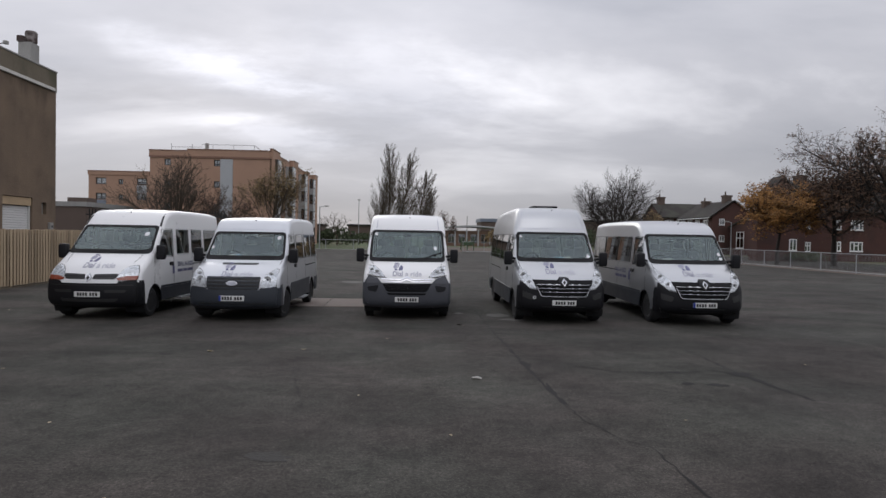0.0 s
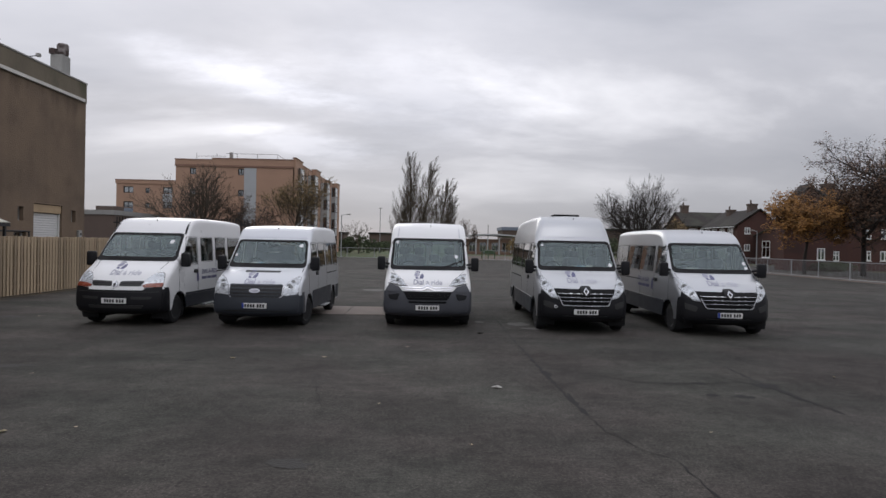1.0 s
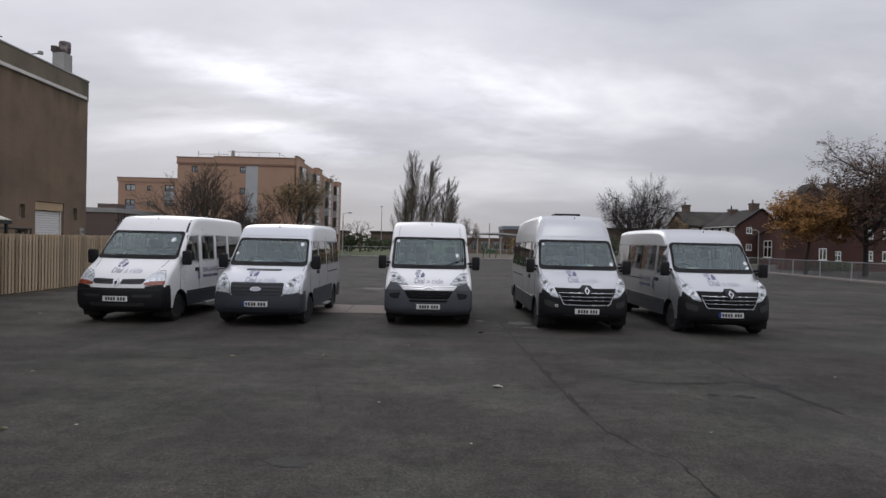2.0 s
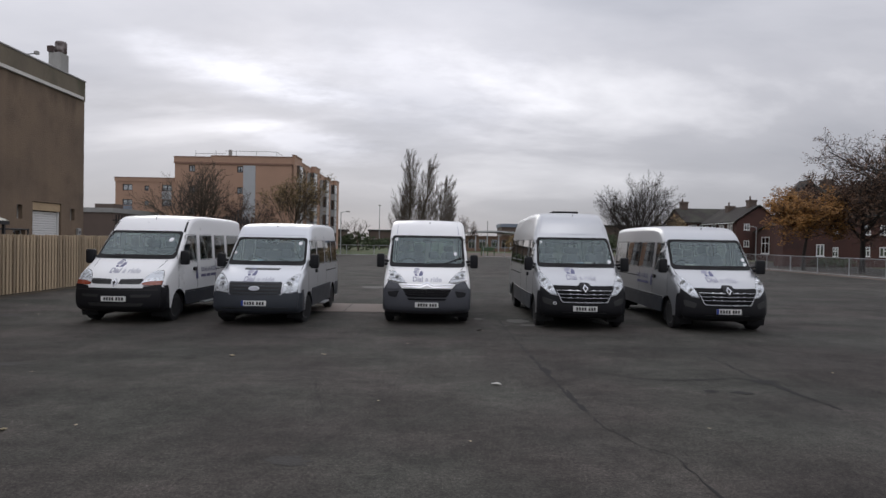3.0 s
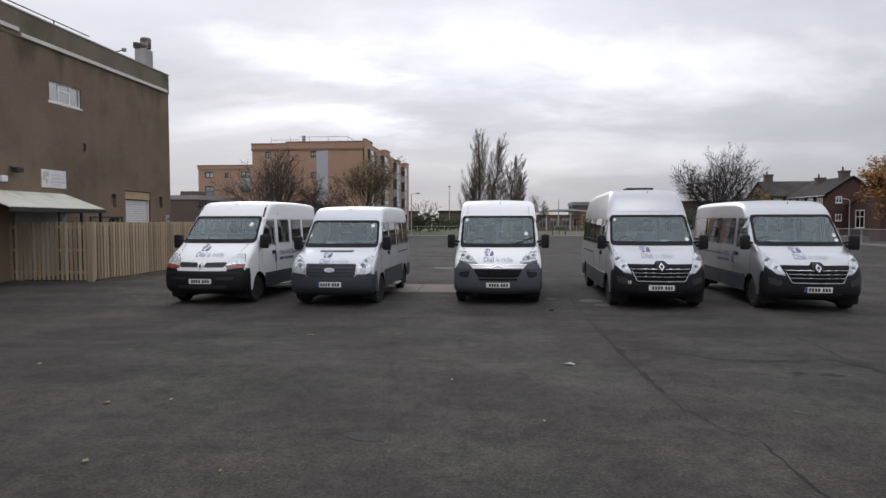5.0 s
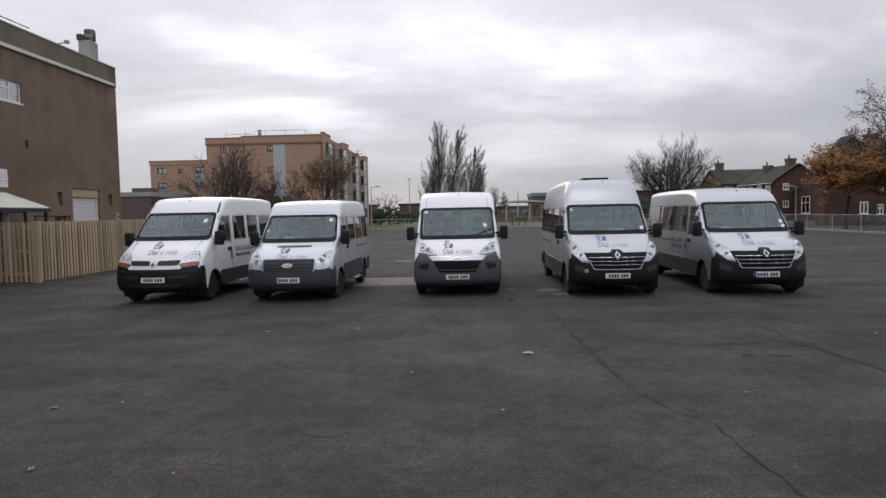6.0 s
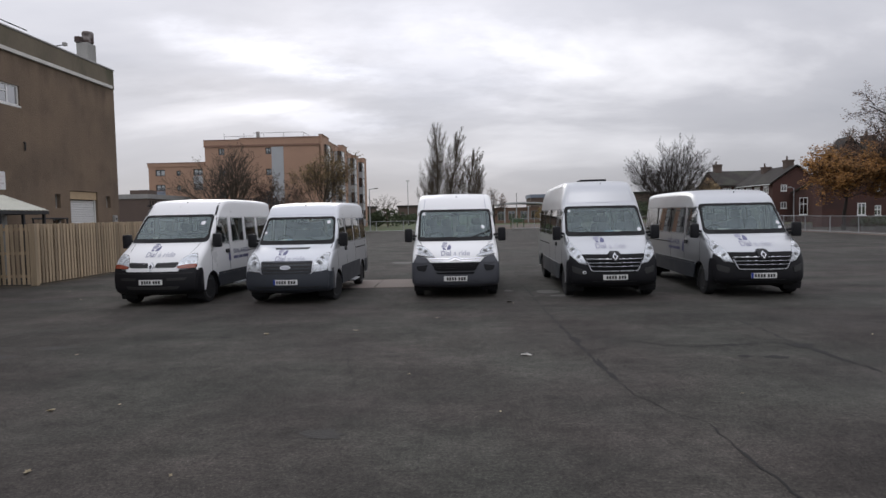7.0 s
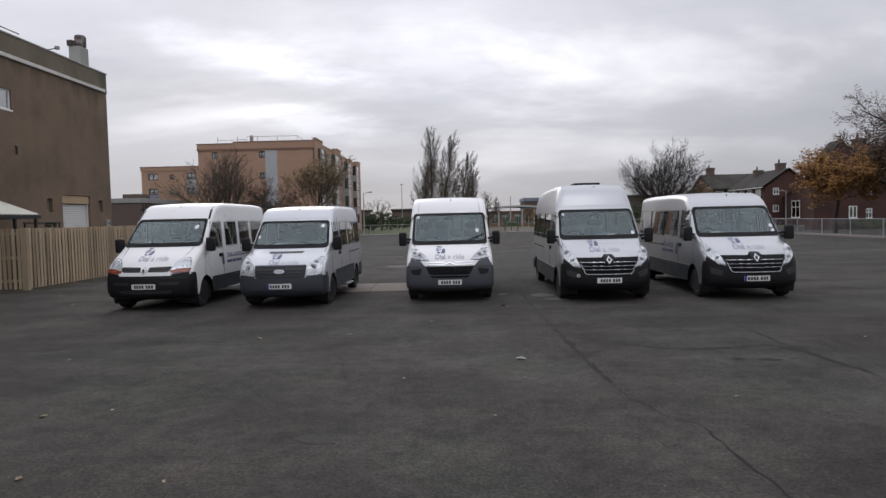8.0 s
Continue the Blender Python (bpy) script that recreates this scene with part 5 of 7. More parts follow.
class Shell:
    """The skin of a van, facing -y, its front end at y = 0, with openings for its glass."""

    def __init__(self, s):
        self.s = s
        w, r = s["half"], s["round"]
        self.w = w
        prof = resample(chaikin(s["profile"], 2), 0.055)
        n = len(prof)
        norms = []
        for i in range(n):
            a, b = prof[max(0, i - 1)], prof[min(n - 1, i + 1)]
            d = Vector((b[0] - a[0], b[1] - a[1])).normalized()
            norms.append((-d.y, d.x))
        flat = [k / 14 * (w - r) for k in range(-14, 15)]
        edge = [w - r + r * math.sin(math.pi / 2 * k / 6) for k in range(1, 7)]
        xs = [-e for e in reversed(edge)] + flat + edge
        bm = bmesh.new()
        grid = []
        for (y, z), (ny, nz) in zip(prof, norms):
            row = []
            for x in xs:
                q = max(0.0, (abs(x) - (w - r)) / r)
                e = r * (1 - math.sqrt(max(0.0, 1 - q * q))) + s.get("crown", 0.02) * (x / w) ** 2
                row.append(bm.verts.new((x, y - ny * e, z - nz * e)))
            grid.append(row)
        for a, b in zip(grid, grid[1:]):
            for i in range(len(xs) - 1):
                bm.faces.new((a[i], a[i + 1], b[i + 1], b[i]))
        sides = []
        for col, sx in ((0, -1), (-1, 1)):
            loop = [row[col] for row in grid]
            zb = s["skirt"]
            under = []
            for yw in reversed(s["wheels"]):
                R = s["arch"]
                a0 = math.asin((zb - s["wheel_r"]) / R) if zb > s["wheel_r"] - R else -math.pi / 2
                for k in range(15):
                    a = a0 + (math.pi - 2 * a0) * k / 14
                    under.append(bm.verts.new((sx * w, yw + R * math.cos(a), s["wheel_r"] + R * math.sin(a))))
            first, last = loop[-1].co, loop[0].co
            ring = loop + [bm.verts.new((sx * w, first.y - 0.03, zb))] + under + [bm.verts.new((sx * w, last.y + 0.05, zb))]
            f = bm.faces.new(ring if sx > 0 else list(reversed(ring)))
            sides.append(f)
        res = bmesh.ops.triangulate(bm, faces=sides)
        side_faces = set(res["faces"])

        def cut(co, no):
            geom = [g for g in side_faces if g.is_valid]
            es = list({e for f in geom for e in f.edges})
            vs = list({v for f in geom for v in f.verts})
            bmesh.ops.bisect_plane(bm, geom=geom + es + vs, dist=0.0004, plane_co=co, plane_no=no)
            side_faces.clear()
            side_faces.update(f for f in bm.faces if all(abs(abs(v.co.x) - w) < 1e-5 for v in f.verts))

        for z in (0.8, 1.1, 1.3, 1.55, 1.8, 2.05, 2.25):
            cut((0, 0, z), (0, 0, 1))
        for y in (0.5, 1.0, 1.5, 2.0, 2.5):
            cut((0, y, 0), (0, 1, 0))
        b0 = s["bow"]

        def pre(y):
            return y if y >= 2.5 else (y - b0) / (1 - b0 / 2.5)

        for poly in s["side_windows"]:
            pp = [(pre(y), z) for y, z in poly]
            for (a, b), (c, d) in zip(pp, pp[1:] + pp[:1]):
                cut((0, a, b), (0, d - b, a - c))
        for v in bm.verts:
            x, y, z = v.co
            v.co = self.deform(x, y, z)
        bmesh.ops.recalc_face_normals(bm, faces=bm.faces)
        self.bvh = BVHTree.FromBMesh(bm)
        dead = []
        for f in bm.faces:
            c = f.calc_center_median()
            if c.y < 2.3 and abs(f.normal.x) < 0.75 and inside(c.x, c.z, s["screen"]) and f.normal.y < -0.2:
                dead.append(f)
            elif c.y > s["length"] - 0.45 and f.normal.y > 0.6 and 0.10 < abs(c.x) < 0.78 * w and 1.30 < c.z < 1.95:
                dead.append(f)
            elif abs(c.x) > w * 0.75 and abs(f.normal.x) > 0.75 and any(inside(c.y, c.z, p) for p in s["side_windows"]):
                dead.append(f)
        bmesh.ops.delete(bm, geom=dead, context="FACES")
        self.bm = bm

    def deform(self, x, y, z):
        s = self.s
        t = 1.0
        pts = s["tumble"]
        for (z0, k0), (z1, k1) in zip(pts, pts[1:]):
            if z0 <= z <= z1:
                t = k0 + (k1 - k0) * (z - z0) / (z1 - z0)
        if z > pts[-1][0]:
            t = pts[-1][1]
        q = abs(x) / self.w
        nose = max(0.0, 1 - y / 2.5)
        pinch = 1 - s.get("pinch", 0.05) * max(0.0, 1 - y / 0.9) ** 1.5
        return (x * t * pinch, y + s["bow"] * nose * q * q, z)

    def cast(self, axis, u, z):
        if axis == "front":
            h = self.bvh.ray_cast(Vector((u, -3, z)), Vector((0, 1, 0)))
        elif axis == "right":
            h = self.bvh.ray_cast(Vector((4, u, z)), Vector((-1, 0, 0)))
        else:
            h = self.bvh.ray_cast(Vector((-4, u, z)), Vector((1, 0, 0)))
        if h[0] is None:
            p = Vector((u, 0.3, z)) if axis == "front" else Vector((self.w if axis == "right" else -self.w, u, z))
            q = self.bvh.find_nearest(p)
            return q[0]
        return h[0]

    def lay(self, bm, poly, axis="front", off=0.006, step=0.09, hole=None, sink=0.012):
        """Lays a flat outline on the skin as a plate that stands proud of it."""
        away = {"front": Vector((0, -1, 0)), "right": Vector((1, 0, 0)), "left": Vector((-1, 0, 0))}[axis]
        t = bmesh.new()
        flip = (area2(poly) < 0) != (axis == "left")
        if flip:
            poly = list(reversed(poly))
            hole = list(reversed(hole)) if hole else None
        vs = [t.verts.new((a, b, 0)) for a, b in poly]
        if hole:
            hs = [t.verts.new((a, b, 0)) for a, b in hole]
            k = len(vs)
            for i in range(k):
                t.faces.new((vs[i], vs[(i + 1) % k], hs[(i + 1) % k], hs[i]))
        else:
            t.faces.new(vs)
            bmesh.ops.triangulate(t, faces=t.faces[:])
        a0, a1 = min(p[0] for p in poly), max(p[0] for p in poly)
        b0, b1 = min(p[1] for p in poly), max(p[1] for p in poly)
        for lo, hi, co, no in ((a0, a1, 0, (1, 0, 0)), (b0, b1, 1, (0, 1, 0))):
            n = int((hi - lo) / step)
            for i in range(1, n + 1):
                c = [0, 0, 0]
                c[co] = lo + (hi - lo) * i / (n + 1)
                bmesh.ops.bisect_plane(t, geom=t.verts[:] + t.edges[:] + t.faces[:], dist=0.0003, plane_co=c, plane_no=no)
        made = {}
        for v in t.verts:
            made[v] = bm.verts.new(self.cast(axis, v.co.x, v.co.y) + away * off)
        low = {}

        def under(v):
            if v not in low:
                low[v] = bm.verts.new(made[v].co - away * (off + sink))
            return low[v]

        for f in t.faces:
            bm.faces.new([made[v] for v in f.verts])
        for e in t.edges:
            if len(e.link_faces) == 1:
                l = e.link_loops[0]
                p, q = l.vert, l.link_loop_next.vert
                bm.faces.new((made[q], made[p], under(p), under(q)))
        t.free()
        return bm


def text_mesh(words, height, width):
    """Built-in letters as flat faces, scaled to a height and a total width."""
    cu = bpy.data.curves.new("letters", "FONT")
    cu.body, cu.size, cu.offset = words, 1.0, 0.016
    ob = bpy.data.objects.new("letters", cu)
    scene.collection.objects.link(ob)
    bpy.context.view_layer.update()
    me = bpy.data.meshes.new_from_object(ob.evaluated_get(bpy.context.evaluated_depsgraph_get()))
    bpy.data.objects.remove(ob)
    xs, ys = [v.co.x for v in me.vertices], [v.co.y for v in me.vertices]
    bm = bmesh.new()
    bm.from_mesh(me)
    for v in bm.verts:
        v.co.x = (v.co.x - min(xs)) / (max(xs) - min(xs)) * width
        v.co.y = v.co.y / max(ys) * height
    for k in range(1, 6):
        bmesh.ops.bisect_plane(bm, geom=bm.verts[:] + bm.edges[:] + bm.faces[:], dist=0.0003, plane_co=(0, height * k / 6, 0), plane_no=(0, 1, 0))
    bpy.data.meshes.remove(me)
    return bm


def lay_text(shell, words, u, z, height, width, axis="front", flip=False):
    bm = text_mesh(words, height, width)
    away = {"front": Vector((0, -1, 0)), "right": Vector((1, 0, 0)), "left": Vector((-1, 0, 0))}[axis]
    for v in bm.verts:
        a = u + (width - v.co.x if flip else v.co.x)
        v.co = shell.cast(axis, a, z + v.co.y) + away * 0.008
    return bm


def lay_letters(shell, van, mat, *where, **how):
    """Lays words on the skin, each letter a piece of its own under one lettering part."""
    bm = lay_text(shell, *where, **how)
    bm.verts.ensure_lookup_table()
    group = new("lettering")
    group.parent = van
    seen = set()
    for v in bm.verts:
        if v in seen:
            continue
        island, stack = set(), [v]
        while stack:
            q = stack.pop()
            if q in island:
                continue
            island.add(q)
            stack += [e.other_vert(q) for e in q.link_edges]
        seen |= island
        one, made = bmesh.new(), {}
        for f in {f for q in island for f in q.link_faces}:
            for q in f.verts:
                if q not in made:
                    made[q] = one.verts.new(q.co)
            one.faces.new([made[q] for q in f.verts])
        one.verts.index_update()
        part("letter", one, mat, group)
    bm.free()


TYRE = [(-0.10, 0.24), (-0.105, 0.29), (-0.095, 0.325), (-0.06, 0.34), (0.06, 0.34), (0.095, 0.325), (0.105, 0.29), (0.10, 0.24)]


def wheel(parent, x, y, s, side):
    w = new("wheel")
    w.parent = parent
    k = s["wheel_r"] / 0.34
    w.matrix_basis = pose(x, y, s["wheel_r"], 0, 0, s.get("steer", 0) if y < 2 else 0)
    part("tyre", lathe(bmesh.new(), [(a, b * k) for a, b in TYRE], sides=32), "rubber", w, smooth=40)
    d = side
    rim = [(d * 0.02, 0.02), (d * 0.085, 0.03), (d * 0.10, 0.06), (d * 0.075, 0.10), (d * 0.07, 0.17), (d * 0.10, 0.205), (d * 0.106, 0.23), (d * 0.09, 0.245), (-d * 0.08, 0.242)]
    part("rim", lathe(bmesh.new(), rim, sides=28), s.get("rim", "wheel_steel"), w, smooth=40)
    bm = bmesh.new()
    for i in range(8):
        a = 2 * math.pi * i / 8
        tube(bm, (d * 0.068, 0.135 * math.cos(a), 0.135 * math.sin(a)), (d * 0.076, 0.135 * math.cos(a), 0.135 * math.sin(a)), 0.026, sides=8)
    part("rim_holes", bm, "rubber", w)


def seat(parent, x, y, width, z=0.62, high=0.78):
    st = new("seat")
    st.parent = parent
    bm = superbox(bmesh.new(), (x, y + 0.05, z + 0.06), (width, 0.5, 0.18))
    part("seat_base", bm, "seat_cloth", st, smooth=60)
    bm = superbox(bmesh.new(), (x, y + 0.34, z + 0.06 + high / 2), (width, 0.15, high))
    part("backrest", bm, "seat_cloth", st, smooth=60)
    n = 2 if width > 0.7 else 1
    for i in range(n):
        cx = x + (i - (n - 1) / 2) * width / n
        bm = superbox(bmesh.new(), (cx, y + 0.36, z + high + 0.18), (0.27, 0.11, 0.20))
        part("headrest", bm, "seat_cloth", st, smooth=60)


def front_lamp(shell, parent, poly, amber=None, inner=None):
    lamp = new("headlight")
    lamp.parent = parent
    mx_, mz_ = sum(q[0] for q in poly) / len(poly), sum(q[1] for q in poly) / len(poly)
    part("surround", shell.lay(bmesh.new(), [(mx_ + (a - mx_) * 1.05, mz_ + (b - mz_) * 1.05) for a, b in poly], off=0.003), "black_plastic", lamp, smooth=40)
    part("reflector", shell.lay(bmesh.new(), poly, off=0.006), "lamp_reflector", lamp, smooth=40)
    part("lens", shell.lay(bmesh.new(), poly, off=0.022), "lamp_glass", lamp, smooth=40)
    if inner:
        for cx, cz, r in inner:
            c = shell.cast("front", cx, cz) + Vector((0, -0.010, 0))
            bm = lathe(bmesh.new(), [(c.y, r * 0.35), (c.y - 0.004, r * 0.6), (c.y - 0.008, r), (c.y + 0.01, r * 1.05)], axis="y", sides=18, at=(c.x, 0, c.z))
            part("bulb_bowl", bm, "lamp_reflector", lamp, smooth=40)
            bm = lathe(bmesh.new(), [(c.y - 0.012, r * 0.18), (c.y - 0.006, r * 0.34)], axis="y", sides=14, at=(c.x, 0, c.z))
            part("bulb", bm, "grey_plastic", lamp)
    if amber:
        part("indicator", shell.lay(bmesh.new(), amber, off=0.026), "amber", lamp, "amber indicator lens", smooth=40)
    return lamp


def minibus(label, s, at):
    van = thing("minibus", label, "minibus", "row of parked minibuses", at=at)
    sh = Shell(s)
    paint, L, w = s["paint"], s["length"], s["half"]
    low = s["skirt"] + 0.13
    for f in sh.bm.faces:
        c = f.calc_center_median()
        if (c.z < low and c.y < s["wheels"][0] + 0.2) or (c.z < s["bumper_top"] - 0.03 and c.y < s["wheels"][0] - s["arch"] and abs(c.x) > 0.84 * w):
            f.material_index = 1
    body = part("body", sh.bm, paint, van, smooth=32)
    body.data.materials.append(M[s["bumper_mat"]])
    # floor pan, wheel wells and cabin floor
    bm = bmesh.new()
    box(bm, -w * 0.86, w * 0.86, 0.3, L - 0.15, 0.28, 0.40)
    part("underbody", bm, "rubber", van)
    bm = bmesh.new()
    box(bm, -w * 0.93, w * 0.93, 0.95, L - 0.2, 0.74, 0.78)
    part("cabin_floor", bm, "cabin", van)
    for yw in s["wheels"]:
        R = s["arch"] + 0.015
        for sx in (-1, 1):
            bm = bmesh.new()
            ring = []
            for k in range(19):
                a = -0.5 + (math.pi + 1.0) * k / 18
                p = (yw + R * math.cos(a), s["wheel_r"] + R * math.sin(a))
                ring.append((bm.verts.new((sx * w * 0.975, *p)), bm.verts.new((sx * w * 0.60, *p))))
            for a, b in zip(ring, ring[1:]):
                bm.faces.new((a[0], b[0], b[1], a[1]))
            bm.faces.new([q[1] for q in ring])
            part("wheel_well", bm, "rubber", van)
        for sx in (-1, 1):
            wheel(van, sx * (w - 0.135), yw, s, sx)
    # glass
    scr = s["screen"]
    big = [(x * 1.045, z + (0.035 if z > 1.7 else -0.045)) for x, z in scr]
    wsn = new("windscreen")
    wsn.parent = van
    part("glass", sh.lay(bmesh.new(), rounded(scr, 0.05), off=0.004, sink=0.0), "windscreen", wsn, smooth=40)
    part("seal", sh.lay(bmesh.new(), rounded(big, 0.09), off=0.010, hole=rounded([(x * 0.985, z + (-0.02 if z > 1.7 else 0.05)) for x, z in scr], 0.09)), "rubber", wsn, smooth=40)
    zb = min(z for _, z in scr)
    for pts in s["wipers"]:
        (a, b), (c, d) = pts
        nrm = Vector((-(d - b), c - a)).normalized() * 0.014
        poly = [(a + nrm.x, b + nrm.y), (a - nrm.x, b - nrm.y), (c - nrm.x * 0.5, d - nrm.y * 0.5), (c + nrm.x * 0.5, d + nrm.y * 0.5)]
        part("wiper", sh.lay(bmesh.new(), poly, off=0.035, step=0.2, sink=-0.015), "rubber", wsn)
    for u, z, r, m_ in s["stickers"]:
        poly = [(u + r * math.cos(k * math.pi / 6), z + r * math.sin(k * math.pi / 6)) for k in range(12)]
        part("sticker", sh.lay(bmesh.new(), poly, off=0.008, sink=-0.003), m_, wsn)
    for axis in ("left", "right"):
        for i, poly in enumerate(s["side_windows"]):
            win = new("side_window")
            win.parent = van
            cy, cz = sum(p[0] for p in poly) / len(poly), sum(p[1] for p in poly) / len(poly)
            grow = lambda k: [(y + math.copysign(k, y - cy), z + math.copysign(k, z - cz)) for y, z in poly]
            part("glass", sh.lay(bmesh.new(), grow(0.01), axis, off=0.003, step=0.3, sink=0.0), "clear_pane" if i == 0 else ("privacy" if s.get("dark_glass") else "tinted"), win)
            part("seal", sh.lay(bmesh.new(), rounded(grow(0.03), 0.07), axis, off=0.008, step=0.3, hole=rounded(grow(-0.025), 0.07)), "rubber", win)
    # bumper, sills, rubbing strips
    bm = sh.lay(bmesh.new(), s["bumper"], off=0.020, step=0.07)
    ya = s["wheels"][0] - s["arch"] - 0.01
    for axis in ("left", "right"):
        poly = [(s["bumper_side"], s["skirt"]), (ya + 0.03, s["skirt"]), (ya, s["bumper_top"] - 0.1), (ya - 0.05, s["bumper_top"]), (s["bumper_side"], s["bumper_top"])]
        sh.lay(bm, poly, axis, off=0.018, step=0.1)
    part("bumper", bm, s["bumper_mat"], van, s["bumper_label"], smooth=45)
    y1, y2 = s["wheels"][0] + s["arch"] + 0.02, s["wheels"][1] - s["arch"] - 0.02
    for axis in ("left", "right"):
        part("sill", sh.lay(bmesh.new(), [(y1, s["skirt"]), (y2, s["skirt"]), (y2, s["sill_top"]), (y1, s["sill_top"])], axis, off=0.012, step=0.4), s["sill_mat"], van)
        part("sill", sh.lay(bmesh.new(), [(y2 + 2 * s["arch"] + 0.04, s["skirt"] + 0.02), (L - 0.12, s["skirt"] + 0.02), (L - 0.12, s["sill_top"]), (y2 + 2 * s["arch"] + 0.04, s["sill_top"])], axis, off=0.012, step=0.4), s["sill_mat"], van)
        # cab door shut lines and handle
        for y in s["door_lines"]:
            part("shut_line", sh.lay(bmesh.new(), [(y - 0.006, s["sill_top"] + 0.03), (y + 0.006, s["sill_top"] + 0.03), (y + 0.006, 2.02), (y - 0.006, 2.02)], axis, off=0.002, step=0.2), "rubber", van)
        yh = s["door_lines"][1] - 0.14
        part("door_handle", sh.lay(bmesh.new(), rounded([(yh - 0.12, 1.12), (yh + 0.08, 1.12), (yh + 0.08, 1.21), (yh - 0.12, 1.21)], 0.03), axis, off=0.03, step=0.3), "black_plastic", van)
        if s.get("side_text"):
            yt, zt = s["side_text"]
            em = [(yt - 0.14, zt - 0.02), (yt - 0.02, zt + 0.0), (yt - 0.04, zt + 0.16), (yt - 0.08, zt + 0.30), (yt - 0.16, zt + 0.20)]
            part("emblem", sh.lay(bmesh.new(), em, axis, off=0.004, step=0.4), "decal_blue", van)
            for words in ("DIAL-A-RIDE",):
                lay_letters(sh, van, "decal_blue", words, yt + 0.15, zt + 0.16, 0.11, 1.0, axis, flip=axis == "left")
            for a, b in ((0.15, 0.45), (0.50, 0.72), (0.77, 1.12)):
                part("lettering_bar", sh.lay(bmesh.new(), [(yt + a, zt + 0.02), (yt + b, zt + 0.02), (yt + b, zt + 0.09), (yt + a, zt + 0.09)], axis, off=0.004, step=0.4), "decal_blue", van)
        # load-door seam, its rail and the waist crease
        y3 = s["door_lines"][1] + 1.16
        for y in (y3, L - 0.42):
            part("shut_line", sh.lay(bmesh.new(), [(y - 0.005, s["sill_top"] + 0.03), (y + 0.005, s["sill_top"] + 0.03), (y + 0.005, 2.02), (y - 0.005, 2.02)], axis, off=0.002, step=0.2), "rubber", van)
        part("door_rail", sh.lay(bmesh.new(), [(y3 + 0.03, 1.10), (L - 0.5, 1.10), (L - 0.5, 1.125), (y3 + 0.03, 1.125)], axis, off=0.006, step=0.5), "rubber", van)
        part("rubbing_strip", sh.lay(bmesh.new(), [(y1 + 0.05, s["sill_top"] + 0.005), (y2, s["sill_top"] + 0.005), (y2, s["sill_top"] + 0.05), (y1 + 0.05, s["sill_top"] + 0.05)], axis, off=0.016, step=0.4), s["sill_mat"], van)
        if s.get("dark_glass"):
            rows = s["side_windows"][1:]
            for (p, q) in zip(rows, rows[1:]):
                a, b, lo, hi = p[1][0] + 0.012, q[0][0] - 0.012, p[0][1] - 0.03, p[2][1] + 0.03
                part("pillar_glass", sh.lay(bmesh.new(), [(a, lo), (b, lo), (b, hi), (a, hi)], axis, off=0.010, step=0.3), "gloss_black", van)
    # shut lines at the bonnet's sides and a proud lip under the bumper
    (bx0, bz0), (bx1, bz1) = s["bonnet_line"]
    for sx in (-1, 1):
        line_ = [(sx * (bx0 - 0.005), bz0), (sx * (bx0 + 0.005), bz0), (sx * (bx1 + 0.005), bz1), (sx * (bx1 - 0.005), bz1)]
        part("bonnet_seam", sh.lay(bmesh.new(), line_, off=0.002, step=0.1), "rubber", van)
    lip = [(-0.90, 0.335), (0.90, 0.335), (0.93, 0.385), (0.6, 0.372), (-0.6, 0.372), (-0.93, 0.385)]
    part("bumper_lip", sh.lay(bmesh.new(), lip, off=0.040, step=0.09), s["bumper_mat"], van, smooth=45)
    zt_ = max(z for _, z in scr)
    part("interior_mirror", superbox(bmesh.new(), (0.0, s["screen_y"] + 0.62, zt_ - 0.10), (0.24, 0.05, 0.08)), "rubber", van, smooth=60)
    for u0, u1, m_ in s.get("papers", ()):
        part("dash_paper", boxed(u0, u1, s["screen_y"] + 0.115, s["screen_y"] + 0.12, zb + 0.005, zb + 0.075), m_, van)
    if s.get("step"):
        ys0, ys1 = s["step"]
        part("side_step", boxed(w - 0.04, w + 0.10, ys0, ys1, 0.285, 0.325, bevel=0.01), "galvanised", van, "bright metal side step")
    s["face"](sh, van)
    # number plate with plain bars
    x0, z0 = s["plate"]
    pl = new("number_plate")
    pl.parent = van
    part("plate", sh.lay(bmesh.new(), [(x0 - 0.27, z0), (x0 + 0.27, z0), (x0 + 0.27, z0 + 0.115), (x0 - 0.27, z0 + 0.115)], off=0.040), "plate_white", pl)
    if s.get("plate_band"):
        part("band", sh.lay(bmesh.new(), [(x0 - 0.27, z0), (x0 - 0.225, z0), (x0 - 0.225, z0 + 0.115), (x0 - 0.27, z0 + 0.115)], off=0.043), "plate_blue", pl)
    for i in range(7):
        u = x0 - 0.205 + i * 0.06 + (0.03 if i > 3 else 0)
        part("bar", sh.lay(bmesh.new(), [(u, z0 + 0.022), (u + 0.042, z0 + 0.022), (u + 0.042, z0 + 0.093), (u, z0 + 0.093)], off=0.044), "plate_black", pl)
    # bonnet emblem and words
    eu, ez = s["words"]
    shapes = [("decal_blue", [(0.13, 0.125), (0.215, 0.125), (0.235, 0.18), (0.205, 0.235), (0.165, 0.215), (0.14, 0.17)]),
              ("decal_slate", [(0.0, 0.20), (0.03, 0.245), (0.10, 0.255), (0.135, 0.225), (0.12, 0.185), (0.08, 0.17), (0.02, 0.175)]),
              ("decal_blue", [(0.02, 0.255), (0.06, 0.285), (0.13, 0.275), (0.16, 0.24), (0.10, 0.262)]),
              ("decal_blue", [(0.03, 0.165), (0.085, 0.16), (0.115, 0.125), (0.05, 0.122)])]
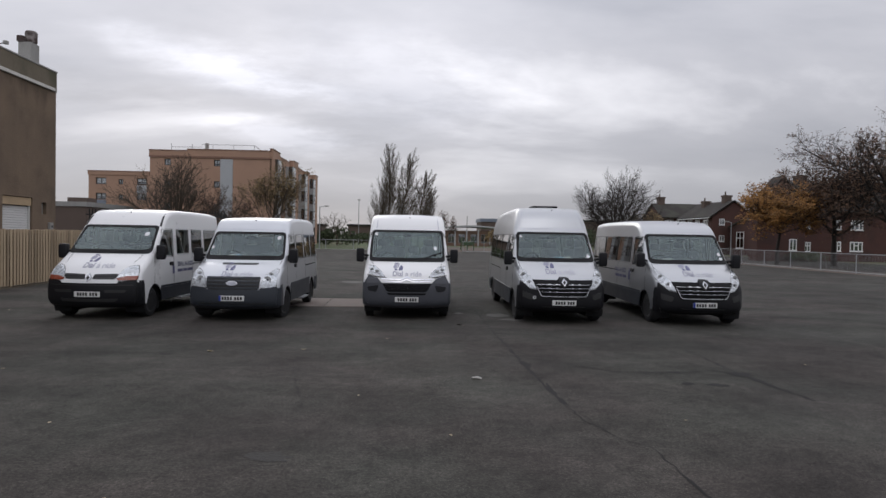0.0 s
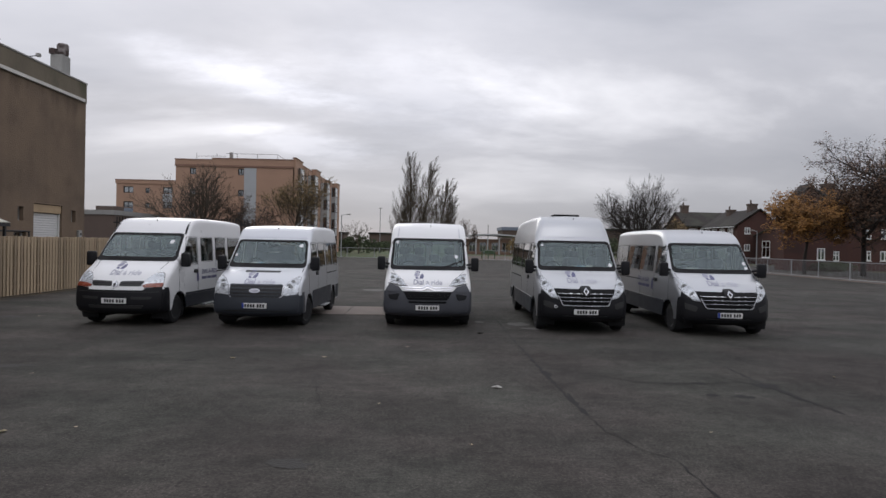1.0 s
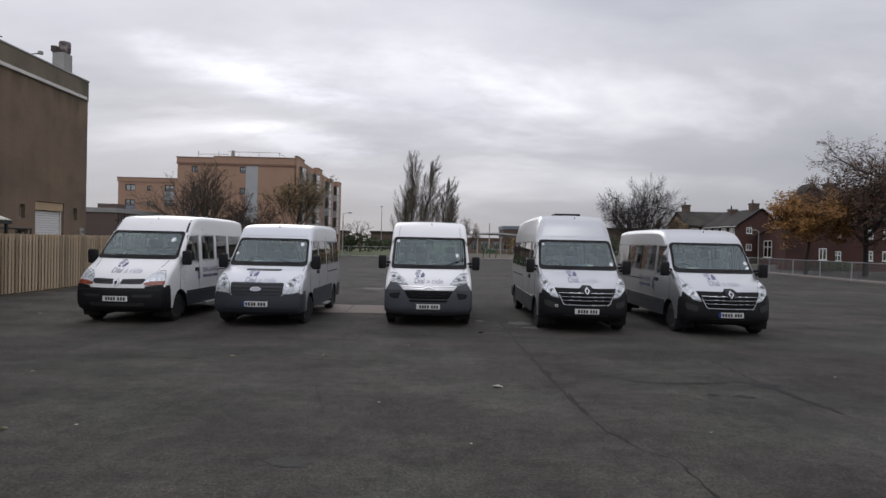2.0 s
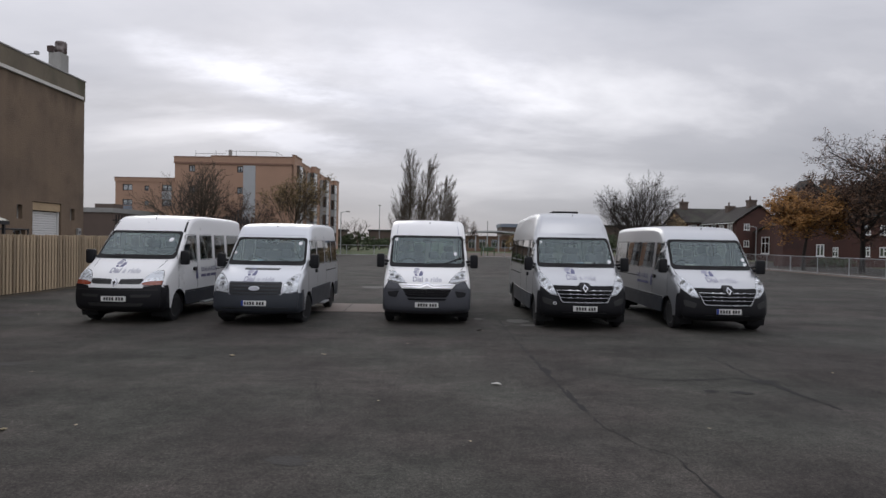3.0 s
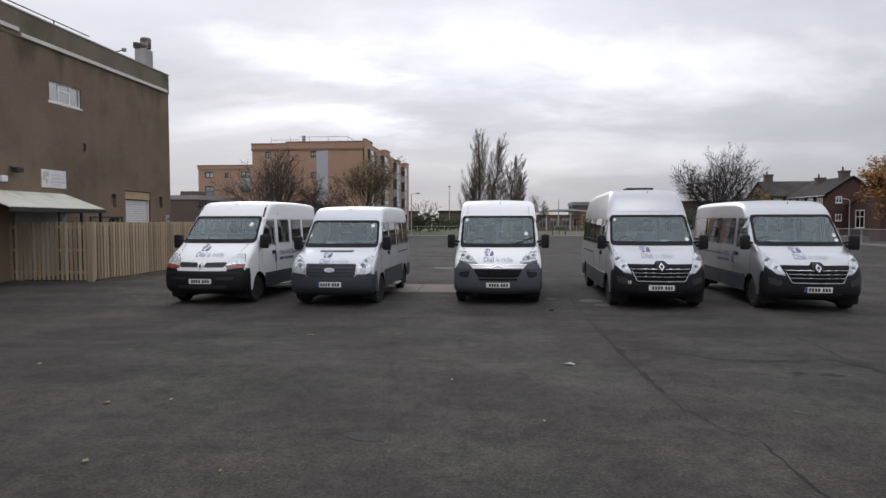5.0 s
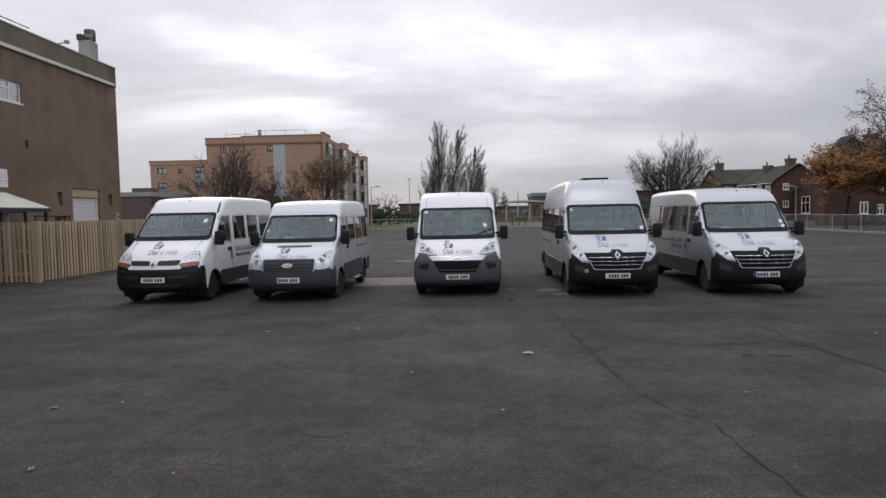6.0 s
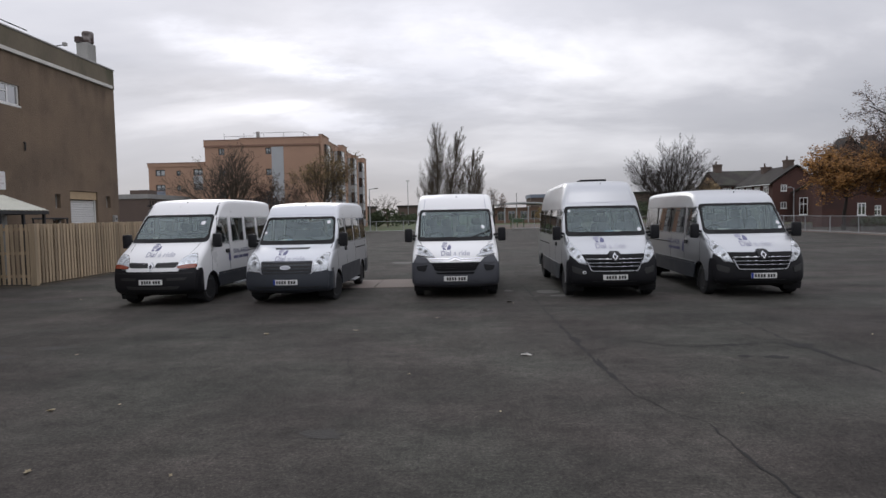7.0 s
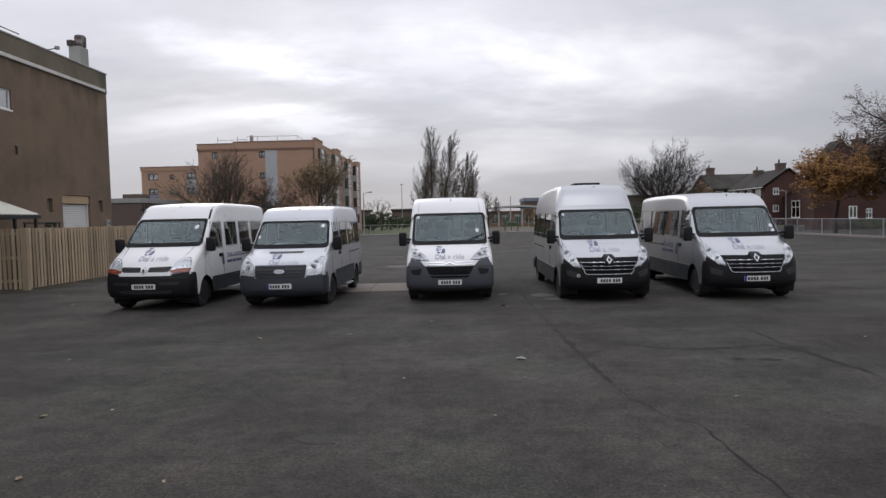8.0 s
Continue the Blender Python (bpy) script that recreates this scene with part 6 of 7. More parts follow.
    for m_, sp in shapes:
        part("emblem_shape", sh.lay(bmesh.new(), [(eu + a, ez + b) for a, b in sp], off=0.006, sink=-0.002), m_, van)
    for poly, m_ in s.get("seams", ()):
        for q in (poly, mirrored(poly)):
            part("roof_seam", sh.lay(bmesh.new(), q, off=0.004, step=0.06), m_, van)
    lay_letters(sh, van, "decal_slate", "Dial", s["words"][0], s["words"][1], 0.105, 0.23)
    lay_letters(sh, van, "decal_grey", "a ride", s["words"][0] + 0.29, s["words"][1], 0.105, 0.38)
    # mirrors
    for sx in (-1, 1):
        mir = new("mirror")
        mir.parent = van
        mx, my, mz = sx * (w + 0.115), s["mirror"][0], s["mirror"][1]
        part("housing", superbox(bmesh.new(), (mx, my, mz), (0.19, 0.16, 0.335), 7), "black_plastic", mir, smooth=60)
        part("mirror_glass", boxed(mx - 0.08, mx + 0.08, my + 0.062, my + 0.074, mz - 0.125, mz + 0.125, bevel=0.004), "chrome", mir)
        bm = tube(bmesh.new(), (sx * w * 0.93, my + 0.1, mz - 0.10), (mx, my, mz - 0.06), 0.035, sides=8)
        tube(bm, (sx * w * 0.93, my + 0.1, mz - 0.02), (mx, my, mz + 0.02), 0.03, sides=8)
        part("arm", bm, "black_plastic", mir)
    # cabin
    yb = s["screen_y"]
    part("dashboard", superbox(bmesh.new(), (0, yb + 0.42, zb - 0.16), (w * 1.75, 0.65, 0.28), 5, cols=24), "cabin", van, smooth=60)
    bm = bmesh.new()
    c = Vector((-0.48, yb + 0.85, zb - 0.02))
    tilt = Matrix.Rotation(radians(-55), 3, "X")
    for k in range(20):
        p, q = [c + tilt @ Vector((0.2 * math.cos(2 * math.pi * j / 20), 0.2 * math.sin(2 * math.pi * j / 20), 0)) for j in (k, k + 1)]
        tube(bm, p, q, 0.016, sides=6)
    part("steering_wheel", bm, "rubber", van)
    fy = yb + 0.95
    seat(van, -0.50, fy, 0.52)
    seat(van, 0.38, fy, 0.90)
    y = fy + 1.2
    while y < L - 1.0:
        seat(van, -0.48, y, 0.86, 0.78)
        if y > fy + 1.5:
            seat(van, 0.62, y, 0.44, 0.78)
        y += 0.85
    part("ceiling_lining", sh_roof(s), "sticker", van)
    ab_ = sh.cast("front", 0.05, s["top"] - 0.13)
    bm = tube(bmesh.new(), ab_ + Vector((0, 0.03, -0.02)), ab_ + Vector((0, 0.02, 0.05)), 0.014, 0.008, sides=6)
    part("aerial", bm, "rubber", van)
    for sx in (-1, 1):
        x0_, x1_ = sorted((sx * 0.08, sx * 0.80 * w))
        part("rear_window", boxed(x0_, x1_, L - 0.10, L - 0.095, 1.27, 1.98), "tinted", van)
    return van, sh


def sh_roof(s):
    bm = bmesh.new()
    box(bm, -s["half"] * 0.8, s["half"] * 0.8, s["screen_y"] + 1.1, s["length"] - 0.3, s["top"] - 0.22, s["top"] - 0.2)
    return bm


def lay_part(sh, van, name, poly, mat, off=0.006, label="", both=False, step=0.09):
    o = part(name, sh.lay(bmesh.new(), poly, off=off, step=step), mat, van, label, smooth=45)
    if both:
        part(name, sh.lay(bmesh.new(), mirrored(poly), off=off, step=step), mat, van, label, smooth=45)
    return o


# the white van with the twin-chevron grille
def face_chevron(sh, van):
    lamp = [(0.915, 1.235), (0.76, 1.215), (0.60, 1.10), (0.50, 0.985), (0.66, 1.0), (0.88, 1.045)]
    for p in (lamp, mirrored(lamp)):
        sg = 1 if p is lamp else -1
        front_lamp(sh, van, rounded(p, 0.03, 2), inner=[(sg * 0.70, 1.085, 0.055), (sg * 0.83, 1.13, 0.05)])
        wedge = [(sg * 0.60, 1.045), (sg * 0.72, 1.055), (sg * 0.87, 1.085), (sg * 0.865, 1.097), (sg * 0.72, 1.067), (sg * 0.61, 1.06)]
        part("lamp_divider", sh.lay(bmesh.new(), wedge, off=0.014), "grey_plastic", van)
    for p in ([(0.47, 0.975), (0.66, 0.985), (0.93, 1.035), (0.93, 1.02), (0.66, 0.968), (0.47, 0.955)],):
        lay_part(sh, van, "lamp_trim", p, "black_plastic", 0.024, both=True)
    lay_part(sh, van, "bumper_blade", rounded([(0.60, 0.87), (0.70, 0.945), (0.90, 0.985), (0.965, 0.86), (0.90, 0.83), (0.72, 0.83)], 0.03), "grey_plastic", 0.040, both=True)
    lay_part(sh, van, "nose_panel", rounded([(-0.66, 0.965), (-0.14, 0.955), (0, 1.02), (0.14, 0.955), (0.66, 0.965), (0.58, 0.85), (-0.58, 0.85)], 0.02, 2), "white_paint", 0.030)
    for z, k in ((0.935, 0.60), (0.885, 0.55)):
        lay_part(sh, van, "chrome_strip", [(-k, z), (-0.14, z - 0.012), (0, z + 0.045), (0.14, z - 0.012), (k, z), (k, z + 0.018), (0.14, z + 0.012), (0, z + 0.075), (-0.14, z + 0.012), (-k, z + 0.018)], "chrome", 0.045)
    lay_part(sh, van, "grille", rounded([(-0.57, 0.845), (0.57, 0.845), (0.45, 0.655), (-0.45, 0.655)], 0.04), "gloss_black", 0.034)
    for z in (0.70, 0.75, 0.80):
        lay_part(sh, van, "grille_slat", [(-0.5, z), (0.5, z), (0.5, z + 0.016), (-0.5, z + 0.016)], "gloss_black", 0.044, step=0.2)
    lay_part(sh, van, "intake", rounded([(-0.45, 0.625), (0.45, 0.625), (0.42, 0.585), (-0.42, 0.585)], 0.015), "gloss_black", 0.032)
    lay_part(sh, van, "lower_intake", rounded([(-0.50, 0.385), (0.50, 0.385), (0.60, 0.335), (-0.60, 0.335)], 0.02), "gloss_black", 0.032)
    lay_part(sh, van, "fog_recess", rounded([(0.64, 0.80), (0.92, 0.76), (0.88, 0.66), (0.70, 0.64)], 0.04), "black_plastic", 0.032, both=True)


# the older white van with amber lamps
def face_amber(sh, van):
    lamp = [(0.565, 0.92), (0.63, 1.075), (0.73, 1.165), (0.88, 1.185), (0.935, 1.08), (0.955, 0.93), (0.95, 0.875), (0.60, 0.865)]
    ind = [(0.56, 0.915), (0.72, 0.955), (0.955, 0.965), (0.95, 0.875), (0.60, 0.862)]
    for p, a in ((lamp, ind), (mirrored(lamp), mirrored(ind))):
        front_lamp(sh, van, rounded(p, 0.04, 3), amber=rounded(a, 0.02, 2))
    slot = [(0.075, 0.885), (0.10, 0.995), (0.55, 1.005), (0.585, 0.985), (0.53, 0.885)]
    lay_part(sh, van, "grille_slot", rounded(slot, 0.03), "plate_black", 0.008, both=True)
    lay_part(sh, van, "grille_bar", [(0.10, 0.945), (0.56, 0.953), (0.56, 0.965), (0.10, 0.957)], "black_plastic", 0.016, both=True)
    lay_part(sh, van, "brow", [(-0.62, 0.868), (0.62, 0.868), (0.60, 0.805), (-0.60, 0.805)], "white_paint", 0.034)
    lay_part(sh, van, "badge", [(0, 1.01), (0.068, 0.925), (0, 0.83), (-0.068, 0.925)], "dull_chrome", 0.05, "plain chrome diamond badge")
    lay_part(sh, van, "badge_hole", [(0, 0.972), (0.036, 0.925), (0, 0.868), (-0.036, 0.925)], "plate_black", 0.054)
    lay_part(sh, van, "intake", rounded([(-0.62, 0.47), (0.62, 0.47), (0.56, 0.40), (-0.56, 0.40)], 0.02), "plate_black", 0.030)
    lay_part(sh, van, "bumper_crease", [(-0.90, 0.755), (0.90, 0.755), (0.90, 0.770), (-0.90, 0.770)], "plate_black", 0.023)
    for sg in (-1, 1):
        lay_part(sh, van, "intake_slot", rounded([(sg * 0.36, 0.66), (sg * 0.78, 0.66), (sg * 0.74, 0.60), (sg * 0.36, 0.60)], 0.02), "plate_black", 0.024)


# the pale van with a wide slatted grille
def face_oval(sh, van):
    lamp = [(0.60, 0.735), (0.625, 0.94), (0.72, 1.06), (0.86, 1.14), (0.92, 1.12), (0.915, 0.77), (0.80, 0.73)]
    for p in (lamp, mirrored(lamp)):
        sg = 1 if p is lamp else -1
        front_lamp(sh, van, rounded(p, 0.03, 3), inner=[(sg * 0.73, 0.92, 0.075), (sg * 0.78, 1.03, 0.05)])
    lay_part(sh, van, "grille", rounded([(-0.59, 0.985), (0.59, 0.985), (0.56, 0.70), (-0.56, 0.70)], 0.05), "plate_black", 0.012)
    for z in (0.725, 0.80, 0.875, 0.95):
        lay_part(sh, van, "grille_slat", [(-0.575, z), (0.575, z), (0.575, z + 0.030), (-0.575, z + 0.030)], "steel_blue_plastic", 0.030, step=0.2)
    oval = [(0.12 * math.cos(k * math.pi / 10), 0.845 + 0.048 * math.sin(k * math.pi / 10)) for k in range(20)]
    lay_part(sh, van, "badge", oval, "chrome", 0.045, "plain chrome oval badge")
    lay_part(sh, van, "badge_face", [(x * 0.86, 0.845 + (z - 0.845) * 0.78) for x, z in oval], "decal_grey", 0.050)
    lay_part(sh, van, "bonnet_slot", rounded([(-0.40, 1.265), (0.42, 1.265), (0.40, 1.225), (-0.38, 1.225)], 0.015), "plate_black", 0.006)
    lay_part(sh, van, "intake", rounded([(-0.75, 0.41), (0.75, 0.41), (0.70, 0.345), (-0.70, 0.345)], 0.02), "plate_black", 0.028)


# the silver vans with chrome-lined grilles
def face_diamond(sh, van):
    lamp = [(0.985, 1.275), (0.88, 1.255), (0.74, 1.08), (0.60, 0.79), (0.76, 0.82), (0.96, 1.02)]
    for p in (lamp, mirrored(lamp)):
        sg = 1 if p is lamp else -1
        front_lamp(sh, van, rounded(p, 0.04, 3), inner=[(sg * 0.76, 0.93, 0.055), (sg * 0.87, 1.09, 0.06)])
    lay_part(sh, van, "grille", rounded([(-0.70, 1.0), (-0.14, 1.0), (-0.09, 1.07), (0.09, 1.07), (0.14, 1.0), (0.70, 1.0), (0.53, 0.62), (-0.53, 0.62)], 0.03), "gloss_black", 0.024)
    for z, k in ((0.86, 0.62), (0.775, 0.585), (0.695, 0.55)):
        lay_part(sh, van, "grille_slat", [(-k, z), (k, z), (k, z + 0.034), (-k, z + 0.034)], "gloss_black", 0.046, step=0.2)
        lay_part(sh, van, "chrome_strip", [(-k, z + 0.034), (k, z + 0.034), (k, z + 0.042), (-k, z + 0.042)], "dull_chrome", 0.050, step=0.2)
        for u in (-0.36, -0.20, 0.16, 0.32):
            lay_part(sh, van, "grille_stud", [(u, z + 0.034), (u + 0.05, z + 0.034), (u + 0.05, z + 0.054), (u, z + 0.054)], "dull_chrome", 0.054, step=0.2)
    rim = [(-0.62, 0.86), (-0.53, 0.65), (-0.49, 0.625), (0.49, 0.625), (0.53, 0.65), (0.62, 0.86), (0.605, 0.86), (0.515, 0.663), (0.485, 0.643), (-0.485, 0.643), (-0.515, 0.663), (-0.605, 0.86)]
    lay_part(sh, van, "grille_rim", rim, "dull_chrome", 0.052)
    lay_part(sh, van, "badge_shield", rounded([(-0.11, 1.06), (0.11, 1.06), (0.12, 0.93), (0.0, 0.83), (-0.12, 0.93)], 0.03), "black_plastic", 0.056)
    lay_part(sh, van, "badge", [(0, 1.040), (0.064, 0.955), (0, 0.865), (-0.064, 0.955)], "dull_chrome", 0.066, "plain chrome diamond badge")
    lay_part(sh, van, "badge_hole", [(0, 0.995), (0.034, 0.955), (0, 0.895), (-0.034, 0.955)], "plate_black", 0.070)
    lay_part(sh, van, "intake", rounded([(-0.50, 0.40), (0.50, 0.40), (0.44, 0.325), (-0.44, 0.325)], 0.02), "plate_black", 0.030)
    lay_part(sh, van, "fog_recess", rounded([(0.66, 0.66), (0.92, 0.74), (0.90, 0.60), (0.70, 0.54)], 0.04), "plate_black", 0.030, both=True)


def side_glass(y0, top, bottom, rows):
    door = [(y0 + 0.20, bottom + 0.02), (y0 + 0.98, bottom - 0.05), (y0 + 0.98, top), (y0 + 0.52, top)]
    return [door] + [[(a, bottom), (b, bottom), (b, top), (a, top)] for a, b in rows]


CHEVRON = dict(
    profile=[(0.16, 0.26), (0.03, 0.34), (0.0, 0.50), (0.01, 0.72), (0.06, 0.90), (0.16, 1.03), (0.40, 1.18), (0.80, 1.32), (1.12, 1.70), (1.46, 2.06), (1.66, 2.26), (1.90, 2.42), (2.3, 2.50), (3.2, 2.52), (5.75, 2.50), (5.92, 2.38), (5.98, 1.2), (5.98, 0.5), (5.95, 0.34)],
    seams=[([(0.775, 2.10), (0.79, 2.10), (0.765, 2.44), (0.75, 2.44)], "decal_grey")], half=1.025, round=0.10, bow=0.20, crown=0.03, pinch=0.015, tumble=[(0, 1), (1.05, 1), (2.06, 0.935), (2.55, 0.90)], skirt=0.33, wheels=(0.95, 4.985), arch=0.40, wheel_r=0.345,
    length=5.99, top=2.52, screen=[(-0.885, 1.36), (0.885, 1.36), (0.855, 2.05), (-0.855, 2.05)], screen_y=0.85,
    side_windows=side_glass(1.02, 1.98, 1.36, [(2.2, 3.3), (3.42, 4.5), (4.62, 5.6)]), door_lines=(1.0, 2.08), paint="white_paint",
    bumper=[(-0.96, 0.42), (-0.86, 0.32), (0.86, 0.32), (0.96, 0.42), (0.985, 0.86), (0.90, 1.01), (0.68, 0.955), (0.58, 0.85), (0.45, 0.66), (-0.45, 0.66), (-0.58, 0.85), (-0.68, 0.955), (-0.90, 1.01), (-0.985, 0.86)],
    bumper_side=0.22, bumper_top=0.84, bumper_mat="grey_plastic", bumper_label="dark grey plastic front bumper", sill_mat="grey_plastic", sill_top=0.52, plate=(0.0, 0.42), face=face_chevron,
    bonnet_line=((0.80, 1.245), (0.875, 1.315)), words=(-0.33, 1.005), mirror=(0.98, 1.46), wipers=[((-0.66, 1.375), (0.26, 1.385)), ((0.32, 1.365), (0.86, 1.56))], stickers=[(0.69, 1.64, 0.045, "sticker"), (-0.78, 1.98, 0.04, "sticker")], aerial=1.9, rim="wheel_steel")
AMBER = dict(
    profile=[(0.16, 0.26), (0.03, 0.34), (0.0, 0.50), (0.0, 0.70), (0.03, 0.86), (0.10, 1.00), (0.32, 1.20), (0.80, 1.44), (1.12, 1.78), (1.42, 2.06), (1.62, 2.26), (1.86, 2.42), (2.25, 2.49), (3.2, 2.50), (5.15, 2.48), (5.32, 2.36), (5.38, 1.2), (5.38, 0.5), (5.35, 0.34)],
    seams=[([(0.865, 2.06), (0.905, 2.06), (0.855, 2.42), (0.815, 2.42)], "rubber")], half=1.005, round=0.09, bow=0.20, crown=0.03, pinch=0.0, tumble=[(0, 1), (1.1, 1), (2.06, 0.94), (2.55, 0.915)], skirt=0.33, wheels=(0.86, 4.42), arch=0.40, wheel_r=0.335,
    length=5.39, top=2.50, screen=[(-0.90, 1.47), (0.90, 1.47), (0.83, 2.05), (-0.83, 2.05)], screen_y=0.85,
    side_windows=side_glass(1.0, 1.98, 1.40, [(2.27, 2.97), (3.22, 3.87), (4.12, 5.0)]), door_lines=(0.98, 2.04), paint="white_paint",
    bumper=[(-0.93, 0.42), (-0.84, 0.32), (0.84, 0.32), (0.93, 0.42), (0.955, 0.78), (0.95, 0.88), (0.62, 0.84), (0.60, 0.80), (-0.60, 0.80), (-0.62, 0.84), (-0.95, 0.88), (-0.955, 0.78)],
    bumper_side=0.22, bumper_top=0.86, bumper_mat="black_plastic", bumper_label="black plastic front bumper", sill_mat="steel_blue_plastic", sill_top=0.62, plate=(0.0, 0.51), face=face_amber,
    bonnet_line=((0.74, 1.20), (0.80, 1.42)), step=(2.25, 3.05), words=(-0.24, 1.125), mirror=(1.05, 1.46), wipers=[((-0.62, 1.485), (0.10, 1.50)), ((0.05, 1.475), (0.78, 1.50))], stickers=[(0.68, 1.88, 0.05, "sticker")], aerial=1.75, side_text=(2.1, 0.92))
OVAL = dict(
    profile=[(0.16, 0.26), (0.03, 0.34), (0.0, 0.50), (0.02, 0.74), (0.06, 0.92), (0.16, 1.04), (0.45, 1.20), (0.88, 1.34), (1.18, 1.66), (1.46, 1.95), (1.58, 2.10), (1.72, 2.24), (2.0, 2.32), (2.9, 2.36), (4.95, 2.36), (5.12, 2.22), (5.2, 1.2), (5.2, 0.5), (5.17, 0.34)],
    seams=[([(0.0, 2.025), (0.80, 2.02), (0.80, 2.03), (0.0, 2.035)], "decal_grey")], half=0.99, round=0.08, bow=0.18, crown=0.03, pinch=0.015, tumble=[(0, 1), (1.05, 1), (1.95, 0.915), (2.4, 0.86)], skirt=0.33, wheels=(0.93, 4.25), arch=0.40, wheel_r=0.335,
    length=5.23, top=2.36, screen=[(-0.87, 1.37), (0.87, 1.37), (0.80, 1.94), (-0.80, 1.94)], screen_y=0.92,
    side_windows=side_glass(1.05, 1.90, 1.33, [(2.27, 3.05), (3.27, 4.05), (4.27, 4.95)]), door_lines=(1.02, 2.08), paint="pale_silver_paint",
    bumper=[(-0.92, 0.42), (-0.82, 0.32), (0.82, 0.32), (0.92, 0.42), (0.945, 0.72), (0.92, 0.77), (0.60, 0.74), (0.57, 0.70), (-0.57, 0.70), (-0.60, 0.74), (-0.92, 0.77), (-0.945, 0.72)],
    bumper_side=0.22, bumper_top=0.74, bumper_mat="steel_blue_plastic", bumper_label="blue-grey plastic front bumper", sill_mat="steel_blue_plastic", sill_top=0.72, plate=(0.0, 0.46), face=face_oval, plate_band=True,
    bonnet_line=((0.86, 1.15), (0.88, 1.32)), step=(2.5, 3.2), papers=[(-0.42, -0.24, "plate_white"), (-0.22, -0.10, "paper_blue")], words=(-0.27, 0.985), mirror=(1.12, 1.42), wipers=[((-0.60, 1.385), (0.15, 1.40)), ((0.25, 1.39), (0.74, 1.41))], stickers=[(0.70, 1.84, 0.045, "sticker"), (-0.80, 1.60, 0.035, "sticker")], aerial=1.75, steer=-12)
DIAMOND = dict(
    profile=[(0.16, 0.26), (0.03, 0.34), (0.0, 0.50), (0.02, 0.74), (0.05, 0.90), (0.14, 1.02), (0.42, 1.22), (0.86, 1.40), (1.16, 1.74), (1.46, 2.07), (1.60, 2.22), (1.82, 2.36), (2.2, 2.44), (3.2, 2.47), (5.95, 2.46), (6.13, 2.34), (6.19, 1.2), (6.19, 0.5), (6.16, 0.34)],
    half=1.035, round=0.11, bow=0.26, crown=0.03, pinch=0.055, tumble=[(0, 1), (1.1, 1), (2.07, 0.91), (2.55, 0.87)], skirt=0.33, wheels=(0.88, 5.21), arch=0.41, wheel_r=0.345,
    length=6.2, top=2.47, screen=[(-0.90, 1.43), (0.90, 1.43), (0.84, 2.06), (-0.84, 2.06)], screen_y=0.9,
    side_windows=side_glass(1.05, 2.0, 1.38, [(2.3, 3.45), (3.57, 4.7), (4.82, 5.9)]), door_lines=(1.02, 2.16), paint="silver_paint",
    bumper=[(-0.96, 0.42), (-0.86, 0.32), (0.86, 0.32), (0.96, 0.42), (0.985, 0.80), (0.95, 0.98), (0.76, 0.80), (0.60, 0.77), (0.53, 0.62), (-0.53, 0.62), (-0.60, 0.77), (-0.76, 0.80), (-0.95, 0.98), (-0.985, 0.80)],
    bumper_side=0.24, bumper_top=0.86, bumper_mat="black_plastic", bumper_label="black plastic front bumper", sill_mat="steel_blue_plastic", sill_top=0.66, plate=(0.0, 0.435), face=face_diamond, plate_band=True,
    bonnet_line=((0.90, 1.27), (0.91, 1.385)), dark_glass=True, papers=[(-0.62, -0.40, "plate_white")], words=(-0.36, 1.125), mirror=(1.02, 1.46), wipers=[((-0.70, 1.445), (0.05, 1.46)), ((0.12, 1.445), (0.80, 1.47))], stickers=[(0.80, 1.62, 0.045, "sticker"), (0.82, 1.50, 0.05, "sticker")], aerial=1.75, side_text=(2.35, 0.92))
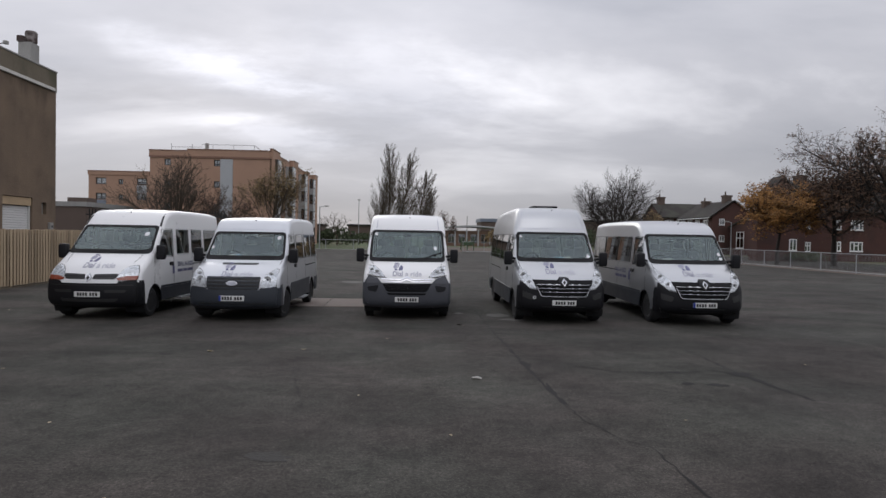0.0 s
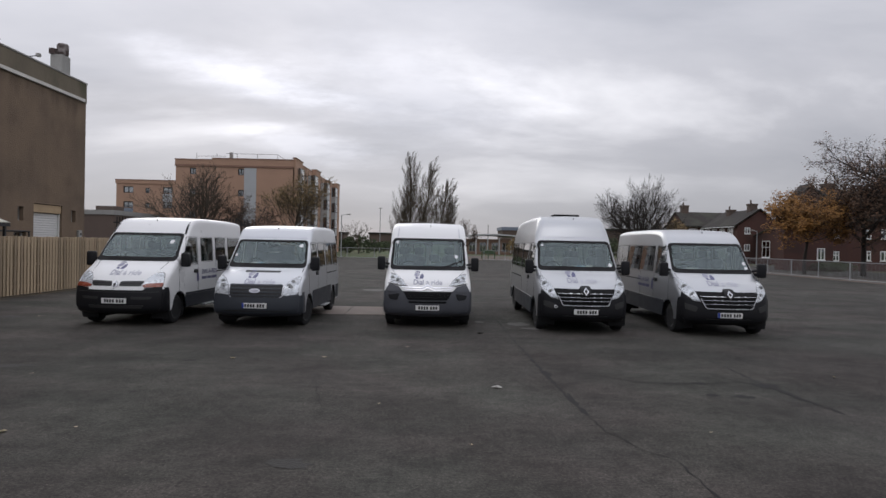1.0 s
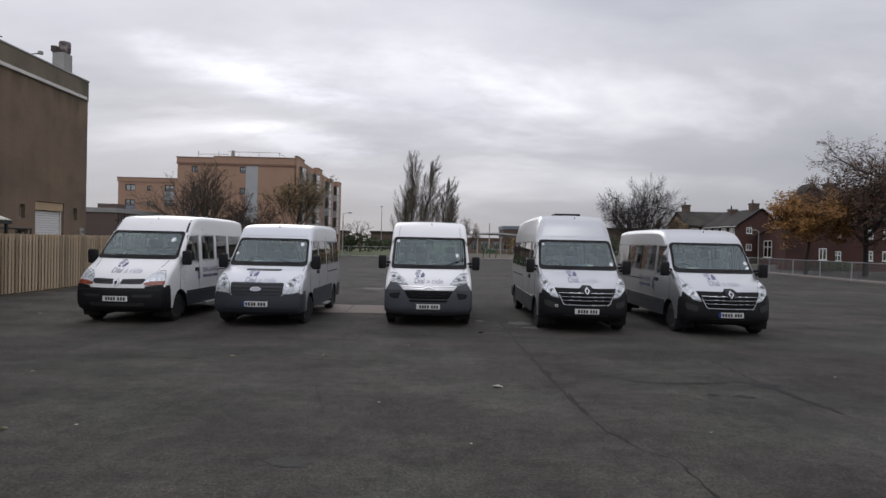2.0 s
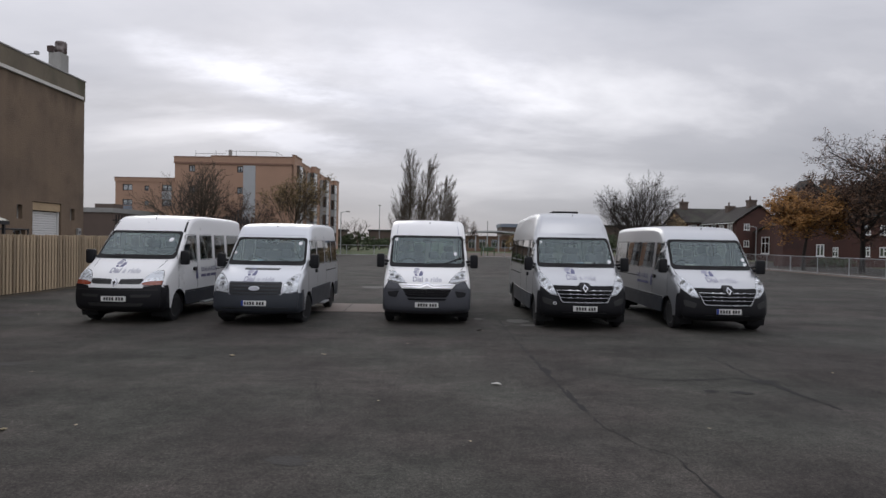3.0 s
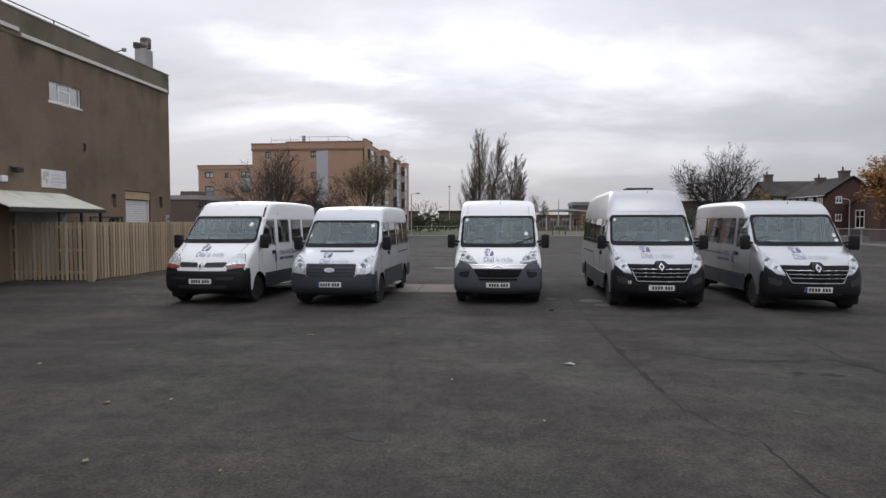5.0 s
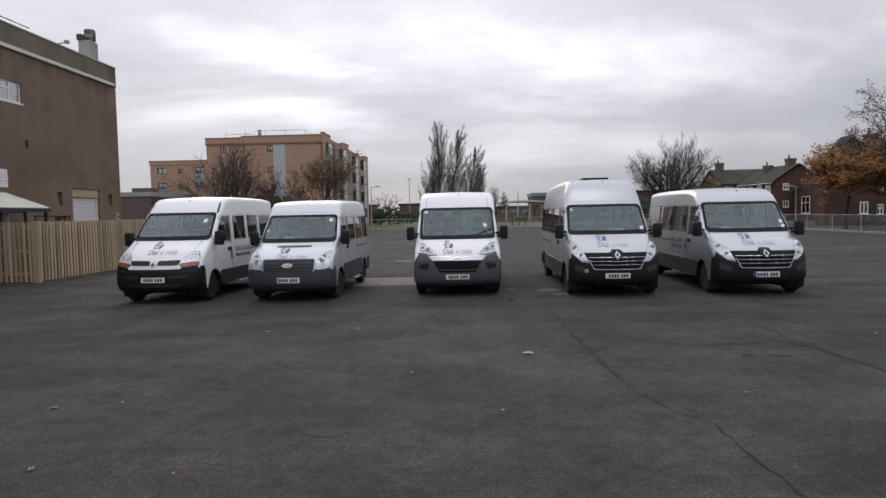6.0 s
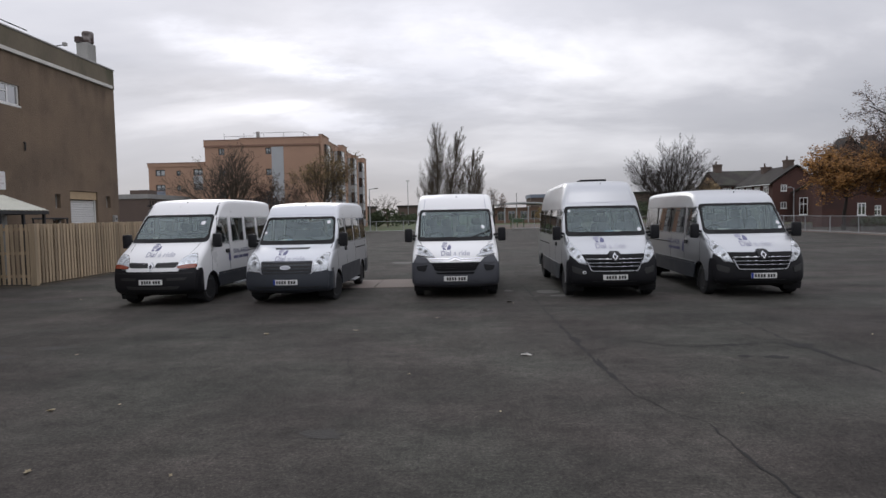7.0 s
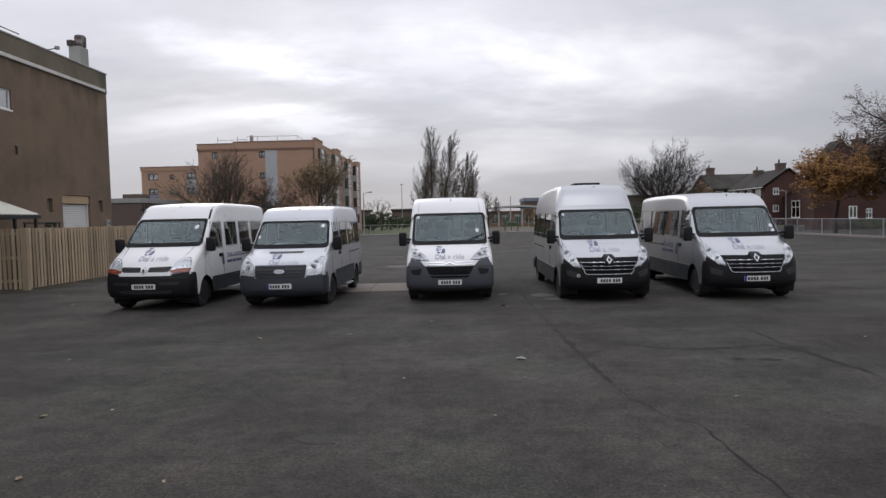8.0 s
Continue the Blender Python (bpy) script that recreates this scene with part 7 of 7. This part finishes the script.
TALL = dict(DIAMOND, profile=DIAMOND["profile"][:10] + [(1.56, 2.22), (1.66, 2.46), (1.84, 2.66), (2.1, 2.73), (3.0, 2.75), (5.9, 2.70), (6.13, 2.50), (6.19, 1.2), (6.19, 0.5), (6.16, 0.34)],
            tumble=[(0, 1), (1.1, 1), (2.07, 0.91), (2.25, 0.88), (2.78, 0.74)], top=2.75, plate_band=False, seams=[([(0.0, 2.175), (0.84, 2.17), (0.84, 2.18), (0.0, 2.187)], "decal_grey"), ([(0.80, 2.20), (0.812, 2.20), (0.70, 2.62), (0.69, 2.62)], "decal_grey")], side_text=None, paint="silver_paint",
            stickers=[(0.80, 1.52, 0.045, "sticker"), (-0.78, 1.98, 0.03, "sticker")], papers=[(-0.02, 0.18, "paper_blue"), (0.20, 0.36, "plate_white")])

minibus("older white minibus with amber front lamps and a black bumper", AMBER, pose(-6.90, 13.88, 0, 0, 0, -2.6))
minibus("pale silver minibus with a wide slatted grille, wheels turned", OVAL, pose(-3.84, 13.84, 0, 0, 0, -1.2))
minibus("white minibus with a dark grey bumper and chevron strips", CHEVRON, pose(-0.045, 14.40, 0, 0, 0, 0))
tall, tall_shell = minibus("silver high-roof minibus with a chrome-lined grille", TALL, pose(3.50, 13.92, 0, 0, 0, -1.2))
minibus("silver minibus with a chrome-lined grille, parked askew", DIAMOND, pose(6.66, 13.74, 0, 0, 0, -2.5))

# fittings on the high roof
hatch = part("roof_hatch", boxed(-0.32, 0.34, 2.5, 3.1, 2.735, 2.79, bevel=0.015), "rubber", tall)
for x in (-0.55, 0.55):
    part("roof_rail", tube(bmesh.new(), (x, 3.4, 2.74), (x, 5.6, 2.73), 0.018, sides=6), "galvanised", tall)
    for y in (3.45, 4.5, 5.55):
        part("rail_foot", boxed(x - 0.025, x + 0.025, y - 0.03, y + 0.03, 2.60, 2.735), "galvanised", tall)
ring_ = [(-0.66 + 0.036 * math.cos(k * math.pi / 6), 0.60 + 0.036 * math.sin(k * math.pi / 6)) for k in range(12)]
lay_part(tall_shell, tall, "towing_eye_rim", ring_, "sticker", 0.034)
lay_part(tall_shell, tall, "towing_eye_hole", [(-0.66 + (x + 0.66) * 0.6, 0.60 + (z - 0.60) * 0.6) for x, z in ring_], "plate_black", 0.040)
